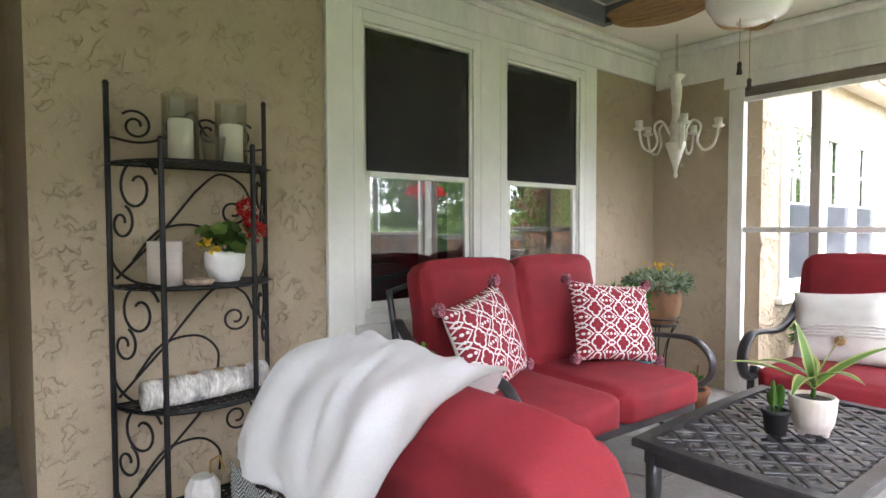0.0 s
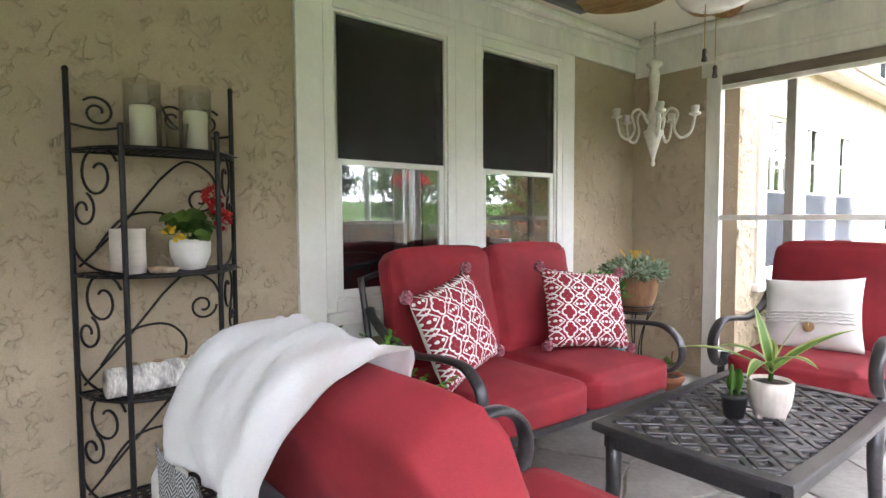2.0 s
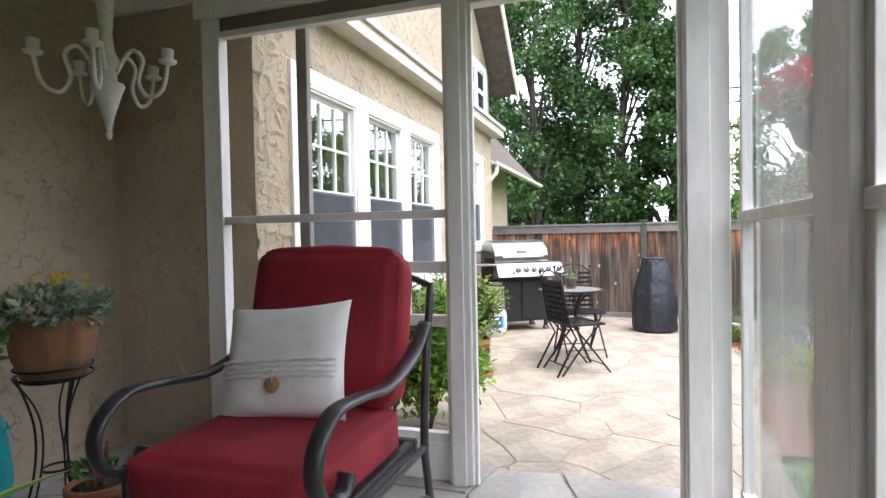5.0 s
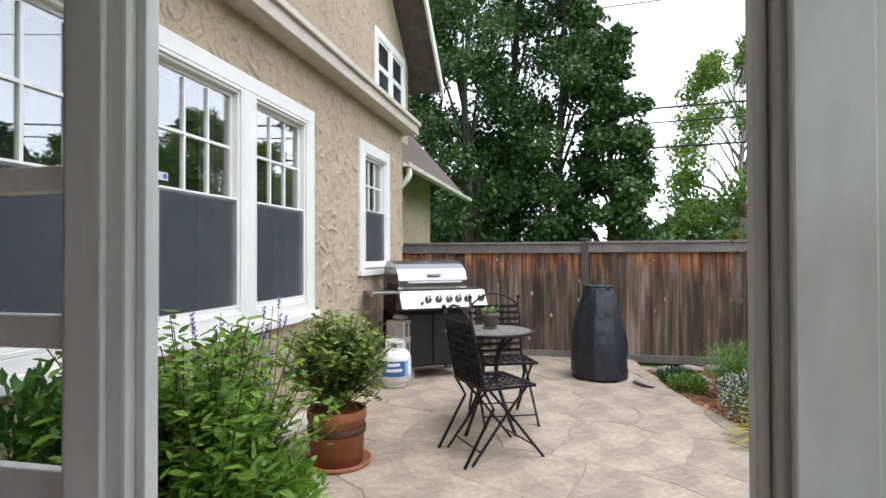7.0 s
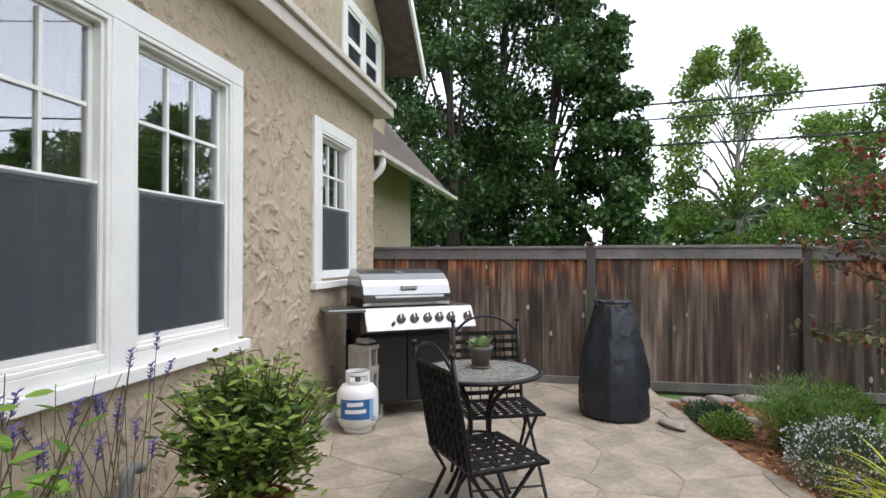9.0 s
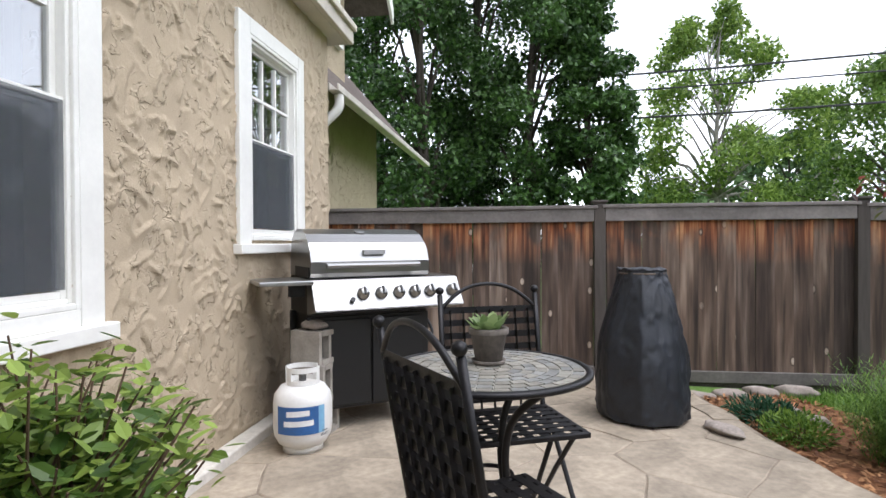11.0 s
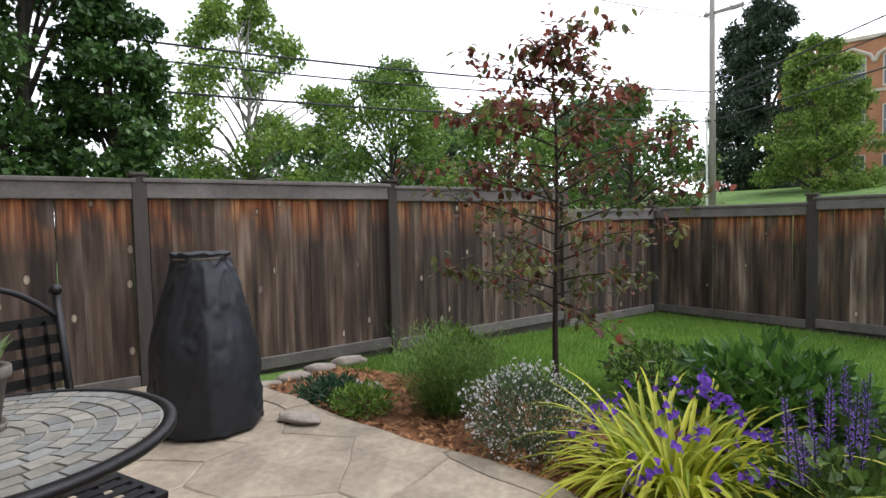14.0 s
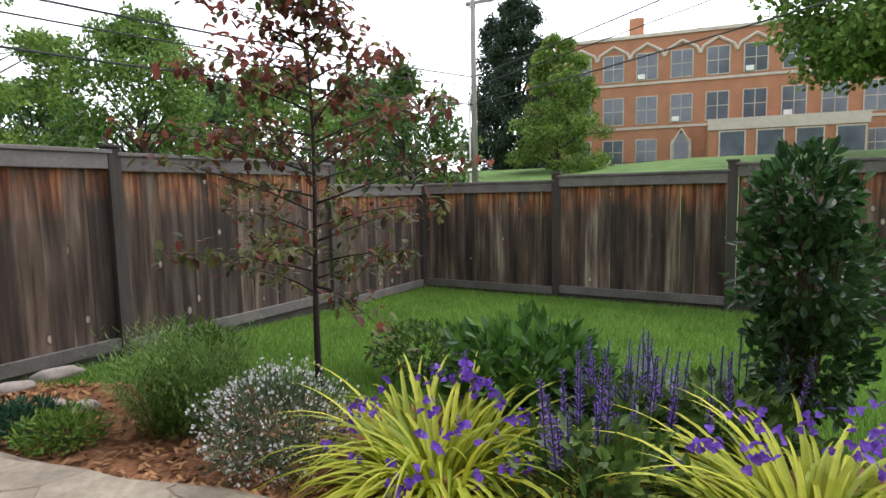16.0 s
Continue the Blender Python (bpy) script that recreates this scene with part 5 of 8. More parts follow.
for r, z in ((0.14, 0.60), (0.115, 0.585), (0.14, 0.635), (0.055, 0.21)):
    part("ring", sweep([(r * math.cos(a), r * math.sin(a), z) for a in [k * math.pi / 14 for k in range(28)]], 0.005, 6, closed=True), BLACK_IRON, t)
t = thing("potted_plant", pose(*ST, 0.592), "grey-green flowering plant in a brown barrel pot", "potted plant")
prof = [(0.08, 0), (0.115, 0.0), (0.15, 0.10), (0.168, 0.23), (0.172, 0.25), (0.160, 0.255), (0.155, 0.24), (0.002, 0.225)]
part("pot", lathe(prof, 30), plain("brown_glazed_pot", (0.22, 0.11, 0.05), 0.5, vary=0.35, scale=5, stretch=(3, 3, 0.5)), t, "brown barrel-striped pot", True)
bushy(t, "foliage", (0, 0, 0.285), (0.22, 0.22, 0.075), 1100, 0.045, GREY_LEAF, "grey-green foliage", 0.2, 11)
bm = bmesh.new()
for k in range(26):
    a, r, h = rnd(0, 6.3), rnd(0.0, 0.15), rnd(0.33, 0.41)
    x, y = r * math.cos(a), r * math.sin(a)
    sweep([(x * 0.8, y * 0.8, 0.3), (x, y, h)], 0.0012, 4, bm)
part("stalk", bm, GREEN_LEAF, t)
bm = bmesh.new()
for k in range(46):
    a, r, h = rnd(-1.2, 2.0), rnd(0.0, 0.16), rnd(0.335, 0.42)
    for q in range(5):
        b = q * 1.257
        leaf(bm, (r * math.cos(a), r * math.sin(a), h), (r * math.cos(a) + 0.017 * math.cos(b), r * math.sin(a) + 0.010 * math.sin(b), h + 0.012 * math.sin(b)), 0.014, None, 0.1, 2)
part("blossom", bm, YELLOW_PETAL, t, "small yellow flowers")
STOOL = (2.90, 2.27)
t = thing("garden_stool", pose(*STOOL, 0), "teal glazed drum-shaped ceramic garden stool", "stool")
part("body", lathe([(0.11, 0.0), (0.135, 0.0), (0.14, 0.03), (0.165, 0.12), (0.178, 0.28), (0.165, 0.44), (0.142, 0.53), (0.138, 0.55), (0.125, 0.565), (0.02, 0.57)], 36), TEAL, t, "", True)
bm = bmesh.new()
for k in range(20):
    a = k * math.pi / 10
    for z, r in ((0.10, 0.160), (0.46, 0.161)):
        bmesh.ops.create_icosphere(bm, subdivisions=2, radius=0.010, matrix=Matrix.Translation((r * math.cos(a), r * math.sin(a), z)))
part("studs", bm, TEAL, t, "rows of raised glazed studs", True)
t = thing("potted_plant", pose(*STOOL, 0.571), "leafy plant in a grey leaf-patterned pot", "potted plant")
pot(t, 0.095, 0.075, 0.15, plain("grey_patterned_glaze", (0.26, 0.25, 0.19), 0.5, vary=0.7, scale=22, fine=90, bump=0.1), "grey pot with a leaf pattern", 0.01)
bushy(t, "foliage", (0, 0, 0.20), (0.15, 0.15, 0.09), 420, 0.06, GREEN_LEAF, "", 0.4, 31)
t = thing("potted_plant", pose(3.22, 1.96, 0), "small succulent in a terracotta pot", "potted plant")
pot(t, 0.11, 0.08, 0.20, TERRACOTTA, "terracotta pot", 0.02)
for k in range(4):
    a = k * 1.7
    part("stem", sweep([(0.02 * math.cos(a), 0.02 * math.sin(a), 0.18), (0.04 * math.cos(a), 0.04 * math.sin(a), 0.24 + 0.04 * k)], 0.007, 6), plain("reddish_stem", (0.22, 0.07, 0.04), 0.6), t)
bushy(t, "foliage", (0, 0, 0.24), (0.07, 0.07, 0.05), 60, 0.045, GREEN_LEAF, "", 0.5, 41)
# ---- patio things ----
STEEL = plain("brushed_steel", (0.33, 0.325, 0.315), 0.28, 0.95, vary=0.08, scale=3, fine=200, bump=0.06, stretch=(1, 30, 30))
GRILL_BLACK = plain("black_enamel", (0.0035, 0.0035, 0.004), 0.5, vary=0.3)
PZ = PATIO


def grill(m):
    """A gas grill facing -y, 1.25 wide with its side shelves."""
    t = thing("gas_grill", m, "stainless steel gas grill with black cabinet", "grill")
    part("cabinet", boxes((-0.42, 0.27, -0.22, 0.24, 0.12, 0.66), bevel=0.006), GRILL_BLACK, t, "black cabinet")
    for x0, x1 in ((-0.405, -0.08), (-0.07, 0.255)):
        part("door", boxes((x0, x1, -0.240, -0.221, 0.14, 0.64), bevel=0.006), GRILL_BLACK, t)
    for sx in (-1, 1):
        for sy in (-0.20, 0.22):
            lx = -0.43 if sx < 0 else 0.28
            part("leg", boxes((lx - 0.022, lx + 0.022, sy - 0.022, sy + 0.022, 0.02, 0.66), bevel=0.004), GRILL_BLACK, t)
            part("foot", boxes((lx - 0.035, lx + 0.035, sy - 0.045, sy + 0.03, 0.0, 0.045), bevel=0.010), plain("grey_plastic", (0.10, 0.10, 0.10), 0.6), t)
    bm = bmesh.new()
    v = [bm.verts.new(p) for x in (-0.45, 0.46) for p in ((x, -0.405, 0.71), (x, -0.31, 0.875), (x, -0.20, 0.88), (x, -0.20, 0.67))]
    for f in ((0, 1, 2, 3), (7, 6, 5, 4), (0, 4, 5, 1), (1, 5, 6, 2), (2, 6, 7, 3), (3, 7, 4, 0)):
        bm.faces.new([v[i] for i in f])
    bmesh.ops.recalc_face_normals(bm, faces=bm.faces[:])
    bmesh.ops.bevel(bm, geom=bm.edges[:], offset=0.006, segments=2, affect="EDGES")
    part("control_panel", bm, STEEL, t, "slanted stainless control panel")
    part("firebox", boxes((-0.44, 0.29, -0.22, 0.26, 0.66, 0.88), bevel=0.008), GRILL_BLACK, t)
    for sx in (-1, 1):
        a, b = (-0.74, -0.455) if sx < 0 else (0.30, 0.46)
        part("side_shelf", boxes((a, b, -0.385 if sx < 0 else -0.215, 0.0 if sx < 0 else 0.22, 0.855, 0.88), bevel=0.006), STEEL, t, "stainless side shelf")
        part("shelf_bracket", boxes((b - 0.09, b - 0.005, -0.20, -0.16, 0.78, 0.854)), GRILL_BLACK, t)
    for i, x in enumerate((-0.17, -0.06, 0.05, 0.15, 0.25, 0.40)):
        k = part("knob", lathe([(0.002, -0.002), (0.034, 0.0), (0.036, 0.008), (0.028, 0.012), (0.024, 0.034), (0.020, 0.038), (0.002, 0.038)], 20), STEEL, t, "round control knob", True)
        k.matrix_basis = pose(x, -0.362, 0.795, 60, 0, 0)
        part("grip", boxes((-0.006, 0.006, -0.024, 0.024, 0.036, 0.048), bevel=0.002), GRILL_BLACK, k)
    part("igniter", lathe([(0.002, 0), (0.014, 0), (0.014, 0.02), (0.002, 0.02)], 14, m=pose(-0.24, -0.380, 0.76, 60, 0, 0)), GRILL_BLACK, t)
    bm = bmesh.new()
    arc = [(-0.24, 0.885), (-0.258, 0.91), (-0.262, 0.975), (-0.235, 1.045), (-0.20, 1.085), (-0.13, 1.135), (-0.04, 1.165), (0.06, 1.17), (0.14, 1.155), (0.21, 1.11), (0.25, 1.03), (0.26, 0.885)]
    L = [bm.verts.new((-0.44, y, z)) for y, z in arc]
    R = [bm.verts.new((0.29, y, z)) for y, z in arc]
    for i in range(len(arc) - 1):
        bm.faces.new((L[i], L[i + 1], R[i + 1], R[i]))
    bm.faces.new(L)
    bm.faces.new(R[::-1])
    bm.faces.new((L[0], R[0], R[-1], L[-1]))
    bmesh.ops.recalc_face_normals(bm, faces=bm.faces[:])
    lid = part("lid", bm, STEEL, t, "domed stainless lid")
    part("lid_end", boxes((-0.447, -0.441, -0.235, 0.10, 0.885, 0.945), bevel=0.002), GRILL_BLACK, lid)
    part("handle", sweep([(-0.36, -0.30, 0.955), (0.21, -0.30, 0.955)], 0.014, 10), STEEL, lid, "steel lid handle")
    for x in (-0.34, 0.19):
        part("handle_bracket", boxes((x - 0.012, x + 0.012, -0.30, -0.235, 0.945, 0.965)), STEEL, lid)
    part("badge", boxes((-0.13, 0.0, -0.268, -0.24, 1.015, 1.04)), plain("grey_badge", (0.30, 0.30, 0.30), 0.5), lid)
    g = part("thermometer", lathe([(0.002, 0), (0.034, 0), (0.034, 0.008), (0.002, 0.010)], 18, m=pose(-0.10, -0.10, 1.146, 24, 0, 0)), STEEL, lid)
    part("hose", sweep(curve_pts([(0.31, 0.1, 0.70), (0.40, 0.05, 0.60), (0.43, -0.02, 0.48), (0.33, -0.05, 0.40)], 6), 0.010, 8), BLACK_PLASTIC, t, smooth=True)
    return t


# the grill stands across the corner, its front turned to the patio
grill(pose(9.02, 1.38, PZ, 0, 0, -55))

t = thing("propane_tank", pose(8.38, 1.575, PZ, 0, 0, -62), "white propane tank with a blue label", "propane tank")
TANK = plain("white_enamel", (0.72, 0.71, 0.68), 0.35, vary=0.08, scale=5)
part("body", lathe([(0.10, 0.03), (0.125, 0.045), (0.147, 0.085), (0.152, 0.13), (0.152, 0.25), (0.145, 0.295), (0.115, 0.335), (0.06, 0.352), (0.03, 0.356)], 36), TANK, t, smooth=True)
bm = lathe([(0.100, 0.0), (0.104, 0.0), (0.104, 0.04), (0.100, 0.04)], 28, close=False)
part("foot_ring", bm, TANK, t, smooth=True)
for a0, a1 in ((20, 160), (200, 340)):
    bm = bmesh.new()
    for k in range(12):
        a, b = radians(a0 + (a1 - a0) * k / 12), radians(a0 + (a1 - a0) * (k + 1) / 12)
        solid = k < 2 or k > 9
        for zl, zh in (((0.345, 0.435),) if solid else ((0.345, 0.37), (0.41, 0.435))):
            vs = [bm.verts.new((r * math.cos(q), r * math.sin(q), z)) for q in (a, b) for r in (0.084, 0.090) for z in (zl, zh)]
            for f in ((0, 1, 3, 2), (4, 6, 7, 5), (2, 3, 7, 6), (0, 4, 5, 1), (1, 5, 7, 3), (0, 2, 6, 4)):
                bm.faces.new([vs[i] for i in f])
    part("collar", bm, TANK, t)
part("valve", lathe([(0.015, 0.35), (0.02, 0.36), (0.02, 0.39), (0.03, 0.395), (0.03, 0.41), (0.01, 0.415)], 14), plain("valve_grey", (0.2, 0.2, 0.2), 0.4, 0.6), t)


def wrap(r, a0, a1, z0, z1, slant=0.0, n=16):
    """A thin label bent round a cylinder."""
    bm = bmesh.new()
    rows = []
    for k in range(n + 1):
        s = k / n
        a = radians(a0 + (a1 - a0) * s)
        rows.append([bm.verts.new((r * math.cos(a), r * math.sin(a), z)) for z in (z0 + slant * s, z1 + slant * s)])
    for p, q in zip(rows, rows[1:]):
        bm.faces.new((p[0], q[0], q[1], p[1]))
    return bm


part("label_blue", wrap(0.1535, -150, -52, 0.115, 0.255), plain("blue_label", (0.03, 0.11, 0.30), 0.4), t, "blue paper label", True)
part("label_stripe", wrap(0.1541, -66, -52, 0.115, 0.255), plain("pale_blue_label", (0.20, 0.42, 0.62), 0.4), t, "pale blue stripe", True)
bm = bmesh.new()
for z, a0, a1 in ((0.075, -60, -40), (0.083, -60, -36), (0.10, -58, -42)):
    join(bm, wrap(0.1543 if z > 0.09 else 0.149, a0, a1, z + 0.02, z + 0.025))
part("small_print", bm, plain("label_print", (0.12, 0.12, 0.13), 0.5), t)
LETTER = plain("white_lettering", (0.8, 0.8, 0.8), 0.4)
bm = bmesh.new()
for z, a0, a1 in ((0.205, -128, -84), (0.155, -134, -76)):
    join(bm, wrap(0.1544, a0, a1, z, z + 0.028, 0.006))
part("wordmark", bm, LETTER, t, "white brand shapes on the label", True)

# hollow concrete blocks beside the grill
CINDER = plain("concrete_block", (0.33, 0.30, 0.26), 0.95, vary=0.2, scale=12, fine=90, bump=0.5)
for z, h, a in ((0.0, 0.40, -98), (0.401, 0.19, -106)):
    t = thing("concrete_block", pose(8.64, 1.60, PZ + z, 0, 0, a), "grey-brown hollow concrete block", "block", "stacked concrete blocks")
    for y0, y1 in ((-0.10, -0.07), (0.07, 0.10)):
        part("face_shell", boxes((-0.10, 0.10, y0, y1, 0, h), bevel=0.004), CINDER, t)
    webs = (0.0, 0.185, h - 0.03) if h > 0.3 else (0.0, h - 0.03)
    for z0 in webs:
        part("web", boxes((-0.10, 0.10, -0.0695, 0.0695, z0, z0 + 0.03)), CINDER, t)
    for z0, z1 in zip(webs, webs[1:]):
        part("cross_web", boxes((-0.10, 0.10, -0.012, 0.012, z0 + 0.03, z1)), CINDER, t)
STONE = plain("rough_stone", (0.36, 0.31, 0.27), 0.9, vary=0.3, scale=9, fine=60, bump=0.5)


def rock(name, m, size, label, seed, category="stone"):
    bm = bmesh.new()
    bmesh.ops.create_icosphere(bm, subdivisions=3, radius=1.0)
    for v in bm.verts:
        k = 1 + 0.28 * noise.noise(v.co * 1.3 + Vector((seed, 0, 0))) + 0.08 * noise.noise(v.co * 5 + Vector((seed, 0, 0)))
        z = max(-0.75, min(0.8, v.co.z * k))
        v.co = (v.co.x * k * size[0], v.co.y * k * size[1], (z + 0.75) * size[2])
    ob = part(name, bm, STONE, None, "", True)
    ob.matrix_basis = m
    return tagged(ob, label, category)


rock("stone", pose(8.645, 1.60, PZ + 0.592, 0, 0, 20), (0.10, 0.08, 0.035), "rough pinkish stone on the blocks", 4)
rock("stone", pose(8.88, -0.70, PZ + 0.002, 0, 0, 30), (0.135, 0.06, 0.030), "flat brown stone lying on the patio", 9)
for i, (x, y, a, sx) in enumerate(((9.83, -0.83, 75, 0.14), (9.92, -1.09, 70, 0.13), (10.02, -1.34, 72, 0.13), (10.08, -1.62, 76, 0.14), (9.75, -0.72, 30, 0.09), (9.45, -1.32, 20, 0.10), (9.30, -1.38, 50, 0.08))):
    rock("edging_stone", pose(x, y, -0.2, 0, 0, a), (sx, 0.06, 0.06), "squared pinkish edging stone by the fence", 20 + i)


# tile-topped bistro table
def bistro_table(m):
    t = thing("bistro_table", m, "round iron bistro table with grey mosaic top", "table")
    R, H = 0.318, 0.695
    part("rim", lathe([(R - 0.03, H - 0.016), (R - 0.006, H - 0.018), (R, H - 0.013), (R, H - 0.004), (R - 0.006, H), (R - 0.022, H), (R - 0.022, H - 0.008), (R - 0.03, H - 0.010)], 56, close=False), BLACK_IRON, t, "", True)
    part("bed", lathe([(0.002, H - 0.020), (R - 0.02, H - 0.020), (R - 0.02, H - 0.006), (0.002, H - 0.006)], 48), plain("pale_grout", (0.42, 0.40, 0.36), 0.9), t, "pale grout bed")
    tiles = plain("tan_slate_tile", (0.31, 0.29, 0.245), 0.42, vary=0.30, scale=16, fine=90, bump=0.2, rand=0.32)
    blue_tiles = plain("blue_slate_tile", (0.25, 0.25, 0.235), 0.42, vary=0.30, scale=16, fine=90, bump=0.2, rand=0.32)
    cache = {}
    for ring in range(8):
        r0, r1 = 0.005 + ring * 0.0362, 0.005 + (ring + 1) * 0.0362 - 0.005
        n = max(6, int(2 * math.pi * (r0 + r1) / 2 / 0.046))
        da = 2 * math.pi / n
        b = bmesh.new()
        g = 0.0024 / max(r1, 0.03)
        vs = []
        for z in (H - 0.007, H - 0.001):
            for r, a in ((r0, -da / 2 + g), (r1, -da / 2 + g), (r1, 0), (r1, da / 2 - g), (r0, da / 2 - g), (r0, 0)):
                vs.append(b.verts.new((r * math.cos(a), r * math.sin(a), z)))
        b.faces.new(vs[6:])
        for i in range(6):
            b.faces.new((vs[i], vs[(i + 1) % 6], vs[6 + (i + 1) % 6], vs[6 + i]))
        me = bpy.data.meshes.new("tile")
        b.to_mesh(me)
        b.free()
        me.materials.append(tiles)
        other = me.copy()
        other.materials.clear()
        other.materials.append(blue_tiles)
        for k in range(n):
            piece("tile", other if rnd(0, 1) < 0.4 else me, pose(0, 0, rnd(-0.0008, 0.0008), 0, 0, math.degrees(da * (k + 0.37 * ring))), t)
    for k in range(4):
        a = math.pi / 4 + k * math.pi / 2
        c, s = math.cos(a), math.sin(a)
        part("leg", sweep(curve_pts([(0.24 * c, 0.24 * s, 0.0), (0.15 * c, 0.15 * s, 0.16), (0.07 * c, 0.07 * s, 0.36), (0.09 * c, 0.09 * s, 0.54), (0.22 * c, 0.22 * s, H - 0.03)], 6), 0.012, 8), BLACK_IRON, t, smooth=True)
    for z, r in ((0.36, 0.075), (0.30, 0.085)):
        part("hoop", sweep([(r * math.cos(q), r * math.sin(q), z) for q in [k * math.pi / 12 for k in range(24)]], 0.007, 6, closed=True), BLACK_IRON, t)
    return t


bistro_table(pose(7.27, 0.535, PZ, 0, 0, 10))
t = thing("potted_plant", pose(7.32, 0.535, PZ + 0.6965) @ Matrix.Diagonal((0.86, 0.86, 0.9, 1)), "pale green succulent in a weathered grey pot", "potted plant")
GREY_CLAY = plain("weathered_grey_clay", (0.17, 0.145, 0.125), 0.9, vary=0.4, scale=7, fine=60, bump=0.4)
part("saucer", lathe([(0.03, 0), (0.058, 0.0), (0.064, 0.014), (0.058, 0.014), (0.054, 0.006), (0.002, 0.006)], 26), GREY_CLAY, t, smooth=True)
o = pot(t, 0.070, 0.048, 0.125, GREY_CLAY, "weathered grey clay pot", 0.012)
PALE_LEAF = leaf_material("pale_succulent_leaf", (0.09, 0.16, 0.045), (0.34, 0.43, 0.19), 0.45)
bm = bmesh.new()
for k in range(34):
    a, r = k * 2.4, rnd(0.0, 0.05)
    x, y = r * math.cos(a), r * math.sin(a)
    ln, el = rnd(0.045, 0.085), rnd(0.35, 1.25)
    leaf(bm, (x, y, 0.115), (x + ln * math.cos(a) * math.cos(el), y + ln * math.sin(a) * math.cos(el), 0.118 + ln * math.sin(el)), 0.042, None, 0.3, 4)
part("foliage", bm, PALE_LEAF, t, "pale fleshy leaves", True)


# folding bistro chairs with woven strap seats
def bistro_chair(m, label):
    t = thing("bistro_chair", m, label, "chair", "bistro chairs round the table")
    for s in (-1, 1):
        x = 0.185 * s
        part("back_post", sweep([(x, 0.30, 0.0), (x, -0.18 * 0 + 0.10, 0.34), (x, 0.17, 0.46), (x, 0.215, 0.70), (x, 0.255, 0.93)], 0.010, 8), BLACK_IRON, t, smooth=True)
        bm = bmesh.new()
        bmesh.ops.create_icosphere(bm, subdivisions=2, radius=0.016, matrix=Matrix.Translation((x, 0.258, 0.945)))
        part("finial", bm, BLACK_IRON, t, "", True)
        part("leg", sweep([(x * 0.92, 0.24, 0.0), (x * 0.92, 0.02, 0.27), (x * 0.92, -0.16, 0.47)], 0.009, 8), BLACK_IRON, t)
        part("leg", sweep([(x, -0.26, 0.0), (x, -0.02, 0.29), (x, 0.14, 0.47)], 0.009, 8), BLACK_IRON, t)
    part("stretcher", sweep([(-0.185, -0.20, 0.075), (0.185, -0.20, 0.075)], 0.006, 6), BLACK_IRON, t)
    part("stretcher", sweep([(-0.17, 0.18, 0.075), (0.17, 0.18, 0.075)], 0.006, 6), BLACK_IRON, t)
    part("top_arch", sweep(curve_pts([(-0.185, 0.247, 0.87), (-0.10, 0.262, 0.945), (0, 0.268, 0.97), (0.10, 0.262, 0.945), (0.185, 0.247, 0.87)], 6), 0.008, 8), BLACK_IRON, t, smooth=True)
    part("seat_frame", boxes((-0.20, 0.20, -0.20, -0.18, 0.455, 0.475), (-0.20, 0.20, 0.16, 0.18, 0.455, 0.475), (-0.20, -0.18, -0.18, 0.16, 0.455, 0.475), (0.18, 0.20, -0.18, 0.16, 0.455, 0.475), bevel=0.004), BLACK_IRON, t)
    for i in range(7):
        x = -0.155 + i * 0.0517
        part("seat_strap", boxes((x - 0.015, x + 0.015, -0.185, 0.165, 0.4735, 0.4755)), BLACK_IRON, t)
        y = -0.155 + i * 0.049
        part("seat_strap", boxes((-0.185, 0.185, y - 0.014, y + 0.014, 0.4765, 0.4785)), BLACK_IRON, t)
    lo, hi = Vector((0, 0.172, 0.47)), Vector((0, 0.246, 0.865))
    d = (hi - lo)
    for i in range(7):
        x = -0.150 + i * 0.050
        part("back_strap", sweep([(x, lo.y - 0.001, lo.z), (x, hi.y - 0.001, hi.z)], 0.0145, 4, flat=0.12), BLACK_IRON, t)
    for i in range(8):
        q = lo + d * (0.10 + 0.9 * i / 7)
        part("back_strap", boxes((-0.185, 0.185, q.y + 0.0015, q.y + 0.0035, q.z - 0.013, q.z + 0.013)), BLACK_IRON, t)
    t.scale = (1.06, 0.94, 0.945)
    return t


bistro_chair(pose(6.80, 0.455, PZ, 0, 0, 35), "black wrought-iron folding bistro chair with woven straps")
bistro_chair(pose(7.53, 0.47, PZ, 0, 0, -68), "black wrought-iron folding bistro chair behind the table")

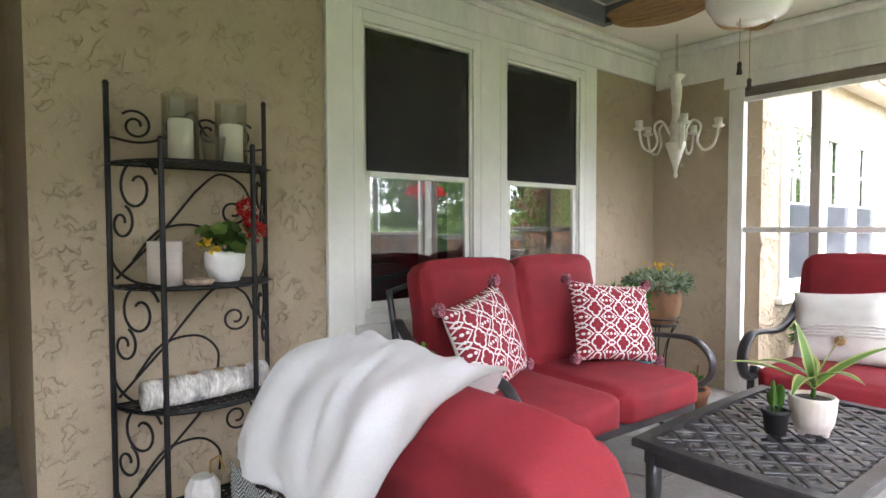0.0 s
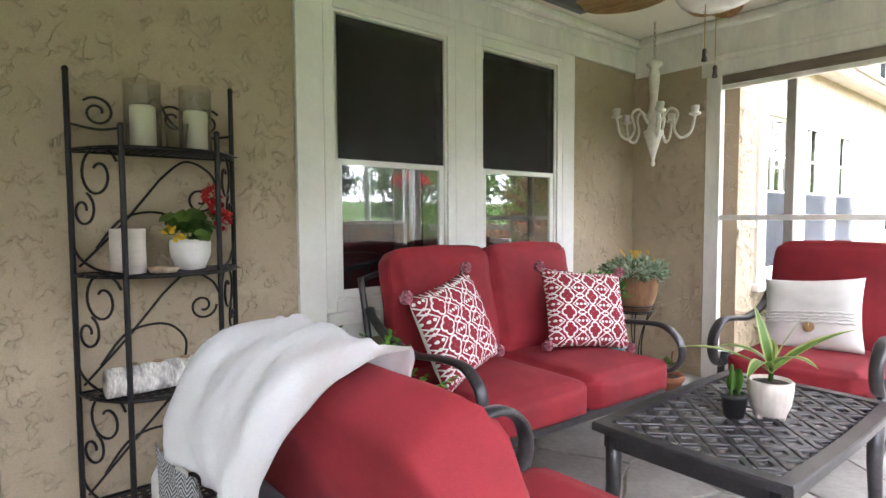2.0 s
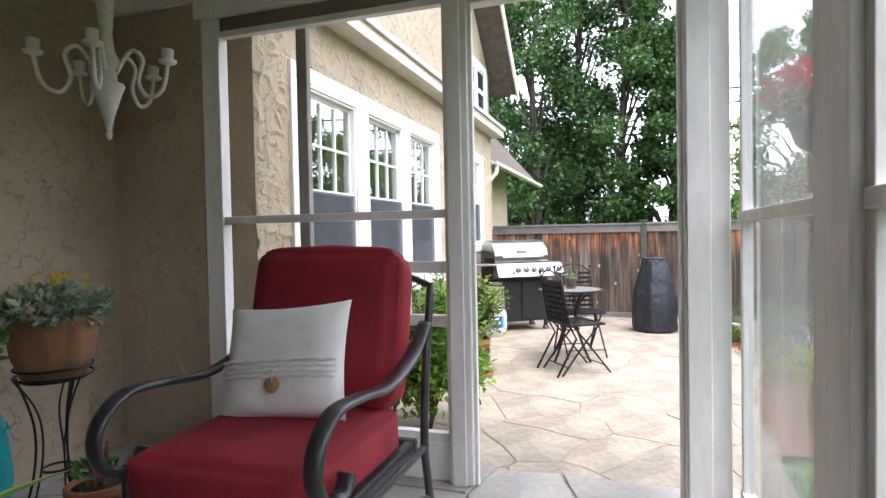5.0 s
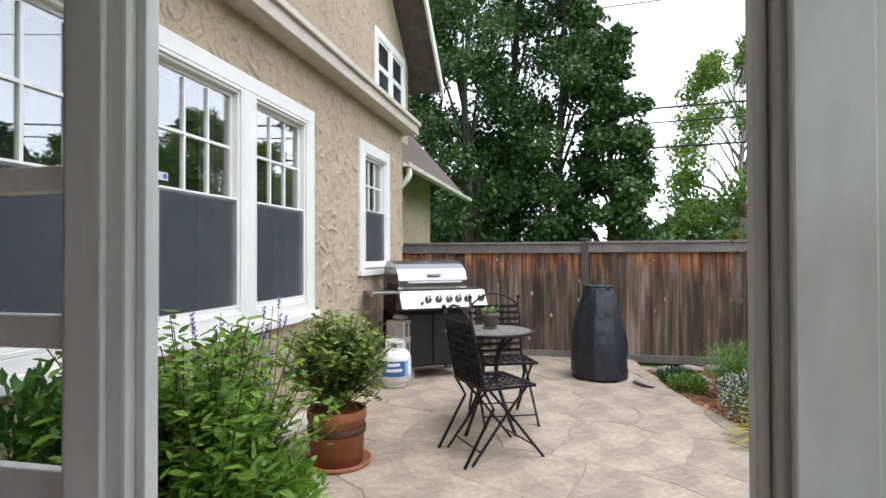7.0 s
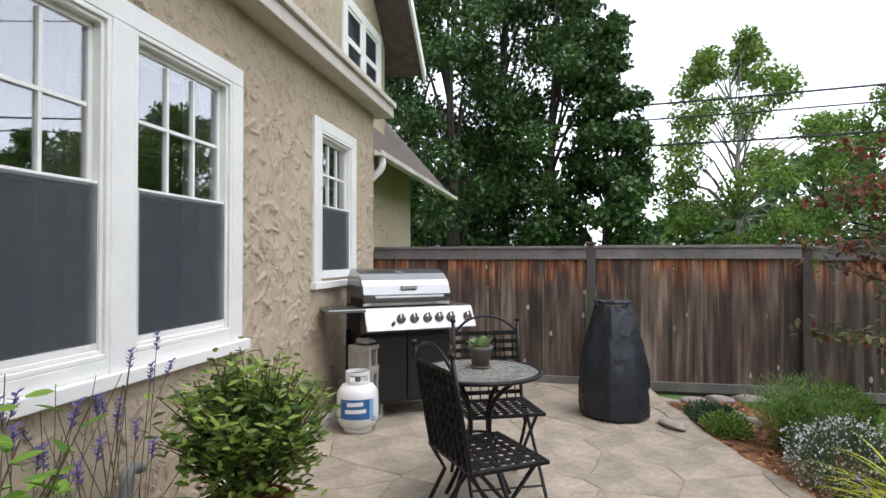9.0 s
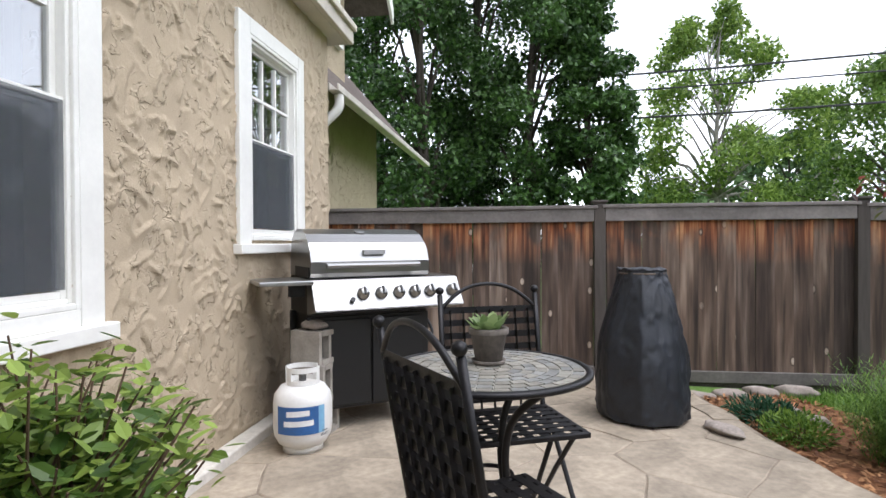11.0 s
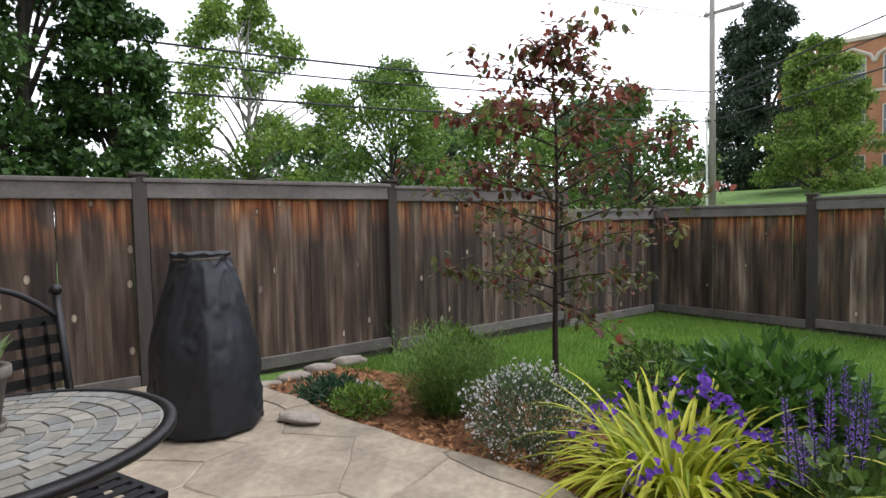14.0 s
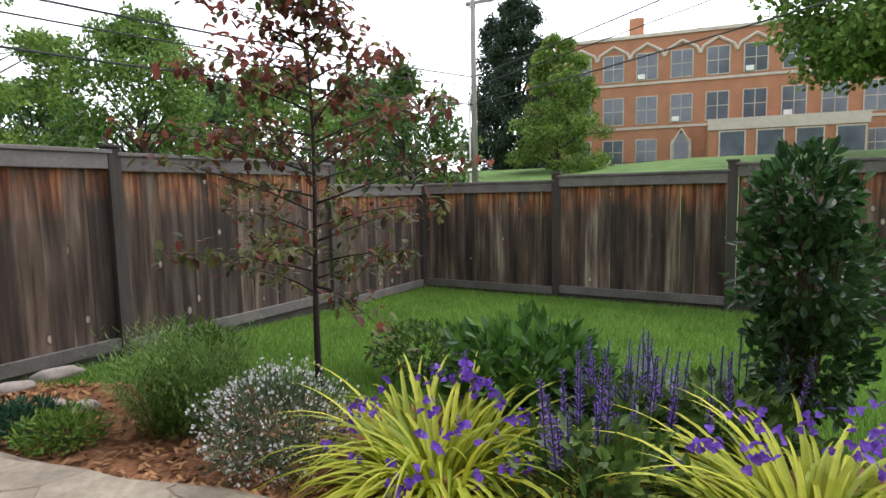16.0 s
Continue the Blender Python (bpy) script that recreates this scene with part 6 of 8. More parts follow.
# smoker under a black cover
COVER = plain("black_vinyl_cover", (0.010, 0.0125, 0.018), 0.52, vary=0.45, scale=7, fine=60, bump=0.2)
bm = bmesh.new()
rows = []
prof = [(0.262, 0.02), (0.266, 0.10), (0.268, 0.25), (0.264, 0.38), (0.246, 0.49), (0.212, 0.61), (0.178, 0.74), (0.150, 0.84), (0.136, 0.895), (0.140, 0.91), (0.126, 0.918), (0.06, 0.905), (0.004, 0.90)]
n = 110
prof = [(a.x, a.z) for a in curve_pts([(r, 0, z) for r, z in prof], 7)]
for r, z in prof:
    row = []
    for k in range(n):
        a = 2 * math.pi * k / n
        c, s = math.cos(a), math.sin(a)
        q = max(0.0, 1 - z / 0.95)
        facet = math.cos(math.pi / 8) / math.cos((a + 0.2) % (math.pi / 4) - math.pi / 8)
        sq = 1.03 * (0.45 + 0.55 * facet)
        crease = abs(noise.noise(Vector((c * 2.4 + z, s * 2.4, z * 4.5))))
        f = 0.015 * noise.noise(Vector((c * 1.6, s * 1.6, z * 3.5))) - 0.016 * max(0.0, 0.16 - crease) * 4 * (0.4 + 0.6 * q) + 0.004 * noise.noise(Vector((c * 9, s * 9, z * 20)))
        f += 0.007 * max(0.0, 1 - abs(noise.noise(Vector((c * 3.1, s * 3.1 + 2 * z, z * 7 + 5)))) * 9)
        rr = r * sq + f * min(1, r * 7)
        row.append(bm.verts.new((rr * c, rr * s, z + 0.008 * noise.noise(Vector((c * 3, s * 3, 9))))))
    rows.append(row)
for p, q in zip(rows, rows[1:]):
    for k in range(n):
        bm.faces.new((p[k], p[(k + 1) % n], q[(k + 1) % n], q[k]))
t = thing("covered_smoker", pose(9.15, -0.31, PZ), "upright smoker under a creased black vinyl cover", "smoker")
part("cover", bm, COVER, t, "", True)
for k in range(3):
    a = 0.6 + 2.1 * k
    part("foot", lathe([(0.012, 0.0), (0.016, 0.0), (0.016, 0.06), (0.012, 0.06)], 10, m=pose(0.22 * math.cos(a), 0.22 * math.sin(a), 0)), GRILL_BLACK, t)
bm = bmesh.new()
sweep([(0.133 * math.cos(k * math.pi / 16), 0.133 * math.sin(k * math.pi / 16), 0.888) for k in range(32)], 0.006, 6, bm, closed=True)
part("cord", bm, plain("faded_cord", (0.12, 0.09, 0.07), 0.9), t)
# ---- garden plants ----
def bark(name, color):
    return plain(name, color, 0.9, vary=0.35, scale=9, fine=50, bump=0.6, dist=0.01, stretch=(1, 1, 0.3))


BARK = bark("grey_brown_bark", (0.06, 0.048, 0.038))
BARK_PALE = bark("pale_grey_bark", (0.28, 0.26, 0.23))
TWIG = plain("twig", (0.10, 0.06, 0.035), 0.9, vary=0.3)
SHRUB_BRIGHT = leaf_material("bright_shrub_leaf", (0.06, 0.15, 0.012), (0.26, 0.43, 0.055))
SHRUB_DARK = leaf_material("glossy_dark_leaf", (0.015, 0.045, 0.012), (0.07, 0.15, 0.045), 0.28)
SHRUB_MID = leaf_material("mid_green_leaf", (0.03, 0.075, 0.014), (0.14, 0.22, 0.05), 0.4)
LAVENDER_LEAF = leaf_material("lavender_leaf", (0.08, 0.085, 0.045), (0.20, 0.20, 0.12))
LAVENDER = leaf_material("lavender_flower", (0.13, 0.10, 0.26), (0.28, 0.23, 0.48))
PURPLE = leaf_material("violet_flower", (0.10, 0.035, 0.36), (0.24, 0.10, 0.62))
SALVIA = leaf_material("salvia_flower", (0.11, 0.03, 0.34), (0.28, 0.11, 0.60))
WHITE_PETAL = leaf_material("white_petal", (0.55, 0.53, 0.55), (0.8, 0.8, 0.8))
CHARTREUSE = leaf_material("chartreuse_blade", (0.20, 0.27, 0.015), (0.62, 0.62, 0.06))
ROSEMARY = leaf_material("needle_leaf", (0.05, 0.12, 0.02), (0.27, 0.42, 0.09))
GROUND_Z = -0.16


def stems(parent, base, tips, r, material=None, name="branch_cluster"):
    bm = bmesh.new()
    for p in tips:
        a, b = Vector(base), Vector(p)
        mid = (a + b) / 2 + Vector((rnd(-0.03, 0.03), rnd(-0.03, 0.03), 0.04))
        sweep([a, mid, b], [r, r * 0.8, r * 0.5], 5, bm)
    return part(name, bm, material or TWIG, parent)


def shrub(name, m, label, radii, count, size, material, seed, lift=0.0, width=0.5, up=0.4, hollow=0.4, cat="shrub", lumps=0):
    t = thing(name, m, label, cat)
    rng = random.Random(seed)
    tips = []
    for k in range(14):
        a, r = rng.uniform(0, 6.3), rng.uniform(0.2, 0.7)
        tips.append((radii[0] * r * math.cos(a), radii[1] * r * math.sin(a), lift + radii[2] * rng.uniform(0.7, 1.5)))
    stems(t, (0, 0, 0), tips, 0.006)
    if lumps:
        bm = bmesh.new()
        for k in range(lumps):
            a, r = rng.uniform(0, 6.3), rng.uniform(0.15, 0.85) ** 0.7
            c = Vector((radii[0] * r * math.cos(a), radii[1] * r * math.sin(a), lift + radii[2] * (0.5 + 1.25 * rng.random() * (1.2 - r))))
            for _ in range(count // lumps):
                d = Vector((rng.gauss(0, 1), rng.gauss(0, 1), rng.gauss(0, 1) + 0.4)).normalized()
                p = c + d * rng.uniform(0.02, 0.16) * (radii[0] / 0.4)
                s = size * rng.uniform(0.6, 1.2)
                o = (d + Vector((rng.gauss(0, 0.5), rng.gauss(0, 0.5), rng.gauss(0, 0.4) + up))).normalized()
                leaf(bm, p, p + o * s, s * width, (rng.gauss(0, 1), rng.gauss(0, 1), 1.2), 0.25, 3)
        part("foliage", bm, material, t)
    else:
        bushy(t, "foliage", (0, 0, lift + radii[2]), radii, count, size, material, "", up, seed, hollow, width)
    return t


# bright green shrub and lavender against the wing wall
def sprigs(parent, name, base, tips, per, size, material, seed, width=0.45, label=""):
    """Leafy shoots from base to each tip, with leaves in pairs that crowd towards the end."""
    rng = random.Random(seed)
    bm, wood = bmesh.new(), bmesh.new()
    for p in tips:
        a, b = Vector(base), Vector(p)
        mid = a.lerp(b, 0.5) + Vector((rng.gauss(0, 0.03), rng.gauss(0, 0.03), 0.05))
        sweep([a, mid, b], [0.005, 0.0035, 0.002], 5, wood)
        for q in range(per):
            s = 0.35 + 0.65 * (q + 1) / per
            c = a.lerp(mid, s * 2) if s < 0.5 else mid.lerp(b, s * 2 - 1)
            h = q * 2.4 + rng.random()
            o = Vector((math.cos(h), math.sin(h), rng.uniform(-0.1, 0.7))).normalized()
            ln = size * rng.uniform(0.6, 1.2)
            c = c + Vector((rng.gauss(0, 1), rng.gauss(0, 1), rng.gauss(0, 1))) * size * 0.45
            leaf(bm, c, c + o * ln, ln * width, (rng.gauss(0, 0.5), rng.gauss(0, 0.5), 1.2), 0.25, 3)
    part("branchwork", wood, TWIG, parent)
    part(name, bm, material, parent, label)


t = shrub("shrub", pose(4.97, 1.20, -0.12), "bright green leafy shrub by the house wall", (0.38, 0.34, 0.42), 4200, 0.048, SHRUB_BRIGHT, 5, 0.08, 0.5, 0.1, 0.3, lumps=60)
rng = random.Random(15)
sprigs(t, "leafy_growth", (0, 0, 0.12), [(rng.gauss(0, 0.25), rng.gauss(0, 0.20), rng.uniform(0.58, 1.02)) for _ in range(90)], 46, 0.052, SHRUB_BRIGHT, 16)
t = thing("lavender", pose(5.90, 1.62, -0.10), "lavender with grey stems and violet spikes", "lavender")
for k in range(58):
    a, lean, ln = rnd(0, 6.3), rnd(0.05, 0.72), rnd(0.62, 0.95)
    b = Vector((rnd(-0.40, 0.32), rnd(-0.1, 0.1), 0.05))
    bm, fl = bmesh.new(), bmesh.new()
    tip = b + Vector((math.cos(a) * math.sin(lean), math.sin(a) * math.sin(lean) * 0.6, math.cos(lean))) * ln
    sweep([b, (b + tip) / 2 + Vector((0, 0, 0.03)), tip], 0.0018, 4, bm)
    stalk = part("stalk", bm, LAVENDER_LEAF, t)
    if k < 30:
        d = (tip - b).normalized()
        for q in range(14):
            p = tip - d * 0.055 + d * (q / 14) * 0.07
            h = q * 2.4
            leaf(fl, p, p + Vector((math.cos(h), math.sin(h), 0.6)) * 0.020, 0.016, None, 0.2, 2)
        part("blossom", fl, LAVENDER, stalk, "violet flower spike")
bushy(t, "foliage", (0, 0, 0.22), (0.34, 0.20, 0.20), 900, 0.05, LAVENDER_LEAF, "", 0.8, 17, 0.3, 0.16)

# potted shrub on the patio edge
t = thing("potted_shrub", pose(6.43, 1.33, PZ), "glossy leafy shrub in a large terracotta pot", "potted plant")
part("saucer", lathe([(0.15, 0), (0.195, 0.0), (0.205, 0.03), (0.195, 0.03), (0.185, 0.012), (0.002, 0.012)], 36), TERRACOTTA, t, "terracotta saucer", True)
o = pot(t, 0.170, 0.150, 0.31, plain("banded_terracotta", (0.34, 0.125, 0.05), 0.75, vary=0.25, scale=5, fine=60, bump=0.2), "large terracotta pot with a dark band", 0.012, 40)
o.location.z = 0.013
part("dark_band", lathe([(0.166, 0.185), (0.1695, 0.187), (0.1715, 0.225), (0.168, 0.227)], 40, close=False), plain("umber_band", (0.085, 0.035, 0.018), 0.8, vary=0.6, scale=30), t, "dark umber band", True)
rng = random.Random(6)
stems(t, (0, 0, 0.29), [(rng.uniform(-0.18, 0.18), rng.uniform(-0.18, 0.18), rng.uniform(0.5, 0.72)) for _ in range(16)], 0.007)
tips = []
for k in range(95):
    a, r, h = k * 2.4, 0.36 * math.sqrt((k + 0.5) / 95), rng.uniform(-0.05, 0.06)
    tips.append((r * math.cos(a) * rng.uniform(0.8, 1.2), r * math.sin(a) * rng.uniform(0.8, 1.2), 0.89 - 1.9 * r * r + h - 0.12 * rng.random() ** 3))
for k in range(30):
    a = rng.uniform(0, 6.3)
    tips.append((0.27 * math.cos(a) * rng.uniform(0.7, 1.2), 0.27 * math.sin(a) * rng.uniform(0.7, 1.2), rng.uniform(0.40, 0.62)))
sprigs(t, "leafy_canopy", (0, 0, 0.30), tips, 26, 0.048, leaf_material("bronze_green_leaf", (0.05, 0.105, 0.016), (0.32, 0.42, 0.085), 0.4), 29, 0.52, "glossy green foliage with pale tips")
bushy(t, "foliage", (0, 0, 0.60), (0.19, 0.19, 0.17), 900, 0.046, SHRUB_MID, "glossy green foliage with pale tips", 0.25, 23, 0.35, 0.5, 3)
# coiled hose reel between the shrubs
t = thing("hose_reel", pose(6.12, 1.70, -0.1), "blue-grey garden hose coiled on a stand", "hose reel")
bm = bmesh.new()
for k in range(5):
    sweep([((0.13 + 0.004 * (k % 2)) * math.cos(a), -0.06 + 0.022 * k, 0.28 + 0.13 * math.sin(a)) for a in [q * math.pi / 14 for q in range(28)]], 0.010, 8, bm, closed=True)
part("hose", bm, plain("blue_grey_hose", (0.05, 0.08, 0.13), 0.5), t, smooth=True)
part("stand", sweep(curve_pts([(0.10, 0, 0.0), (0.10, 0, 0.4), (0.12, 0, 0.48), (0.18, 0, 0.47)], 6), 0.022, 8), plain("grey_stand", (0.25, 0.25, 0.24), 0.6), t, smooth=True)

# beds along the patio edge
shrub("conifer_groundcover", pose(9.27, -1.07, -0.18), "low blue-green creeping conifer", (0.25, 0.20, 0.08), 1300, 0.05, leaf_material("blue_green_needle", (0.012, 0.05, 0.025), (0.05, 0.13, 0.06)), 61, 0.0, 0.25, 0.4, 0.2)
shrub("yellow_shrublet", pose(8.91, -1.09, -0.18), "low yellow-green shrublet in the mulch", (0.19, 0.18, 0.10), 1100, 0.035, LIME_LEAF, 62, 0.0, 0.4, 0.5, 0.3)
t = thing("rosemary", pose(8.60, -1.47, -0.18) @ Matrix.Diagonal((1.15, 1.15, 0.95, 1)), "upright feathery green needle-leaved bush", "shrub")
for cluster in range(9):
    bm = bmesh.new()
    turn = cluster * 0.7
    for k in range(52):
        a, lean, ln = turn + rnd(-0.6, 0.6), rnd(0.0, 0.66), rnd(0.34, 0.62)
        b = Vector((rnd(-0.08, 0.12) * math.cos(turn) - rnd(-0.08, 0.08) * math.sin(turn), rnd(-0.08, 0.12) * math.sin(turn) + rnd(-0.08, 0.08) * math.cos(turn), 0.0))
        d = Vector((math.cos(a) * math.sin(lean), math.sin(a) * math.sin(lean), math.cos(lean)))
        for q in range(22):
            p = b + d * ln * (0.12 + 0.88 * q / 22)
            h = q * 2.4 + k
            leaf(bm, p, p + (Vector((math.cos(h), math.sin(h), 0)) * 0.7 + d * 0.8) * 0.042, 0.016, None, 0.1, 1)
    part("leafy_branch", bm, ROSEMARY, t)
shrub("lime_shrub", pose(9.05, -1.90, -0.2), "lime-green rounded shrub behind the needle bush", (0.24, 0.24, 0.20), 1100, 0.05, LIME_LEAF, 64, 0.02, 0.5, 0.5, 0.4)
t = thing("flowering_thyme", pose(7.90, -1.42, -0.17), "grey-green bush covered in tiny white flowers", "shrub")
bushy(t, "foliage", (0, 0, 0.20), (0.28, 0.28, 0.20), 3000, 0.04, leaf_material("grey_thyme", (0.04, 0.07, 0.03), (0.15, 0.20, 0.11)), "", 0.8, 71, 0.25, 0.22)
bushy(t, "blossom", (0, 0, 0.23), (0.30, 0.30, 0.22), 1500, 0.014, WHITE_PETAL, "tiny white flowers", 0.8, 72, 0.75, 0.9, 2)


def spiderwort(m, label, count, length, seed):
    t = thing("spiderwort", m, label, "perennial")
    random.seed(seed)
    bm, fl = bmesh.new(), bmesh.new()
    for k in range(count):
        r, a = 0.22 * rnd(0, 1) ** 0.6, rnd(0, 6.3)
        b = (r * math.cos(a), r * math.sin(a), 0.0)
        blade(bm, b, a + rnd(-0.6, 0.6), length * rnd(0.65, 1.1), rnd(0.016, 0.028), rnd(0.10, 0.85), rnd(1.3, 2.6), 9)
    part("foliage", bm, CHARTREUSE, t, "arching chartreuse leaves")
    for k in range(58):
        a, r = rnd(0, 6.3), 0.40 * rnd(0.1, 1) ** 0.5
        z = 0.50 - 0.70 * r * r / 0.36 + rnd(-0.05, 0.05)
        c = Vector((r * math.cos(a), r * math.sin(a), z))
        for q in range(int(rnd(2, 5))):
            c2 = c + Vector((rnd(-0.03, 0.03), rnd(-0.03, 0.03), rnd(-0.02, 0.02)))
            face = Vector((rnd(-1, 1), rnd(-1, 1), 0.5)).normalized()
            side = face.orthogonal().normalized()
            up = face.cross(side)
            for w in range(3):
                h = w * 2.094 + q
                leaf(fl, c2, c2 + (side * math.cos(h) + up * math.sin(h)) * 0.017, 0.018, face, 0.2, 3)
    part("blossom", fl, PURPLE, t, "violet three-petalled flowers")
    random.seed(0)
    return t


spiderwort(pose(7.28, -1.62, -0.18), "chartreuse spiderwort clump with violet flowers", 330, 0.62, 101)
spiderwort(pose(6.10, -1.78, -0.18), "chartreuse spiderwort clump with violet flowers", 330, 0.62, 102)
spiderwort(pose(5.45, -1.62, -0.18), "chartreuse spiderwort clump with violet flowers", 260, 0.58, 103)


def salvia(m, count, seed):
    t = thing("salvia", m, "salvia with upright purple flower spikes", "perennial", "purple salvias")
    random.seed(seed)
    for k in range(count):
        a, r = rnd(0, 6.3), 0.24 * rnd(0, 1) ** 0.5
        b = Vector((r * math.cos(a), r * math.sin(a), 0.0))
        tip = b * 1.3 + Vector((rnd(-0.03, 0.03), rnd(-0.03, 0.03), rnd(0.36, 0.54)))
        bm, fl = bmesh.new(), bmesh.new()
        sweep([b, tip], 0.0026, 4, bm)
        for q in range(44):
            s = q / 44
            p = tip.lerp(b, 0.42 * (1 - s))
            h = q * 2.4
            leaf(fl, p, p + Vector((math.cos(h), math.sin(h), 0.5)) * (0.028 - 0.013 * s), 0.024, None, 0.2, 1)
        stalk = part("stalk", bm, GREEN_LEAF, t)
        part("blossom", fl, SALVIA, stalk, "purple flower spike")
    bushy(t, "foliage", (0, 0, 0.16), (0.30, 0.30, 0.17), 700, 0.07, SHRUB_MID, "", 0.3, seed, 0.3, 0.5)
    random.seed(0)


salvia(pose(6.75, -2.25, -0.2), 30, 201)
salvia(pose(6.72, -1.72, -0.19), 16, 202)
salvia(pose(6.40, -2.40, -0.2), 14, 203)
shrub("peony", pose(7.22, -2.35, -0.2), "dark green leafy peony bush", (0.42, 0.36, 0.24), 1500, 0.10, leaf_material("peony_leaf", (0.028, 0.08, 0.014), (0.12, 0.25, 0.045), 0.4), 81, 0.02, 0.45, 0.2, 0.35)
shrub("boxwood", pose(8.05, -2.75, -0.2), "yellow-green clipped low shrub", (0.36, 0.3, 0.16), 1300, 0.045, SHRUB_MID, 82, 0.02, 0.5, 0.4, 0.4)
t = thing("holly", pose(6.11, -2.80, -0.2) @ Matrix.Diagonal((0.86, 0.86, 1, 1)), "dark glossy column-shaped holly shrub", "shrub")
stems(t, (0, 0, 0), [(rnd(-0.2, 0.2), rnd(-0.2, 0.2), rnd(0.5, 1.25)) for _ in range(18)], 0.010)
for k, (z, r, h, c) in enumerate(((0.40, 0.28, 0.28, 1100), (0.74, 0.33, 0.30, 1600), (1.06, 0.25, 0.24, 1000))):
    bushy(t, "foliage", (0.03 * k - 0.03, 0.02, z), (r, r, h), c, 0.062, SHRUB_DARK, "", 0.3, 90 + k, 0.40, 0.5, 3)
shrub("dark_shrub", pose(5.35, -2.75, -0.2), "dark broad-leaved garden shrub", (0.30, 0.3, 0.22), 700, 0.07, SHRUB_DARK, 95, 0.02, 0.5, 0.2, 0.4)

# mulch chips over the bed
MULCH = plain("bark_mulch", (0.26, 0.115, 0.05), 0.95, vary=0.45, scale=14, fine=60, bump=0.6)
bm = bmesh.new()
edge_line = [(9.72, -0.80), (9.2, -0.87), (8.8, -0.92), (8.3, -1.02), (7.9, -1.16), (7.55, -1.22), (7.1, -1.13), (6.7, -0.98), (6.2, -0.86), (5.2, -0.8)]
far_line = [(10.1, -1.45), (9.6, -1.8), (9.2, -2.0), (8.8, -2.1), (8.2, -2.15), (7.6, -2.35), (7.0, -2.5), (6.4, -2.6), (5.8, -2.6), (5.2, -2.5)]
prev = None
for (x0, y0), (x1, y1) in zip(edge_line, far_line):
    row = [bm.verts.new((x0 + (x1 - x0) * s / 8, y0 + (y1 - y0) * s / 8, -0.14 - 0.045 * s / 8 + 0.012 * noise.noise(Vector((x0 * 3, s * 1.7, 0))))) for s in range(9)]
    if prev:
        for s in range(8):
            bm.faces.new((prev[s], row[s], row[s + 1], prev[s + 1]))
    prev = row
bmesh.ops.recalc_face_normals(bm, faces=bm.faces[:])
setting("planting_bed", bm, MULCH, "bed of reddish bark mulch")
CHIP = leaf_material("bark_chip", (0.10, 0.04, 0.02), (0.46, 0.24, 0.11), 0.9, 0.0, 8)
bm = bmesh.new()
rng = random.Random(77)
for k in range(5200):
    i = rng.uniform(0, len(edge_line) - 1.001)
    j, f = int(i), i % 1
    s = rng.random()
    x = (edge_line[j][0] * (1 - f) + edge_line[j + 1][0] * f) * (1 - s) + (far_line[j][0] * (1 - f) + far_line[j + 1][0] * f) * s
    y = (edge_line[j][1] * (1 - f) + edge_line[j + 1][1] * f) * (1 - s) + (far_line[j][1] * (1 - f) + far_line[j + 1][1] * f) * s
    z = -0.125 - 0.045 * s + rng.uniform(0, 0.012)
    a, ln, w = rng.uniform(0, 6.3), rng.uniform(0.015, 0.05), rng.uniform(0.004, 0.010)
    c, q, tl = math.cos(a) * ln / 2, math.sin(a) * ln / 2, rng.uniform(-0.01, 0.01)
    bm.faces.new([bm.verts.new(p) for p in ((x - c - w * math.sin(a), y - q + w * math.cos(a), z - tl), (x - c + w * math.sin(a), y - q - w * math.cos(a), z - tl), (x + c + w * math.sin(a), y + q - w * math.cos(a), z + tl), (x + c - w * math.sin(a), y + q + w * math.cos(a), z + tl))])
tagged(part("mulch_chips", bm, CHIP), "scattered reddish bark chips", "mulch", "", "stuff")

# lawn blades
GRASS = leaf_material("grass_blade", (0.10, 0.21, 0.03), (0.31, 0.49, 0.10), 0.6, 0.35, 1.5)


def lawn(x0, x1, y0, y1, count, seed, hmin, hmax):
    rng = np.random.default_rng(seed)
    xs, ys = rng.uniform(x0, x1, count), rng.uniform(y0, y1, count)
    edge = np.interp(xs, [p[0] for p in far_line[::-1]], [p[1] for p in far_line[::-1]], left=0.0)
    keep = ys < edge + 0.04 + 0.05 * np.sin(xs * 9.0)
    xs, ys = xs[keep], ys[keep]
    count = len(xs)
    a, h = rng.uniform(0, 6.283, count), rng.uniform(hmin, hmax, count)
    lx, ly = rng.normal(0, 0.35, count) * h, rng.normal(0, 0.35, count) * h
    zs = np.array([ground_z(x, y) for x, y in zip(xs, ys)])
    w = 0.0045
    co = np.empty((count, 3, 3))
    co[:, 0] = np.stack([xs - w * np.cos(a), ys - w * np.sin(a), zs - 0.005], 1)
    co[:, 1] = np.stack([xs + w * np.cos(a), ys + w * np.sin(a), zs - 0.005], 1)
    co[:, 2] = np.stack([xs + lx, ys + ly, zs + h], 1)
    me = bpy.data.meshes.new("grass")
    me.from_pydata(co.reshape(-1, 3).tolist(), [], np.arange(count * 3).reshape(-1, 3).tolist())
    me.materials.append(GRASS)
    tagged(new("grass", me), "mown green lawn grass", "grass", "", "stuff")


lawn(5.0, 10.2, -6.1, -1.4, 150000, 1, 0.03, 0.065)
lawn(-4.0, 5.0, -6.1, -0.65, 210000, 2, 0.03, 0.065)


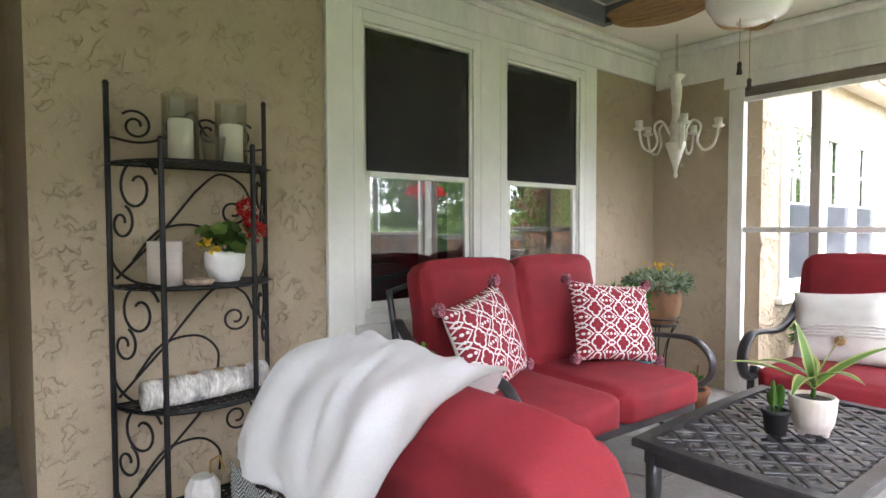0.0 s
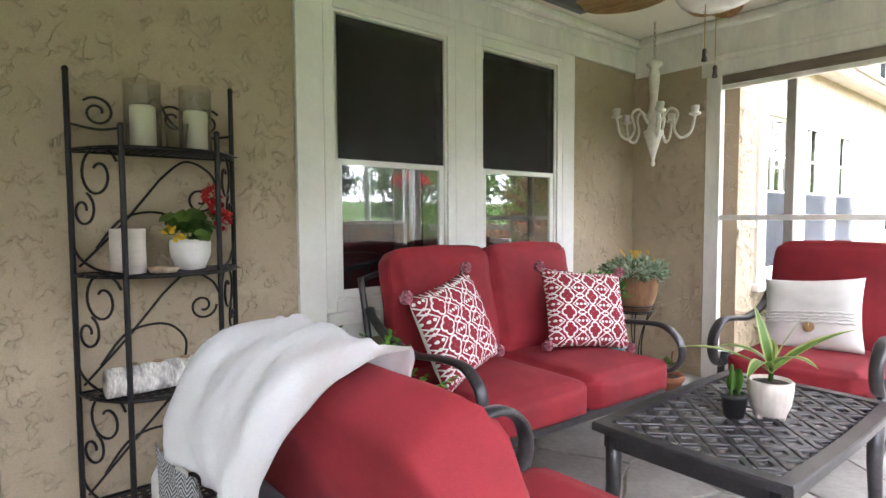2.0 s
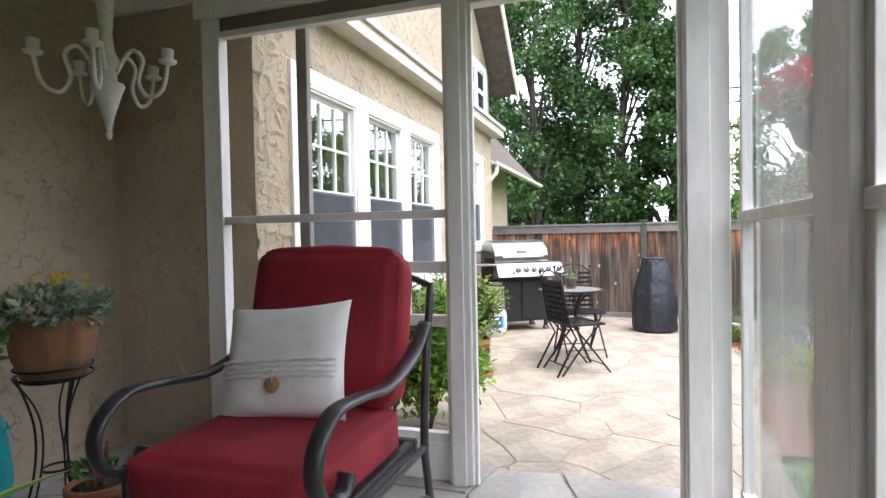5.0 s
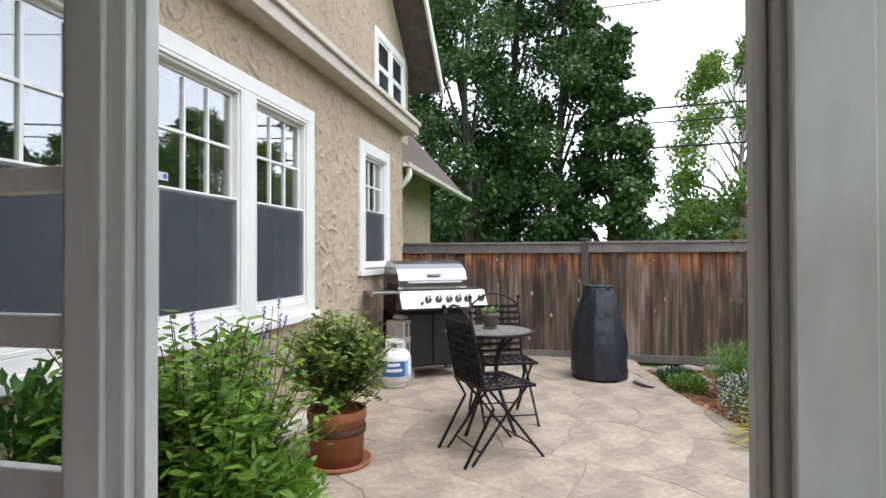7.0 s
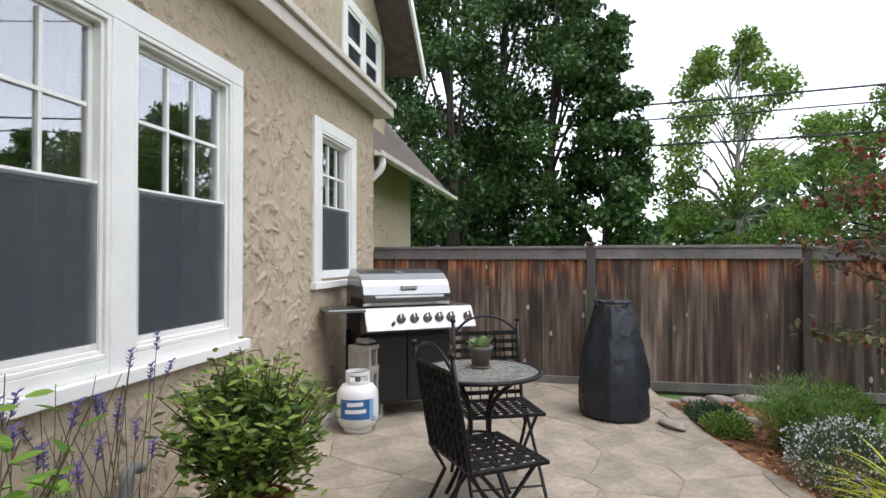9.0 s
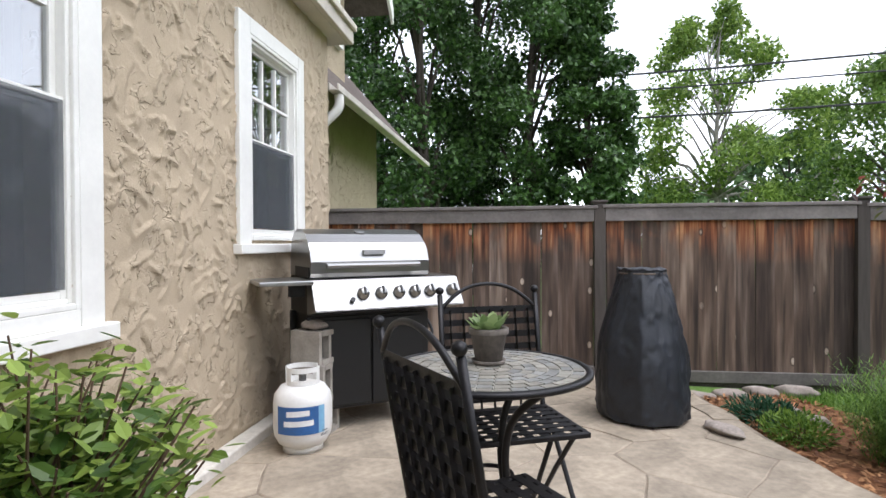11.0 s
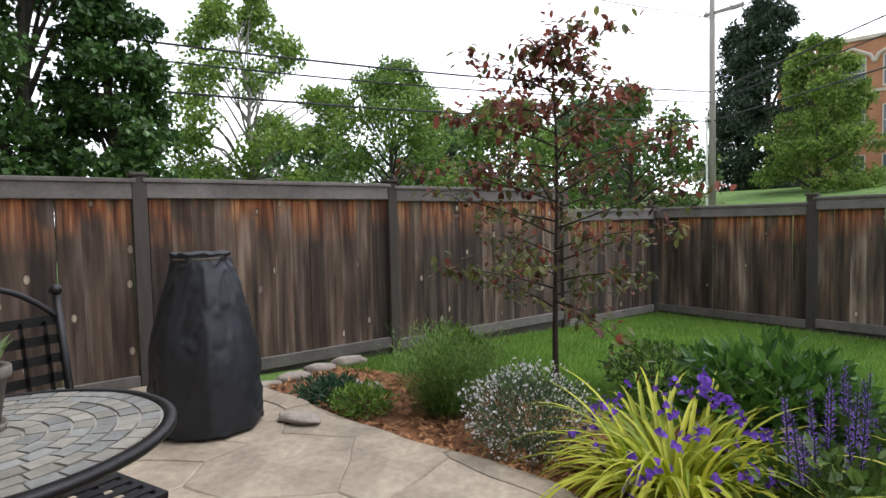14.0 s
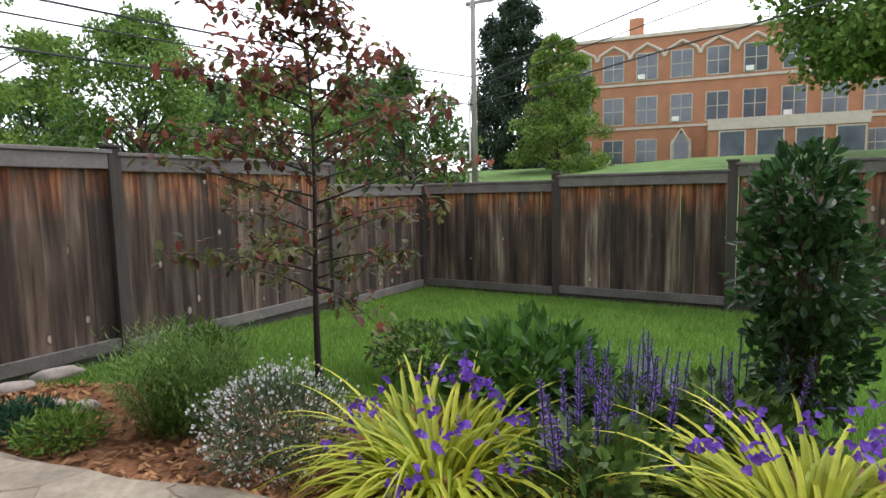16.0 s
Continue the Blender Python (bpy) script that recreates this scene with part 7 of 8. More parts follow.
# ---- trees ----
def tree(m, label, height, trunk_r, crown, leaves, size, material, bark_mat, seed, clumps=60, bare=0.18, spread=0.9, lean=0.0, width=0.62, kind_name="tree", clump_r=0.16, taper=0.6, limbs=9):
    """Tapered trunk with limbs, and a crown of leaf clumps. crown: (rx, ry, z0, z1)."""
    rng = random.Random(seed)
    t = thing(kind_name, m, label, "tree")
    bm = bmesh.new()
    rx, ry, z0, z1 = crown
    top = z0 + (z1 - z0) * 0.88
    pts = [Vector((lean * s + rng.uniform(-1, 1) * 0.02 * height * s, rng.uniform(-1, 1) * 0.02 * height * s, top * s)) for s in [i / 7 for i in range(8)]]
    sweep(pts, [trunk_r * (1.25 if i == 0 else 1 - 0.85 * i / 7) for i in range(8)], 9, bm)
    centers = []
    for k in range(clumps):
        s = (k + rng.random()) / clumps
        z = z0 + (z1 - z0) * s
        shape = math.sin(math.pi * (0.12 + 0.83 * s ** taper)) ** 0.75
        a = rng.uniform(0, 6.283)
        r = spread * shape * rng.uniform(0.25, 1.0) ** 0.6
        centers.append((Vector((lean * z / top + rx * r * math.cos(a), ry * r * math.sin(a), z)), 0.6 + 0.6 * shape))
    for c, k in centers[::max(1, clumps // (limbs * 3))]:
        zb = max(bare * height, c.z - rng.uniform(0.12, 0.3) * height)
        f = min(0.98, zb / top)
        i = int(f * 7)
        b = pts[i].lerp(pts[min(i + 1, 7)], f * 7 - i)
        mid = b.lerp(c, 0.5) + Vector((0, 0, 0.04 * height))
        r0 = trunk_r * (1 - 0.8 * f) * 0.5
        sweep([b, mid, c], [r0, r0 * 0.6, r0 * 0.2], 6, bm)
    part("trunk", bm, bark_mat, t, "", True)
    per = leaves // clumps
    n = per * clumps
    g = np.random.default_rng(seed)
    base = np.empty((n, 3))
    for i, (c, k) in enumerate(centers):
        d = g.normal(0, 1, (per, 3))
        d /= np.linalg.norm(d, axis=1, keepdims=True)
        rr = (g.random((per, 1)) ** 0.45) * clump_r * height * k
        base[i * per:(i + 1) * per] = np.array(c) + d * rr * np.array([1.0, 1.0, 0.72])
    axis = g.normal(0, 1, (n, 3)) + np.array([0, 0, -0.35])
    axis /= np.linalg.norm(axis, axis=1, keepdims=True)
    side = np.cross(axis, g.normal(0, 1, (n, 3)) + np.array([0, 0, 1.2]))
    side /= np.linalg.norm(side, axis=1, keepdims=True)
    s = (size * g.uniform(0.6, 1.25, n))[:, None]
    nrm = np.cross(side, axis)
    co = np.stack([base, base + axis * s * 0.45 + side * s * width * 0.5 + nrm * s * 0.1, base + axis * s, base + axis * s * 0.45 - side * s * width * 0.5 + nrm * s * 0.1], 1)
    me = bpy.data.meshes.new("crown")
    me.from_pydata(co.reshape(-1, 3).tolist(), [], np.arange(n * 4).reshape(-1, 4).tolist())
    me.materials.append(material)
    ob = new("crown", me)
    ob.parent = t
    return t


DENSE = leaf_material("pear_leaf", (0.014, 0.040, 0.010), (0.085, 0.165, 0.04), 0.35, 0.3, 0.5)
LIGHT_TREE = leaf_material("light_tree_leaf", (0.06, 0.12, 0.018), (0.25, 0.36, 0.07), 0.5, 0.4, 0.4)
MID_TREE = leaf_material("mid_tree_leaf", (0.045, 0.10, 0.015), (0.20, 0.31, 0.06), 0.5, 0.4, 0.3)
FAR_TREE = leaf_material("far_tree_leaf", (0.04, 0.09, 0.03), (0.14, 0.22, 0.08), 0.6, 0.3, 0.2)
SPRUCE = leaf_material("dark_conifer_leaf", (0.010, 0.025, 0.012), (0.04, 0.07, 0.03), 0.6, 0.1, 0.3)
# big dense pear behind the fence: several upright leaders
for i, (x, y, h, rx, sd) in enumerate(((18.6, 2.6, 12.0, 1.6, 1), (19.5, 0.2, 10.5, 1.5, 2), (20.5, 4.2, 13.0, 1.9, 3), (20.6, 1.5, 12.8, 1.5, 4), (19.2, -1.2, 7.6, 1.2, 5))):
    tree(pose(x, y, -0.4), "dense dark-green upright pear tree", h, 0.17, (rx * 0.95, rx * 0.95, 0.9, h), 20000, 0.145, DENSE, BARK, 300 + sd, 54, 0.08, 0.95, 0, 0.7, "tree", 0.052, 0.75, 8)
tree(pose(26.5, -6.6, -0.5), "airy light-green tree with a leaning pale trunk", 10.2, 0.16, (3.3, 3.3, 2.0, 9.9), 17000, 0.185, LIGHT_TREE, BARK_PALE, 321, 56, 0.3, 0.95, 0.9, 0.6, "tree", 0.06, 0.9, 12)
tree(pose(28.5, -13.6, -0.5), "round mid-green tree beyond the fence", 8.6, 0.18, (4.0, 4.0, 0.9, 8.6), 24000, 0.20, MID_TREE, BARK, 322, 70, 0.2, 0.95, 0, 0.6, "tree", 0.10, 0.7, 10)
tree(pose(30.0, -22.5, -0.3), "round green tree beyond the fence", 8.0, 0.2, (4.4, 4.4, 0.6, 8.0), 10000, 0.32, MID_TREE, BARK, 323, 60, 0.15, 0.95, 0, 0.6, "tree", 0.12, 0.7, 10)
tree(pose(26.8, -29.5, 0.0), "dark green tree beyond the fence", 8.4, 0.2, (4.6, 4.6, 0.4, 8.4), 9000, 0.34, SHRUB_MID, BARK, 324, 60, 0.15, 0.95, 0, 0.6, "tree", 0.12, 0.7, 10)
tree(pose(28.0, -51.0, 2.4), "tall dark spruce on the hill", 16.5, 0.35, (5.0, 5.0, 0.3, 16.5), 20000, 0.45, SPRUCE, BARK, 325, 110, 0.05, 0.95, 0, 0.4, "tree", 0.065, 0.35, 10)
tree(pose(31.5, -53.0, 2.4), "tall dark spruce on the hill", 15.0, 0.35, (3.4, 3.4, 0.3, 15.5), 12000, 0.45, SPRUCE, BARK, 326, 90, 0.05, 0.95, 0, 0.4, "tree", 0.07, 0.35, 10)
tree(pose(20.4, -40.0, 1.6), "bright green conical tree before the school", 9.2, 0.2, (3.7, 3.7, 0.2, 10.0), 26000, 0.24, LIGHT_TREE, BARK, 327, 90, 0.05, 0.95, 0, 0.6, "tree", 0.085, 0.5, 10)
tree(pose(0.4, -40.0, 1.6), "large dark-green maple on the school lawn", 21.0, 0.45, (7.0, 7.0, 5.6, 21.0), 26000, 0.46, MID_TREE, BARK, 328, 130, 0.22, 0.95, 0, 0.7, "tree", 0.085, 0.7, 14)
for i, (x, y, h, r) in enumerate(((47, 6, 8, 6), (44, -9, 5, 5), (52, -20, 9, 7), (48, -32, 9, 6), (46, 22, 10, 7), (40, -42, 9, 6), (-14, -30, 12, 7), (-4, -26, 9, 5), (-24, -14, 13, 7))):
    tree(pose(x, y, ground_z(x, y) - 0.2), "green tree in the distance", h, 0.25, (r, r, 0.2, h), 6500, 0.55, FAR_TREE if i < 6 else MID_TREE, BARK, 340 + i, 48, 0.1, 0.95, 0, 0.7, "tree", 0.16, 0.6, 6)

# young purple-leaved tree in the lawn bed
t = thing("young_tree", pose(8.51, -2.31, -0.25), "young slender tree with bronze-purple leaves", "tree")
PURPLE_LEAF = leaf_material("bronze_purple_leaf", (0.055, 0.024, 0.016), (0.27, 0.085, 0.06), 0.45, 0.5, 2.0)
BRONZE_LEAF = leaf_material("olive_bronze_leaf", (0.04, 0.055, 0.016), (0.20, 0.205, 0.065), 0.45, 0.5, 2.0)
rng = random.Random(12)
bm, lf, lf2 = bmesh.new(), bmesh.new(), bmesh.new()
trunk = [Vector((0.010 * math.sin(z * 3), 0.012 * math.cos(z * 2.3), z)) for z in [i * 0.24 for i in range(11)]]
sweep(trunk, [0.022 * (1 - 0.085 * i) for i in range(11)], 8, bm)
for k in range(40):
    z = 0.62 + 1.72 * (k / 40)
    i = min(9, int(z / 0.24))
    b = trunk[i].lerp(trunk[i + 1], z / 0.24 - i)
    a = k * 2.4 + rng.uniform(-0.4, 0.4)
    ln = (1.28 - 0.45 * abs(z - 1.2)) * rng.uniform(0.55, 1.0) if z < 2.0 else 0.35 * rng.uniform(0.5, 1)
    e = rng.uniform(0.0, 0.35) if z < 1.0 else rng.uniform(0.12, 0.62)
    pts = [b]
    for q in range(5):
        d = Vector((math.cos(a + rng.uniform(-0.25, 0.25)) * math.cos(e), math.sin(a + rng.uniform(-0.25, 0.25)) * math.cos(e), math.sin(e)))
        pts.append(pts[-1] + d * ln / 5)
        e -= 0.05
    sweep(pts, [0.008, 0.006, 0.0045, 0.003, 0.002, 0.0012], 5, bm)
    for q in range(84):
        s = rng.uniform(0.2, 1.0) * 5
        j = min(4, int(s))
        p = pts[j].lerp(pts[j + 1], s - j) + Vector((rng.gauss(0, 0.05), rng.gauss(0, 0.05), rng.gauss(0, 0.04)))
        o = Vector((rng.gauss(0, 1), rng.gauss(0, 1), rng.gauss(0, 0.5) - 0.35)).normalized()
        sz = rng.uniform(0.038, 0.066)
        leaf(lf if rng.random() < 0.32 + 0.4 * (z > 1.3) else lf2, p, p + o * sz, sz * 0.64, None, 0.2, 3, 0.012)
for q in range(16):
    p = trunk[-1] + Vector((rng.gauss(0, 0.05), rng.gauss(0, 0.05), rng.uniform(-0.1, 0.12)))
    leaf(lf, p, p + Vector((rng.gauss(0, 1), rng.gauss(0, 1), 0.4)).normalized() * 0.06, 0.03, None, 0.2, 3, 0.01)
part("trunk", bm, plain("dark_young_bark", (0.045, 0.03, 0.025), 0.8, vary=0.3), t, "", True)
part("purple_foliage", lf, PURPLE_LEAF, t, "bronze-purple leaves")
part("olive_foliage", lf2, BRONZE_LEAF, t, "olive-bronze leaves")

# ---- distance: poles, wires, school ----
POLE = plain("weathered_pole", (0.26, 0.235, 0.21), 0.9, vary=0.25, stretch=(1, 1, 0.1))
t = thing("utility_pole", pose(20.3, -26.8, 0.2), "tall weathered wooden utility pole", "utility pole")
part("pole", sweep([(0, 0, 0), (0, 0, 12.0)], [0.17, 0.12], 12), POLE, t, smooth=True)
part("crossarm", boxes((-1.5, 0.4, -0.06, 0.06, 10.35, 10.5)), POLE, t)
for x in (-1.4, -0.9, 0.3):
    part("insulator", lathe([(0.03, 10.5), (0.05, 10.55), (0.05, 10.62), (0.02, 10.68)], 10, m=pose(x, 0, 0)), WHITE_GLAZE, t)
part("conduit", sweep([(0.22, 0.1, 0), (0.22, 0.1, 5.6)], 0.05, 8), WHITE, t, "white conduit")
t = thing("utility_pole", pose(33.5, -13.8, -0.4), "short grey utility pole with a guy wire", "utility pole")
part("pole", sweep([(0, 0, 0), (0, 0, 5.4)], [0.16, 0.13], 10), POLE, t, smooth=True)
part("guy_wire", sweep([(0, 0.1, 5.0), (0, 2.6, 2.6)], 0.02, 5), POLE, t)
WIRE = plain("black_wire", (0.02, 0.02, 0.02), 0.6, vary=0.1)
for k, (z0, z1, z2, y1, r) in enumerate(((10.4, 10.0, 12.0, 16, 0.02), (6.9, 6.4, 15.0, 16, 0.034), (6.4, 5.95, 13.5, 16, 0.026), (5.5, 5.2, 11.0, 16, 0.034))):
    a, b, c = Vector((20.3, -26.8, z0)), Vector((25.0, y1, z1)), Vector((-24, -14.0, z2))
    for p, q in ((a, b), (a, c)):
        pts = [p.lerp(q, s / 12) - Vector((0, 0, 0.7 * math.sin(math.pi * s / 12))) for s in range(13)]
        tagged(part("overhead_wire", sweep(pts, r, 5), WIRE), "thin black overhead utility wire", "wire", "overhead wires")
# roof of a neighbouring house through the trees
t = thing("neighbour_house", pose(36, 5.5, -0.6), "grey-roofed house among the trees", "house")
part("wall", boxes((-3, 3, -3.4, 3.4, 0, 2.4)), plain("pale_siding", (0.5, 0.5, 0.48), 0.8), t)
bm = bmesh.new()
v = [bm.verts.new(p) for p in ((-3.4, -3.8, 2.3), (3.4, -3.8, 2.3), (3.4, 3.8, 2.3), (-3.4, 3.8, 2.3), (0, -3.8, 4.2), (0, 3.8, 4.2))]
for f in ((0, 1, 4), (2, 3, 5), (1, 2, 5, 4), (3, 0, 4, 5), (3, 2, 1, 0)):
    bm.faces.new([v[i] for i in f])
part("roof", bm, plain("grey_shingle", (0.22, 0.22, 0.23), 0.9, vary=0.2), t)

BRICK = plain("orange_brick", (0.40, 0.185, 0.10), 0.9, vary=0.16, scale=0.8, fine=10, bump=0.2)
LIMESTONE = plain("limestone", (0.52, 0.46, 0.38), 0.9, vary=0.12, scale=1.5)
PANE_FAR = plain("far_window_pane", (0.10, 0.115, 0.135), 0.15, vary=0.25, scale=0.7)
SCHOOL = pose(29.6, -65.0, 3.2, 0, 0, 10.2) @ Matrix.Diagonal((1, 1, 0.955, 1))
t = thing("school_building", SCHOOL, "three-storey orange brick school with pointed stone window heads", "school")
part("wall", boxes((-44, 0.0, -12, -0.0, -1.0, 14.9)), BRICK, t)
part("parapet", boxes((-44.2, 0.2, -12.2, 0.25, 14.91, 15.3)), LIMESTONE, t, "stone coping")
part("end_bay", boxes((0.01, 3.6, -11, -0.6, -1.0, 14.6)), BRICK, t)
bm = lathe([(0.01, -0.4), (1.5, -0.4), (1.5, 0.4), (0.01, 0.4)], 24, m=pose(1.8, -0.98, 14.55, 90, 0, 0))
part("curved_gable", bm, BRICK, t)
part("chimney", boxes((-9.6, -8.0, -5, -3.4, 15.3, 18.2)), BRICK, t)
part("antenna", sweep([(-8.8, -4.2, 18.2), (-8.8, -4.2, 21.5)], 0.08, 6), POLE, t)
for z in (0.05, 4.55, 9.6):
    part("string_course", boxes((-44, 0.0, 0.001, 0.16, z, z + 0.28)), LIMESTONE, t, "pale stone band")
PITCH = 3.55
for i in range(9):
    x = -3.0 - PITCH * i
    for z0, z1, kind in ((0.5, 3.4, 0), (5.1, 8.3, 1), (10.1, 13.2, 2)):
        if kind == 0 and i in (3, 4):
            continue
        w = part("window", boxes((x - 1.15, x + 1.15, 0.001, 0.10, z0, z1)), LIMESTONE, t)
        part("pane", boxes((x - 1.03, x - 0.05, 0.101, 0.13, z0 + 0.12, z1 - 0.1)), PANE_FAR, w)
        part("pane", boxes((x + 0.05, x + 1.03, 0.101, 0.13, z0 + 0.12, z1 - 0.1)), PANE_FAR, w)
        part("rail", boxes((x - 1.05, x + 1.05, 0.131, 0.16, (z0 + z1) / 2 - 0.04, (z0 + z1) / 2 + 0.04)), LIMESTONE, w)
        if (i + kind) % 3 == 1:
            part("air_conditioner", boxes((x + 0.2, x + 0.95, 0.131, 0.45, z0 + 0.1, z0 + 0.65), bevel=0.03), WHITE, w)
    bm = bmesh.new()
    sweep([(x - PITCH / 2, 0.1, 12.6), (x - PITCH / 2 + 0.3, 0.1, 13.3), (x, 0.1, 14.2), (x + PITCH / 2 - 0.3, 0.1, 13.3), (x + PITCH / 2, 0.1, 12.6)], 0.19, 6, bm)
    part("pointed_head", bm, LIMESTONE, t, "pointed limestone window head")
for i, x in ((0, -13.7),):
    d = part("door", boxes((x - 1.0, x + 1.0, 0.001, 0.3, 0.0, 3.2)), LIMESTONE, t, "pointed stone doorway")
    bm = bmesh.new()
    pr = [(x - 0.75, 0), (x + 0.75, 0), (x + 0.75, 2.6), (x, 4.0), (x - 0.75, 2.6)]
    vs = [bm.verts.new((a, 0.32, b)) for a, b in pr]
    bm.faces.new(vs)
    part("leaf", bm, PANE_FAR, d)
    bm = bmesh.new()
    sweep([(x - 0.9, 0.2, 0), (x - 0.9, 0.2, 2.7), (x, 0.2, 4.3), (x + 0.9, 0.2, 2.7), (x + 0.9, 0.2, 0)], 0.22, 6, bm)
    part("arch", bm, LIMESTONE, d)
part("porch_wing", boxes((-30, -16.2, 0.2, 3.0, -1.0, 4.6)), BRICK, t)
part("porch_band", boxes((-30.1, -16.1, 3.01, 3.2, 3.7, 4.9)), LIMESTONE, t)
for i in range(4):
    x = -18.4 - 3.4 * i
    w = part("window", boxes((x - 1.25, x + 1.25, 3.01, 3.12, 0.6, 3.6)), LIMESTONE, t)
    part("pane", boxes((x - 1.1, x + 1.1, 3.121, 3.15, 0.75, 3.45)), PANE_FAR, w)
t = thing("iron_fence", SCHOOL @ pose(0, 5.2, -0.7), "thin black iron fence before the school", "fence")
bm = bmesh.new()
for i in range(45):
    sweep([(4 - i, 0, -0.6), (4 - i, 0, 1.3)], 0.03, 4, bm)
for z in (0.1, 1.25):
    sweep([(4, 0, z), (-40, 0, z)], 0.03, 4, bm)
part("railing", bm, GRILL_BLACK, t)
setting("retaining_wall", boxes((-40, 6, 4.9, 5.1, -2.0, -0.75)), LIMESTONE, "low pale stone retaining wall").matrix_basis = SCHOOL
setting("hill_steps", boxes(*[(-1.3, 1.3, -0.5 * k, -0.5 * k + 0.6, 0.0, 0.16 * k) for k in range(1, 11)]), plain("brown_steps", (0.20, 0.15, 0.11), 0.9), "brown stone steps up the hill").matrix_basis = pose(24.2, -46.0, 1.75, 0, 0, 12)
# ---- rack, lamps and small porch things ----
def scroll(cx, cz, r, turns=1.4, start=0.0, sign=1, n=26):
    """A flat spiral in the xz plane, (x, z) pairs."""
    return [(cx + r * (1 - 0.72 * k / n) * math.cos(start + sign * turns * 2 * math.pi * k / n), cz + r * (1 - 0.72 * k / n) * math.sin(start + sign * turns * 2 * math.pi * k / n)) for k in range(n + 1)]


RX0, RX1, RYB, RYF = -0.02, 0.605, 2.665, 2.43
t = thing("etagere", pose(0, 0, 0), "black wrought-iron scroll shelf rack against the wall", "shelf")
for x, y, h in ((RX0, RYB, 1.83), (RX1, RYB, 1.83), (0.115, RYF, 1.60), (0.46, RYF, 1.60)):
    p = part("post", sweep([(x, y, 0), (x, y, h)], 0.011, 8), BLACK_IRON, t)
    part("tip", lathe([(0.011, h), (0.013, h + 0.004), (0.008, h + 0.014), (0.001, h + 0.016)], 8, m=pose(x, y, 0)), BLACK_IRON, p)
LEVELS = (0.13, 0.575, 1.045, 1.525)
for z in LEVELS:
    outline = [(RX0, RYB), (0.03, 2.53), (0.115, RYF), (0.20, 2.395), (0.29, 2.385), (0.38, 2.395), (0.46, RYF), (0.555, 2.53), (RX1, RYB)]
    outline = [(p.x, p.y) for p in curve_pts([(x, y, 0) for x, y in outline], 4)]
    part("shelf_rim", sweep([(x, y, z) for x, y in outline] , 0.009, 6, closed=True), BLACK_IRON, t, smooth=True)

    def span(x):
        ys = [q[1] for q in outline if abs(q[0] - x) < 0.03]
        return (min(ys) if ys else RYF) + 0.004
    for i in range(17):
        x = RX0 + 0.03 + i * (RX1 - RX0 - 0.06) / 16
        part("strap", boxes((x - 0.011, x + 0.011, span(x), RYB, z - 0.001, z + 0.001)), BLACK_IRON, t)
    for j in range(7):
        y = 2.41 + j * 0.038
        w = 0.30 * math.sqrt(max(0.05, min(1, (y - 2.375) / 0.2)))
        part("strap", boxes((0.292 - w, 0.292 + w, y - 0.010, y + 0.010, z + 0.002, z + 0.004)), BLACK_IRON, t)
for zi in range(3):
    z0, z1 = LEVELS[zi], LEVELS[zi + 1]
    for s, xb, xf in ((1, RX0, 0.115), (-1, RX1, 0.46)):
        bm = bmesh.new()

        def side(pts, bm=bm, xb=xb, xf=xf):
            sweep([(xb + (xf - xb) * u, RYB + (RYF - RYB) * u, z) for u, z in pts], 0.0055, 6, bm)
        h = z1 - z0
        side([(u * 3.4, z0 + (z - 0) * 1.0) for u, z in scroll(0.16, h * 0.80, 0.115, 1.3, 0.4, 1)])
        side([(u * 3.4, z0 + z) for u, z in scroll(0.07, h * 0.52, 0.07, 1.2, 1.2, -1)])
        side([(p.x, p.z) for p in curve_pts([(0.0, 0, z0 + h * 0.45), (0.05, 0, z0 + h * 0.2), (0.4, 0, z0 + h * 0.06), (0.95, 0, z0 + 0.01)], 6)])
        part("side_scroll", bm, BLACK_IRON, t, smooth=True)
    bm = bmesh.new()

    def back(pts, bm=bm):
        sweep([(x, RYB, z) for x, z in pts], 0.0055, 6, bm)
    back([(RX0 + 0.02, z0 + 0.03), (0.16, z0 + 0.2), (0.30, z1 - 0.10)])
    back([(p.x, p.z) for p in curve_pts([(0.30, 0, z1 - 0.10), (0.40, 0, z1 - 0.02), (0.50, 0, z1 - 0.06), (0.54, 0, z1 - 0.14)], 6)])
    back(scroll(0.46, z0 + 0.30, 0.06, 1.3, 0.0, -1))
    back([(p.x, p.z) for p in curve_pts([(0.06, 0, z0 + 0.10), (0.16, 0, z0 + 0.22), (0.30, 0, z0 + 0.24), (0.38, 0, z0 + 0.17), (0.38, 0, z0 + 0.08)], 6)])
    part("back_scroll", bm, BLACK_IRON, t, smooth=True)
bm = bmesh.new()
for c, sg, st in ((0.08, -1, 2.4), (0.50, 1, 0.7), (0.24, 1, 0.0), (0.36, -1, 3.1)):
    sweep([(x, RYB, z) for x, z in scroll(c, 1.68, 0.062, 1.4, st, sg)], 0.0055, 6, bm)
sweep([(p.x, RYB, p.z) for p in curve_pts([(RX0, 0, 1.63), (0.10, 0, 1.615), (0.22, 0, 1.66), (0.29, 0, 1.76), (0.36, 0, 1.66), (0.48, 0, 1.615), (RX1, 0, 1.63)], 6)], 0.0055, 6, bm)
part("crest", bm, BLACK_IRON, t, smooth=True)
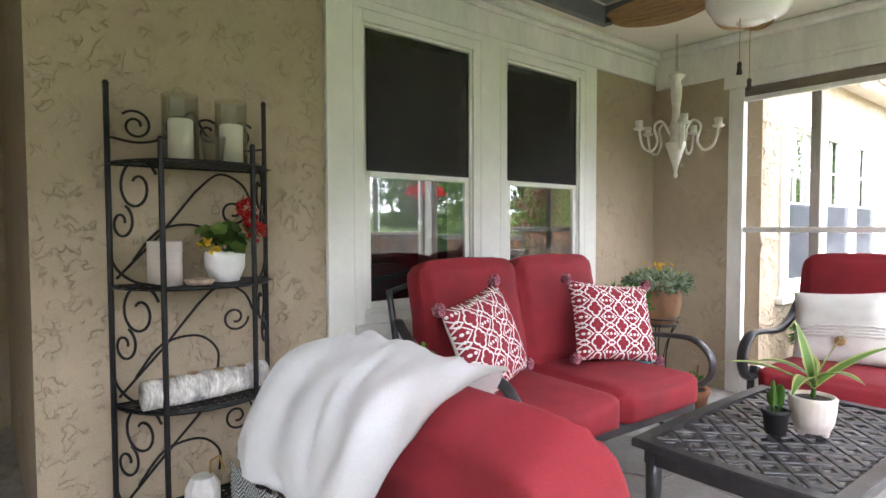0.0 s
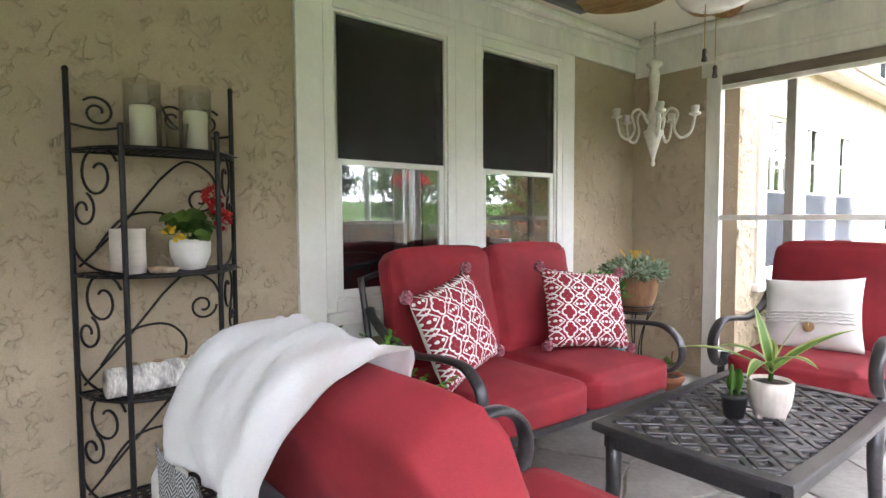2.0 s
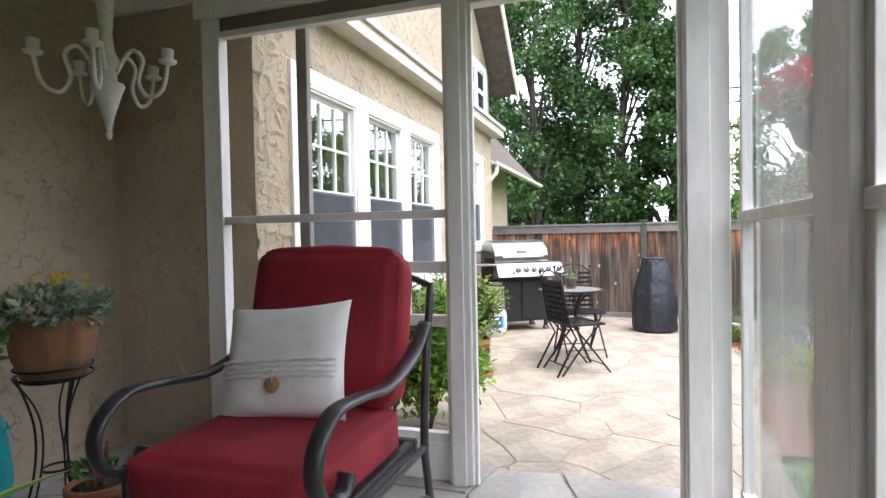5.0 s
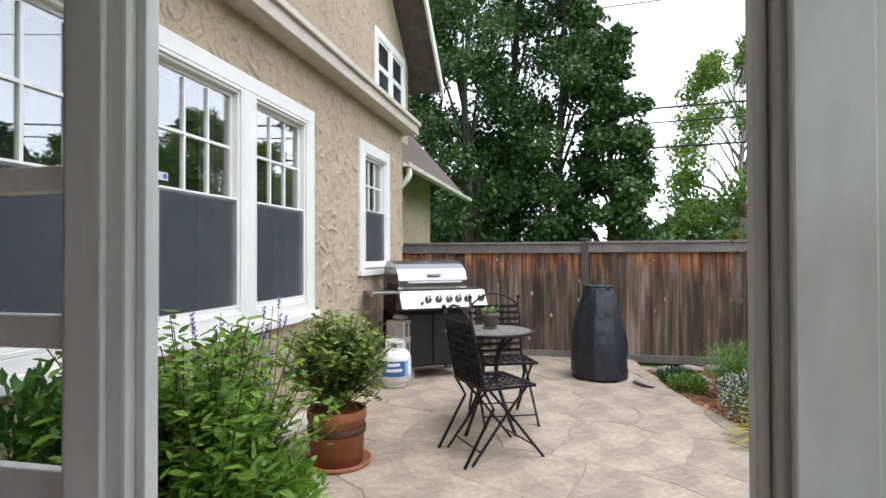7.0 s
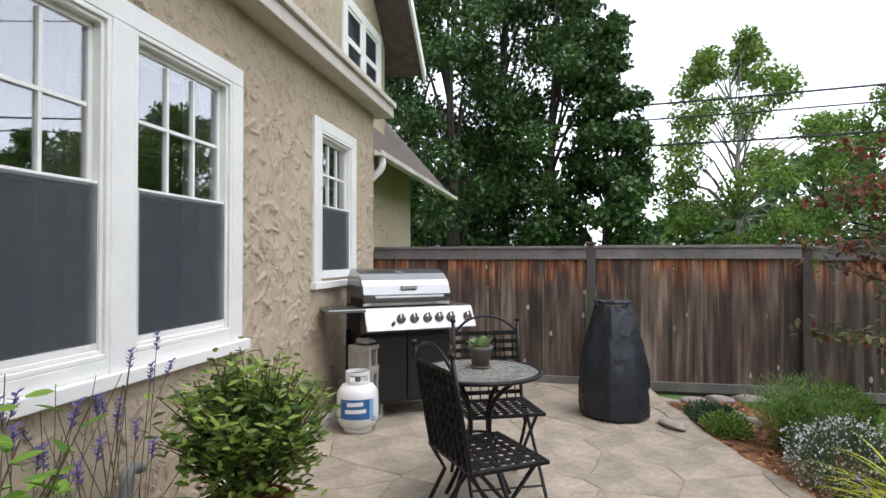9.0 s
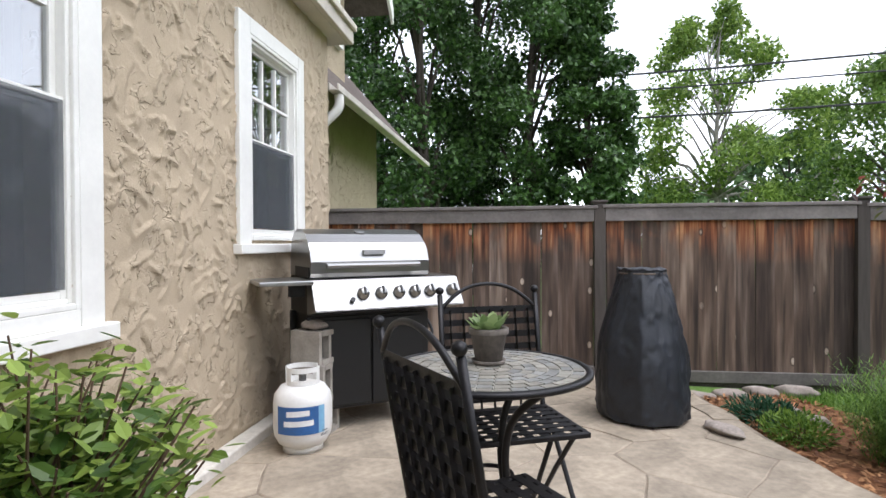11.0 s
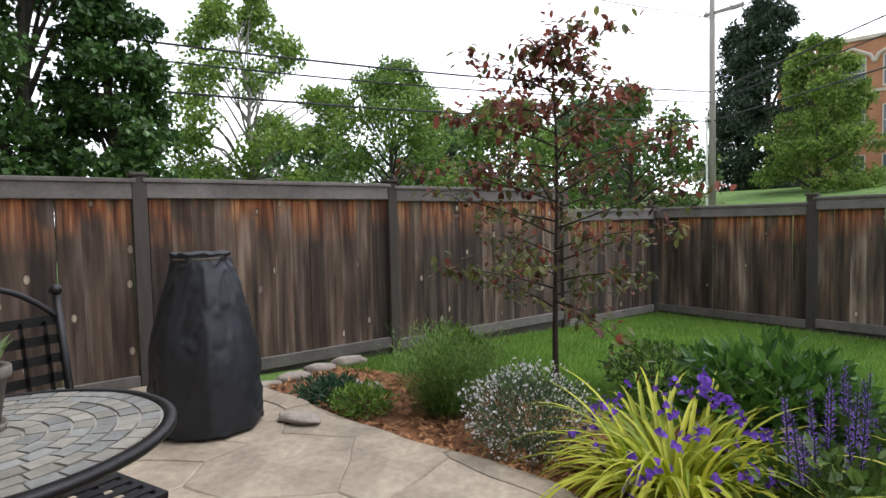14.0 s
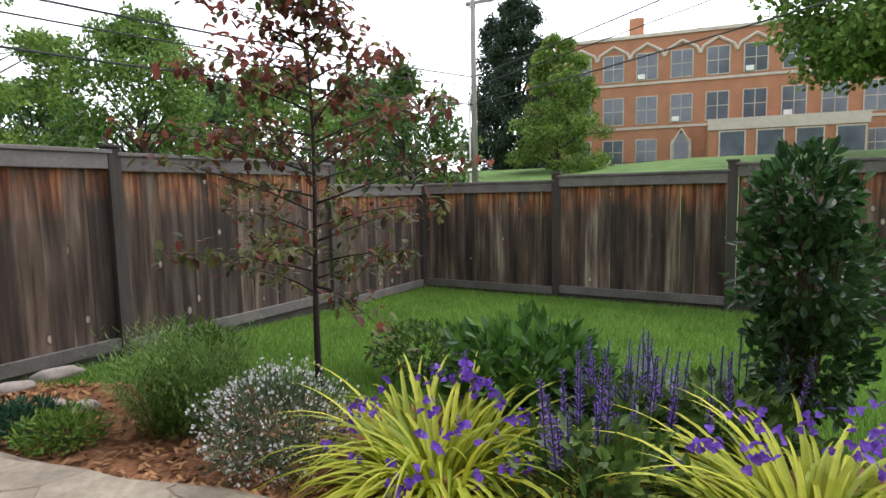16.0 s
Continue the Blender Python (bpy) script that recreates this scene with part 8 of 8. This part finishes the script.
for x, y, r in ((0.215, 2.54, 0.068), (0.415, 2.545, 0.064)):
    t = thing("candle_vase", pose(x, y, 1.531), "white pillar candle in a clear glass cylinder", "candle", "candles on the rack")
    part("glass", lathe([(0.01, 0.0), (r, 0.0), (r, 0.265), (r - 0.003, 0.267), (r - 0.004, 0.006), (0.01, 0.006)], 30), GLASSWARE, t, "clear glass cylinder", True).visible_shadow = False
    part("candle", lathe([(0.001, 0.007), (0.046, 0.007), (0.047, 0.165), (0.040, 0.172), (0.001, 0.166)], 24), WAX, t, "white wax candle", True)
    part("wick", sweep([(0, 0, 0.165), (0.002, 0, 0.182)], 0.0015, 5), BLACK_PLASTIC, t)
t = thing("glass_tumbler", pose(0.315, 2.46, 1.531), "small clear glass tumbler on the rack", "glass")
part("glass", lathe([(0.005, 0), (0.036, 0.0), (0.048, 0.105), (0.045, 0.106), (0.033, 0.012), (0.005, 0.010)], 24), GLASSWARE, t, smooth=True)
ob = part("ribbed_cylinder", lathe([(0.01, 0), (0.062, 0.0), (0.063, 0.17), (0.060, 0.173), (0.055, 0.17), (0.055, 0.02), (0.005, 0.018)], 36), plain("pale_wood_ceramic", (0.56, 0.50, 0.45), 0.7, vary=0.1, scale=6, stretch=(1, 1, 8)), None, "", True)
ob.matrix_basis = pose(0.145, 2.53, 1.051)
tagged(ob, "pale ridged cylinder vase on the rack", "vase")
ob = part("dish", lathe([(0.005, 0), (0.045, 0.0), (0.060, 0.018), (0.056, 0.022), (0.04, 0.012), (0.005, 0.010)], 20), plain("beige_dish", (0.50, 0.38, 0.28), 0.6, vary=0.3, scale=40), None, "", True)
ob.matrix_basis = pose(0.255, 2.47, 1.051)
tagged(ob, "small beige speckled dish on the rack", "dish")
t = thing("potted_geranium", pose(0.375, 2.53, 1.051), "red geranium in a white pot on the rack", "potted plant")
part("pot", lathe([(0.03, 0), (0.055, 0.004), (0.078, 0.06), (0.080, 0.11), (0.076, 0.125), (0.070, 0.125), (0.068, 0.11), (0.003, 0.108)], 28), WHITE_GLAZE, t, "white ceramic pot", True)
bm = bmesh.new()
for k in range(34):
    a, r, z = rnd(0, 6.3), rnd(0.02, 0.10), rnd(0.13, 0.23)
    c = Vector((r * math.cos(a), r * math.sin(a), z))
    n = Vector((math.cos(a) * 0.5, math.sin(a) * 0.5 - 0.4, 0.8)).normalized()
    u = n.orthogonal().normalized()
    v = n.cross(u)
    vs = [bm.verts.new(c + (u * math.cos(q) + v * math.sin(q)) * 0.034 * (1 + 0.15 * math.cos(5 * q))) for q in [w * 0.5236 for w in range(12)]]
    mid = bm.verts.new(c - n * 0.008)
    for w in range(12):
        bm.faces.new((vs[w], vs[(w + 1) % 12], mid))
part("foliage", bm, SHRUB_MID, t, "round green leaves")
stems(t, (0, 0, 0.11), [(0.08, -0.03, 0.30), (0.115, -0.03, 0.20), (-0.05, 0, 0.2)], 0.003, GREEN_LEAF)
for x, z, r in ((0.08, 0.31, 0.036), (0.12, 0.21, 0.034), (0.10, 0.255, 0.022)):
    bushy(t, "bloom", (x, -0.03, z), (r, r, r), 70, 0.022, RED_PETAL, "red geranium bloom", 0.1, int(x * 900), 0.5, 0.9)
bushy(t, "yellow_leaf", (-0.085, -0.04, 0.145), (0.025, 0.02, 0.018), 10, 0.035, YELLOW_PETAL, "yellowed leaf", 0.1, 5, 0.4, 0.8)
BIRCH = plain("birch_bark", (0.56, 0.53, 0.49), 0.8, vary=0.65, scale=9, fine=40, bump=0.3, stretch=(3, 1, 1))
t = thing("birch_log", pose(0.28, 2.50, 0.581), "white birch log candle holder on the rack", "log")
b = sweep([(-0.235, -0.02, 0.062), (-0.1, -0.012, 0.060), (0.1, 0.0, 0.062), (0.25, 0.02, 0.066)], [0.056, 0.057, 0.056, 0.054], 22)
part("log", b, BIRCH, t, "", True)
for x in (-0.14, -0.05, 0.05, 0.14):
    part("tea_light_hole", lathe([(0.001, 0.0), (0.020, 0.0), (0.021, 0.006), (0.018, 0.007), (0.001, 0.004)], 14, m=pose(x, -0.005, 0.114)), plain("cut_wood", (0.34, 0.22, 0.12), 0.7), t)
t = thing("watering_can", pose(0.26, 2.50, 0.136), "small white watering can with brass handle", "watering can")
part("body", lathe([(0.01, 0), (0.068, 0.0), (0.07, 0.01), (0.07, 0.09), (0.045, 0.135), (0.03, 0.14), (0.005, 0.138)], 10), WHITE_GLAZE, t, "faceted white body")
part("handle", sweep([(0.03, 0, 0.138), (0.035, 0, 0.19), (0.07, 0, 0.20), (0.085, 0, 0.14)], 0.005, 6), BRASS, t, "brass handle")

# chandelier
t = thing("chandelier", pose(3.62, 2.30, 0), "white painted turned-wood chandelier without bulbs", "chandelier")
t.matrix_basis = pose(3.63, 2.31, -0.293) @ Matrix.Diagonal((1.12, 1.12, 1.18, 1))
CHALK = plain("chalky_white_paint", (0.70, 0.67, 0.61), 0.7, vary=0.15, scale=12, fine=60, bump=0.3)
part("column", lathe([(0.003, 1.63), (0.012, 1.64), (0.014, 1.655), (0.008, 1.665), (0.022, 1.72), (0.055, 1.82), (0.066, 1.845), (0.062, 1.855), (0.040, 1.862), (0.034, 1.90), (0.046, 1.93), (0.048, 1.95), (0.030, 1.99), (0.024, 2.06), (0.034, 2.15), (0.036, 2.20), (0.024, 2.24), (0.052, 2.265), (0.054, 2.275), (0.028, 2.29), (0.010, 2.30)], 24), CHALK, t, smooth=True)
for k in range(5):
    a = k * 2 * math.pi / 5 + radians(146)
    c, s = math.cos(a), math.sin(a)
    arm = part("arm", sweep([(p.x * c, p.x * s, p.z) for p in curve_pts([(0.04, 0, 1.90), (0.10, 0, 1.985), (0.15, 0, 1.95), (0.13, 0, 1.86), (0.17, 0, 1.80), (0.23, 0, 1.83), (0.255, 0, 1.93)], 7)], 0.0085, 8), CHALK, t, smooth=True)
    part("candle_cup", lathe([(0.008, 1.925), (0.034, 1.935), (0.036, 1.945), (0.022, 1.95), (0.026, 1.985), (0.022, 1.99), (0.004, 1.985)], 16, m=pose(0.255 * c, 0.255 * s, 0)), CHALK, arm, "", True)
bm = bmesh.new()
for k in range(9):
    z = 2.315 + k * 0.027
    sweep([((0.008 * math.cos(q)) if k % 2 else 0, 0 if k % 2 else 0.008 * math.cos(q), z + 0.016 * math.sin(q)) for q in [w * math.pi / 5 for w in range(10)]], 0.0022, 5, bm, closed=True)
part("chain", bm, plain("chain_grey", (0.35, 0.33, 0.30), 0.4, 0.7), t)

# ceiling fan with woven palm blades
WOVEN = plain("woven_palm", (0.46, 0.31, 0.15), 0.75, vary=0.35, scale=30, fine=120, bump=0.5, stretch=(0.2, 3, 1))
t = thing("ceiling_fan", pose(2.07, 1.16, -0.195), "ceiling fan with woven palm blades and white bowl", "ceiling fan")
part("downrod", sweep([(0, 0, 2.56), (0, 0, CEIL + 0.15)], 0.015, 10), WHITE, t)
part("canopy", lathe([(0.03, 2.80), (0.07, 2.83), (0.075, CEIL + 0.194)], 24), WHITE, t, smooth=True)
part("motor", lathe([(0.05, 2.43), (0.11, 2.45), (0.13, 2.50), (0.11, 2.55), (0.04, 2.57)], 28), WHITE, t, smooth=True)
part("glass_bowl", lathe([(0.002, 2.305), (0.05, 2.308), (0.055, 2.314), (0.06, 2.310), (0.135, 2.34), (0.168, 2.39), (0.172, 2.43), (0.06, 2.44)], 32), plain("opal_glass", (0.80, 0.80, 0.76), 0.25, vary=0.04), t, "white opal glass bowl", True)
for k in range(5):
    a = radians(26 + 72 * k)
    bl = bmesh.new()
    n = 14
    top = []
    for i in range(n + 1):
        s = i / n
        w = 0.02 + 0.115 * math.sin(math.pi * min(1, 0.12 + 0.80 * s)) ** 0.7 * (1 if s < 0.97 else 0.55)
        x = 0.16 + 0.46 * s
        top.append((x, w))
    ridge = 9
    rows = [[bl.verts.new((x, w * (2 * j / (2 * ridge) - 1), 0.004 * (j % 2) + 0.16 * w * abs(2 * j / (2 * ridge) - 1) * -1)) for j in range(2 * ridge + 1)] for x, w in top]
    for p, q in zip(rows, rows[1:]):
        for j in range(2 * ridge):
            bl.faces.new((p[j], q[j], q[j + 1], p[j + 1]))
    bmesh.ops.solidify(bl, geom=bl.faces[:], thickness=0.006)
    o = part("blade", bl, WOVEN, t, "ribbed woven palm blade")
    o.matrix_basis = pose(0, 0, 2.475, 0, 0, math.degrees(a)) @ pose(0, 0, 0, 10, 0, 0)
    o = part("blade_arm", boxes((0.10, 0.20, -0.02, 0.02, -0.008, 0.0), bevel=0.003), WHITE, t)
    o.matrix_basis = pose(0, 0, 2.468, 0, 0, math.degrees(a))
for x, y, z in ((-0.07, 0.01, 2.085), (0.05, 0.02, 2.04)):
    c = part("pull_chain", sweep([(x, y, z + 0.05), (x, y, 2.32)], 0.002, 5), BRASS, t)
    part("pull_knob", lathe([(0.004, z), (0.012, z + 0.003), (0.008, z + 0.03), (0.010, z + 0.042), (0.007, z + 0.052), (0.001, z + 0.055)], 12, m=pose(x, y, 0)), plain("dark_wood_knob", (0.03, 0.015, 0.01), 0.4), c, "dark wooden pull", True)

# things inside the dark-painted room: dark studded chair back, pale curtain
t = thing("studded_chair", pose(1.45, 3.18, 0), "black leather chair with a row of silver studs", "chair")
part("back", cushion(0.75, 0.12, 1.02, 0.02, 8), plain("black_leather", (0.008, 0.008, 0.009), 0.4), t, smooth=True)
bm = bmesh.new()
for k in range(26):
    bmesh.ops.create_icosphere(bm, subdivisions=1, radius=0.007, matrix=Matrix.Translation((-0.34 + k * 0.027, -0.072, 0.96 + 0.012 * math.sin(k / 8))))
part("studs", bm, plain("silver_stud", (0.7, 0.7, 0.7), 0.25, 0.9), t)
for x, w, name in ((1.86, 0.16, "curtain"), (2.24, 0.14, "curtain")):
    bm = bmesh.new()
    rows = [[bm.verts.new((x - w / 2 + w * i / 24, 3.05 + 0.018 * math.sin(i * 1.4), z)) for z in (0.2, 2.6)] for i in range(25)]
    for p, q in zip(rows, rows[1:]):
        bm.faces.new((p[0], q[0], q[1], p[1]))
    bmesh.ops.solidify(bm, geom=bm.faces[:], thickness=0.004)
    tagged(part(name, bm, plain("beige_curtain", (0.40, 0.33, 0.26), 0.9, vary=0.15), None, "", True), "beige pleated curtain inside the window", "curtain", "indoor curtains")
for i, (a, b) in enumerate(G_UNITS + [K]):
    for x in ((b - 0.10,) if i < 3 else (a + 0.16, b - 0.16)):
        bm = bmesh.new()
        rows = [[bm.verts.new((x - 0.06 + 0.12 * j / 16, WING_Y + 0.16 + 0.012 * math.sin(j * 1.5), z)) for z in (0.6, 2.2)] for j in range(17)]
        for p, q in zip(rows, rows[1:]):
            bm.faces.new((p[0], q[0], q[1], p[1]))
        bmesh.ops.solidify(bm, geom=bm.faces[:], thickness=0.004)
        tagged(part("curtain", bm, plain("white_sheer", (0.62, 0.62, 0.60), 0.9), None, "", True), "white sheer curtain inside the wing window", "curtain", "wing curtains")

# pots just outside the end screen
t = thing("urn_planter", pose(4.92, 1.52, PATIO), "pale stone urn with green foliage", "planter")
part("urn", lathe([(0.09, 0), (0.10, 0.02), (0.06, 0.08), (0.07, 0.14), (0.14, 0.30), (0.17, 0.42), (0.185, 0.43), (0.18, 0.45), (0.15, 0.44), (0.003, 0.42)], 26), plain("pale_stone", (0.45, 0.42, 0.38), 0.9, vary=0.2), t, smooth=True)
bushy(t, "foliage", (0, 0, 0.62), (0.24, 0.22, 0.22), 700, 0.075, SHRUB_BRIGHT, "", 0.4, 55, 0.35)
t = thing("potted_plant", pose(4.72, 1.62, PATIO), "leafy plant in a grey pot outside the screen", "potted plant")
pot(t, 0.15, 0.12, 0.26, GREY_CLAY, "grey clay pot", 0.02)
bushy(t, "foliage", (0, 0, 0.55), (0.26, 0.26, 0.28), 800, 0.07, GREEN_LEAF, "", 0.4, 56, 0.35)

# hanging basket with red flowers outside the side screen
t = thing("hanging_basket", pose(4.36, -0.85, 1.46), "hanging basket of red flowers outside the screen", "hanging basket")
part("basket", lathe([(0.06, 0), (0.13, 0.05), (0.17, 0.16), (0.16, 0.17), (0.003, 0.15)], 22), BLACK_PLASTIC, t, smooth=True)
bushy(t, "foliage", (0, 0, 0.20), (0.22, 0.22, 0.09), 420, 0.06, SHRUB_MID, "", 0.3, 57, 0.4)
bushy(t, "blossom", (0, 0, 0.28), (0.25, 0.25, 0.10), 420, 0.045, RED_PETAL, "red flowers", 0.4, 58, 0.5, 0.9)
part("hanger", sweep([(0, 0, 0.17), (0, 0, 0.95)], 0.004, 6), BLACK_IRON, t)
part("pole", sweep(curve_pts([(0.35, -0.25, -1.6), (0.35, -0.25, 0.7), (0.28, -0.20, 0.98), (0.1, -0.07, 1.02), (0, 0, 0.95)], 6), 0.012, 8), BLACK_IRON, t)
# ---- flagstones: each stone its own piece ----
def cells(points, bounds, keep, gap, rng):
    """Voronoi stones by half-plane clipping; yields polygons shrunk by the joint."""
    x0, x1, y0, y1 = bounds
    for i, p in enumerate(points):
        poly = [(x0, y0), (x1, y0), (x1, y1), (x0, y1)]
        near = sorted((q for j, q in enumerate(points) if j != i), key=lambda q: (q[0] - p[0]) ** 2 + (q[1] - p[1]) ** 2)[:18]
        for q in near:
            mx, my, dx, dy = (p[0] + q[0]) / 2, (p[1] + q[1]) / 2, q[0] - p[0], q[1] - p[1]
            d = math.hypot(dx, dy)
            mx, my = mx - dx / d * gap / 2, my - dy / d * gap / 2
            out = []
            for a, b in zip(poly, poly[1:] + poly[:1]):
                sa, sb = (a[0] - mx) * dx + (a[1] - my) * dy, (b[0] - mx) * dx + (b[1] - my) * dy
                if sa <= 0:
                    out.append(a)
                if sa * sb < 0:
                    f = sa / (sa - sb)
                    out.append((a[0] + f * (b[0] - a[0]), a[1] + f * (b[1] - a[1])))
            poly = out
            if len(poly) < 3:
                break
        if len(poly) >= 3 and keep(p):
            yield p, poly


def stone(parent, p, poly, z, depth, material, rng):
    bm = bmesh.new()
    ring = []
    for a, b in zip(poly, poly[1:] + poly[:1]):
        L = math.hypot(b[0] - a[0], b[1] - a[1])
        n = max(1, int(L / 0.09))
        for k in range(n):
            x, y = a[0] + (b[0] - a[0]) * k / n, a[1] + (b[1] - a[1]) * k / n
            w = 0.05 * noise.noise(Vector((x * 3, y * 3, 0)))
            w2 = 0.05 * noise.noise(Vector((x * 3, y * 3, 5)))
            ring.append((x - p[0] + w, y - p[1] + w2))
    if len(ring) < 3:
        bm.free()
        return
    lo = [bm.verts.new((x, y, -depth)) for x, y in ring]
    hi = [bm.verts.new((x, y, -0.004)) for x, y in ring]
    top = [bm.verts.new((x * 0.985, y * 0.985, 0)) for x, y in ring]
    bm.faces.new(top)
    n = len(ring)
    for i in range(n):
        bm.faces.new((lo[i], lo[(i + 1) % n], hi[(i + 1) % n], hi[i]))
        bm.faces.new((hi[i], hi[(i + 1) % n], top[(i + 1) % n], top[i]))
    bmesh.ops.triangulate(bm, faces=[f for f in bm.faces if len(f.verts) > 4])
    ob = part("flagstone", bm, material, parent)
    ob.location = (p[0], p[1], z)


def inside_patio(x, y):
    """Whether a place lies on the patio side of its curved edge."""
    if not (4.2 < x < 10.2 and y < 1.9):
        return False
    line = [(10.3, -0.75)] + edge_line + [(4.2, -0.75)]
    for (xa, ya), (xb, yb) in zip(line, line[1:]):
        if xb <= x <= xa:
            return y > ya + (yb - ya) * (xa - x) / (xa - xb)
    return False


rng = random.Random(31)


def scatter(x0, x1, y0, y1, pitch):
    pts = []
    ny, nx = int((y1 - y0) / pitch), int((x1 - x0) / pitch)
    for j in range(ny + 1):
        for i in range(nx + 1):
            pts.append((x0 + (i + 0.5 * (j % 2) + rng.uniform(-0.46, 0.46)) * pitch, y0 + (j + rng.uniform(-0.46, 0.46)) * pitch))
    return pts


bm = bmesh.new()
line = [(10.26, -0.76)] + edge_line + [(4.25, -0.76)]
up = [bm.verts.new((x, y, PATIO - 0.005)) for x, y in line]
inn = [bm.verts.new((x, 1.94, PATIO - 0.005)) for x, y in line]
low = [bm.verts.new((x, y, PATIO - 0.30)) for x, y in line]
for i in range(len(line) - 1):
    bm.faces.new((up[i], inn[i], inn[i + 1], up[i + 1]))
    bm.faces.new((low[i], up[i], up[i + 1], low[i + 1]))
bmesh.ops.recalc_face_normals(bm, faces=bm.faces[:])
patio = setting("pavement", bm, JOINT, "tan stamped-stone patio with curved edge")


def clip_edge(poly):
    """Cuts a stone at the patio's curved edge and at the walls."""
    out = poly
    for (nx, ny, c) in ((1, 0, 10.24), (-1, 0, -4.27), (0, 1, 1.93)):
        res = []
        for a, b in zip(out, out[1:] + out[:1]):
            sa, sb = nx * a[0] + ny * a[1] - c, nx * b[0] + ny * b[1] - c
            if sa <= 0:
                res.append(a)
            if sa * sb < 0:
                f = sa / (sa - sb)
                res.append((a[0] + f * (b[0] - a[0]), a[1] + f * (b[1] - a[1])))
        out = res
        if len(out) < 3:
            return []
    def edge_y(x):
        for (xa, ya), (xb, yb) in zip(line, line[1:]):
            if xb <= x <= xa:
                return ya + (yb - ya) * (xa - x) / (xa - xb) + 0.006
        return -9.0
    fine = []
    for a, b in zip(out, out[1:] + out[:1]):
        n = max(1, int(math.hypot(b[0] - a[0], b[1] - a[1]) / 0.06))
        fine += [(a[0] + (b[0] - a[0]) * k / n, a[1] + (b[1] - a[1]) * k / n) for k in range(n)]
    within = [y >= edge_y(x) for x, y in fine]
    if all(within):
        return out
    if not any(within):
        return []
    start = next(i for i in range(len(fine)) if within[i] and not within[i - 1])
    fine, within = fine[start:] + fine[:start], within[start:] + within[:start]
    kept = [p for p, ok in zip(fine, within) if ok]
    x0, x1 = kept[-1][0], kept[0][0]
    return kept + [(x0 + (x1 - x0) * k / 6, edge_y(x0 + (x1 - x0) * k / 6)) for k in range(7)]


pts = scatter(4.0, 10.5, -1.5, 2.2, 0.56)
for p, poly in cells(pts, (3.9, 10.6, -1.8, 2.4), lambda p: True, 0.009, rng):
    poly = clip_edge(poly)
    if len(poly) < 3:
        continue
    c = (sum(q[0] for q in poly) / len(poly), sum(q[1] for q in poly) / len(poly))
    ys = [q[1] for q in poly]
    if max(ys) - min(ys) < 0.05 or not inside_patio(*c):
        continue
    stone(patio, c, poly, PATIO + rng.uniform(-0.002, 0.002), 0.012, FLAG, rng)
pts = scatter(-3.2, 4.4, -0.6, 4.8, 0.52)
floor_ob = bpy.data.objects["floor"]
for p, poly in cells(pts, (-3.1, 4.25, -0.55, 4.7), lambda p: not (p[0] > -0.35 and p[1] > 2.95), 0.016, rng):
    c = (sum(q[0] for q in poly) / len(poly), sum(q[1] for q in poly) / len(poly))
    stone(floor_ob, c, poly, rng.uniform(-0.003, 0.0), 0.012, FLAG_PORCH, rng)
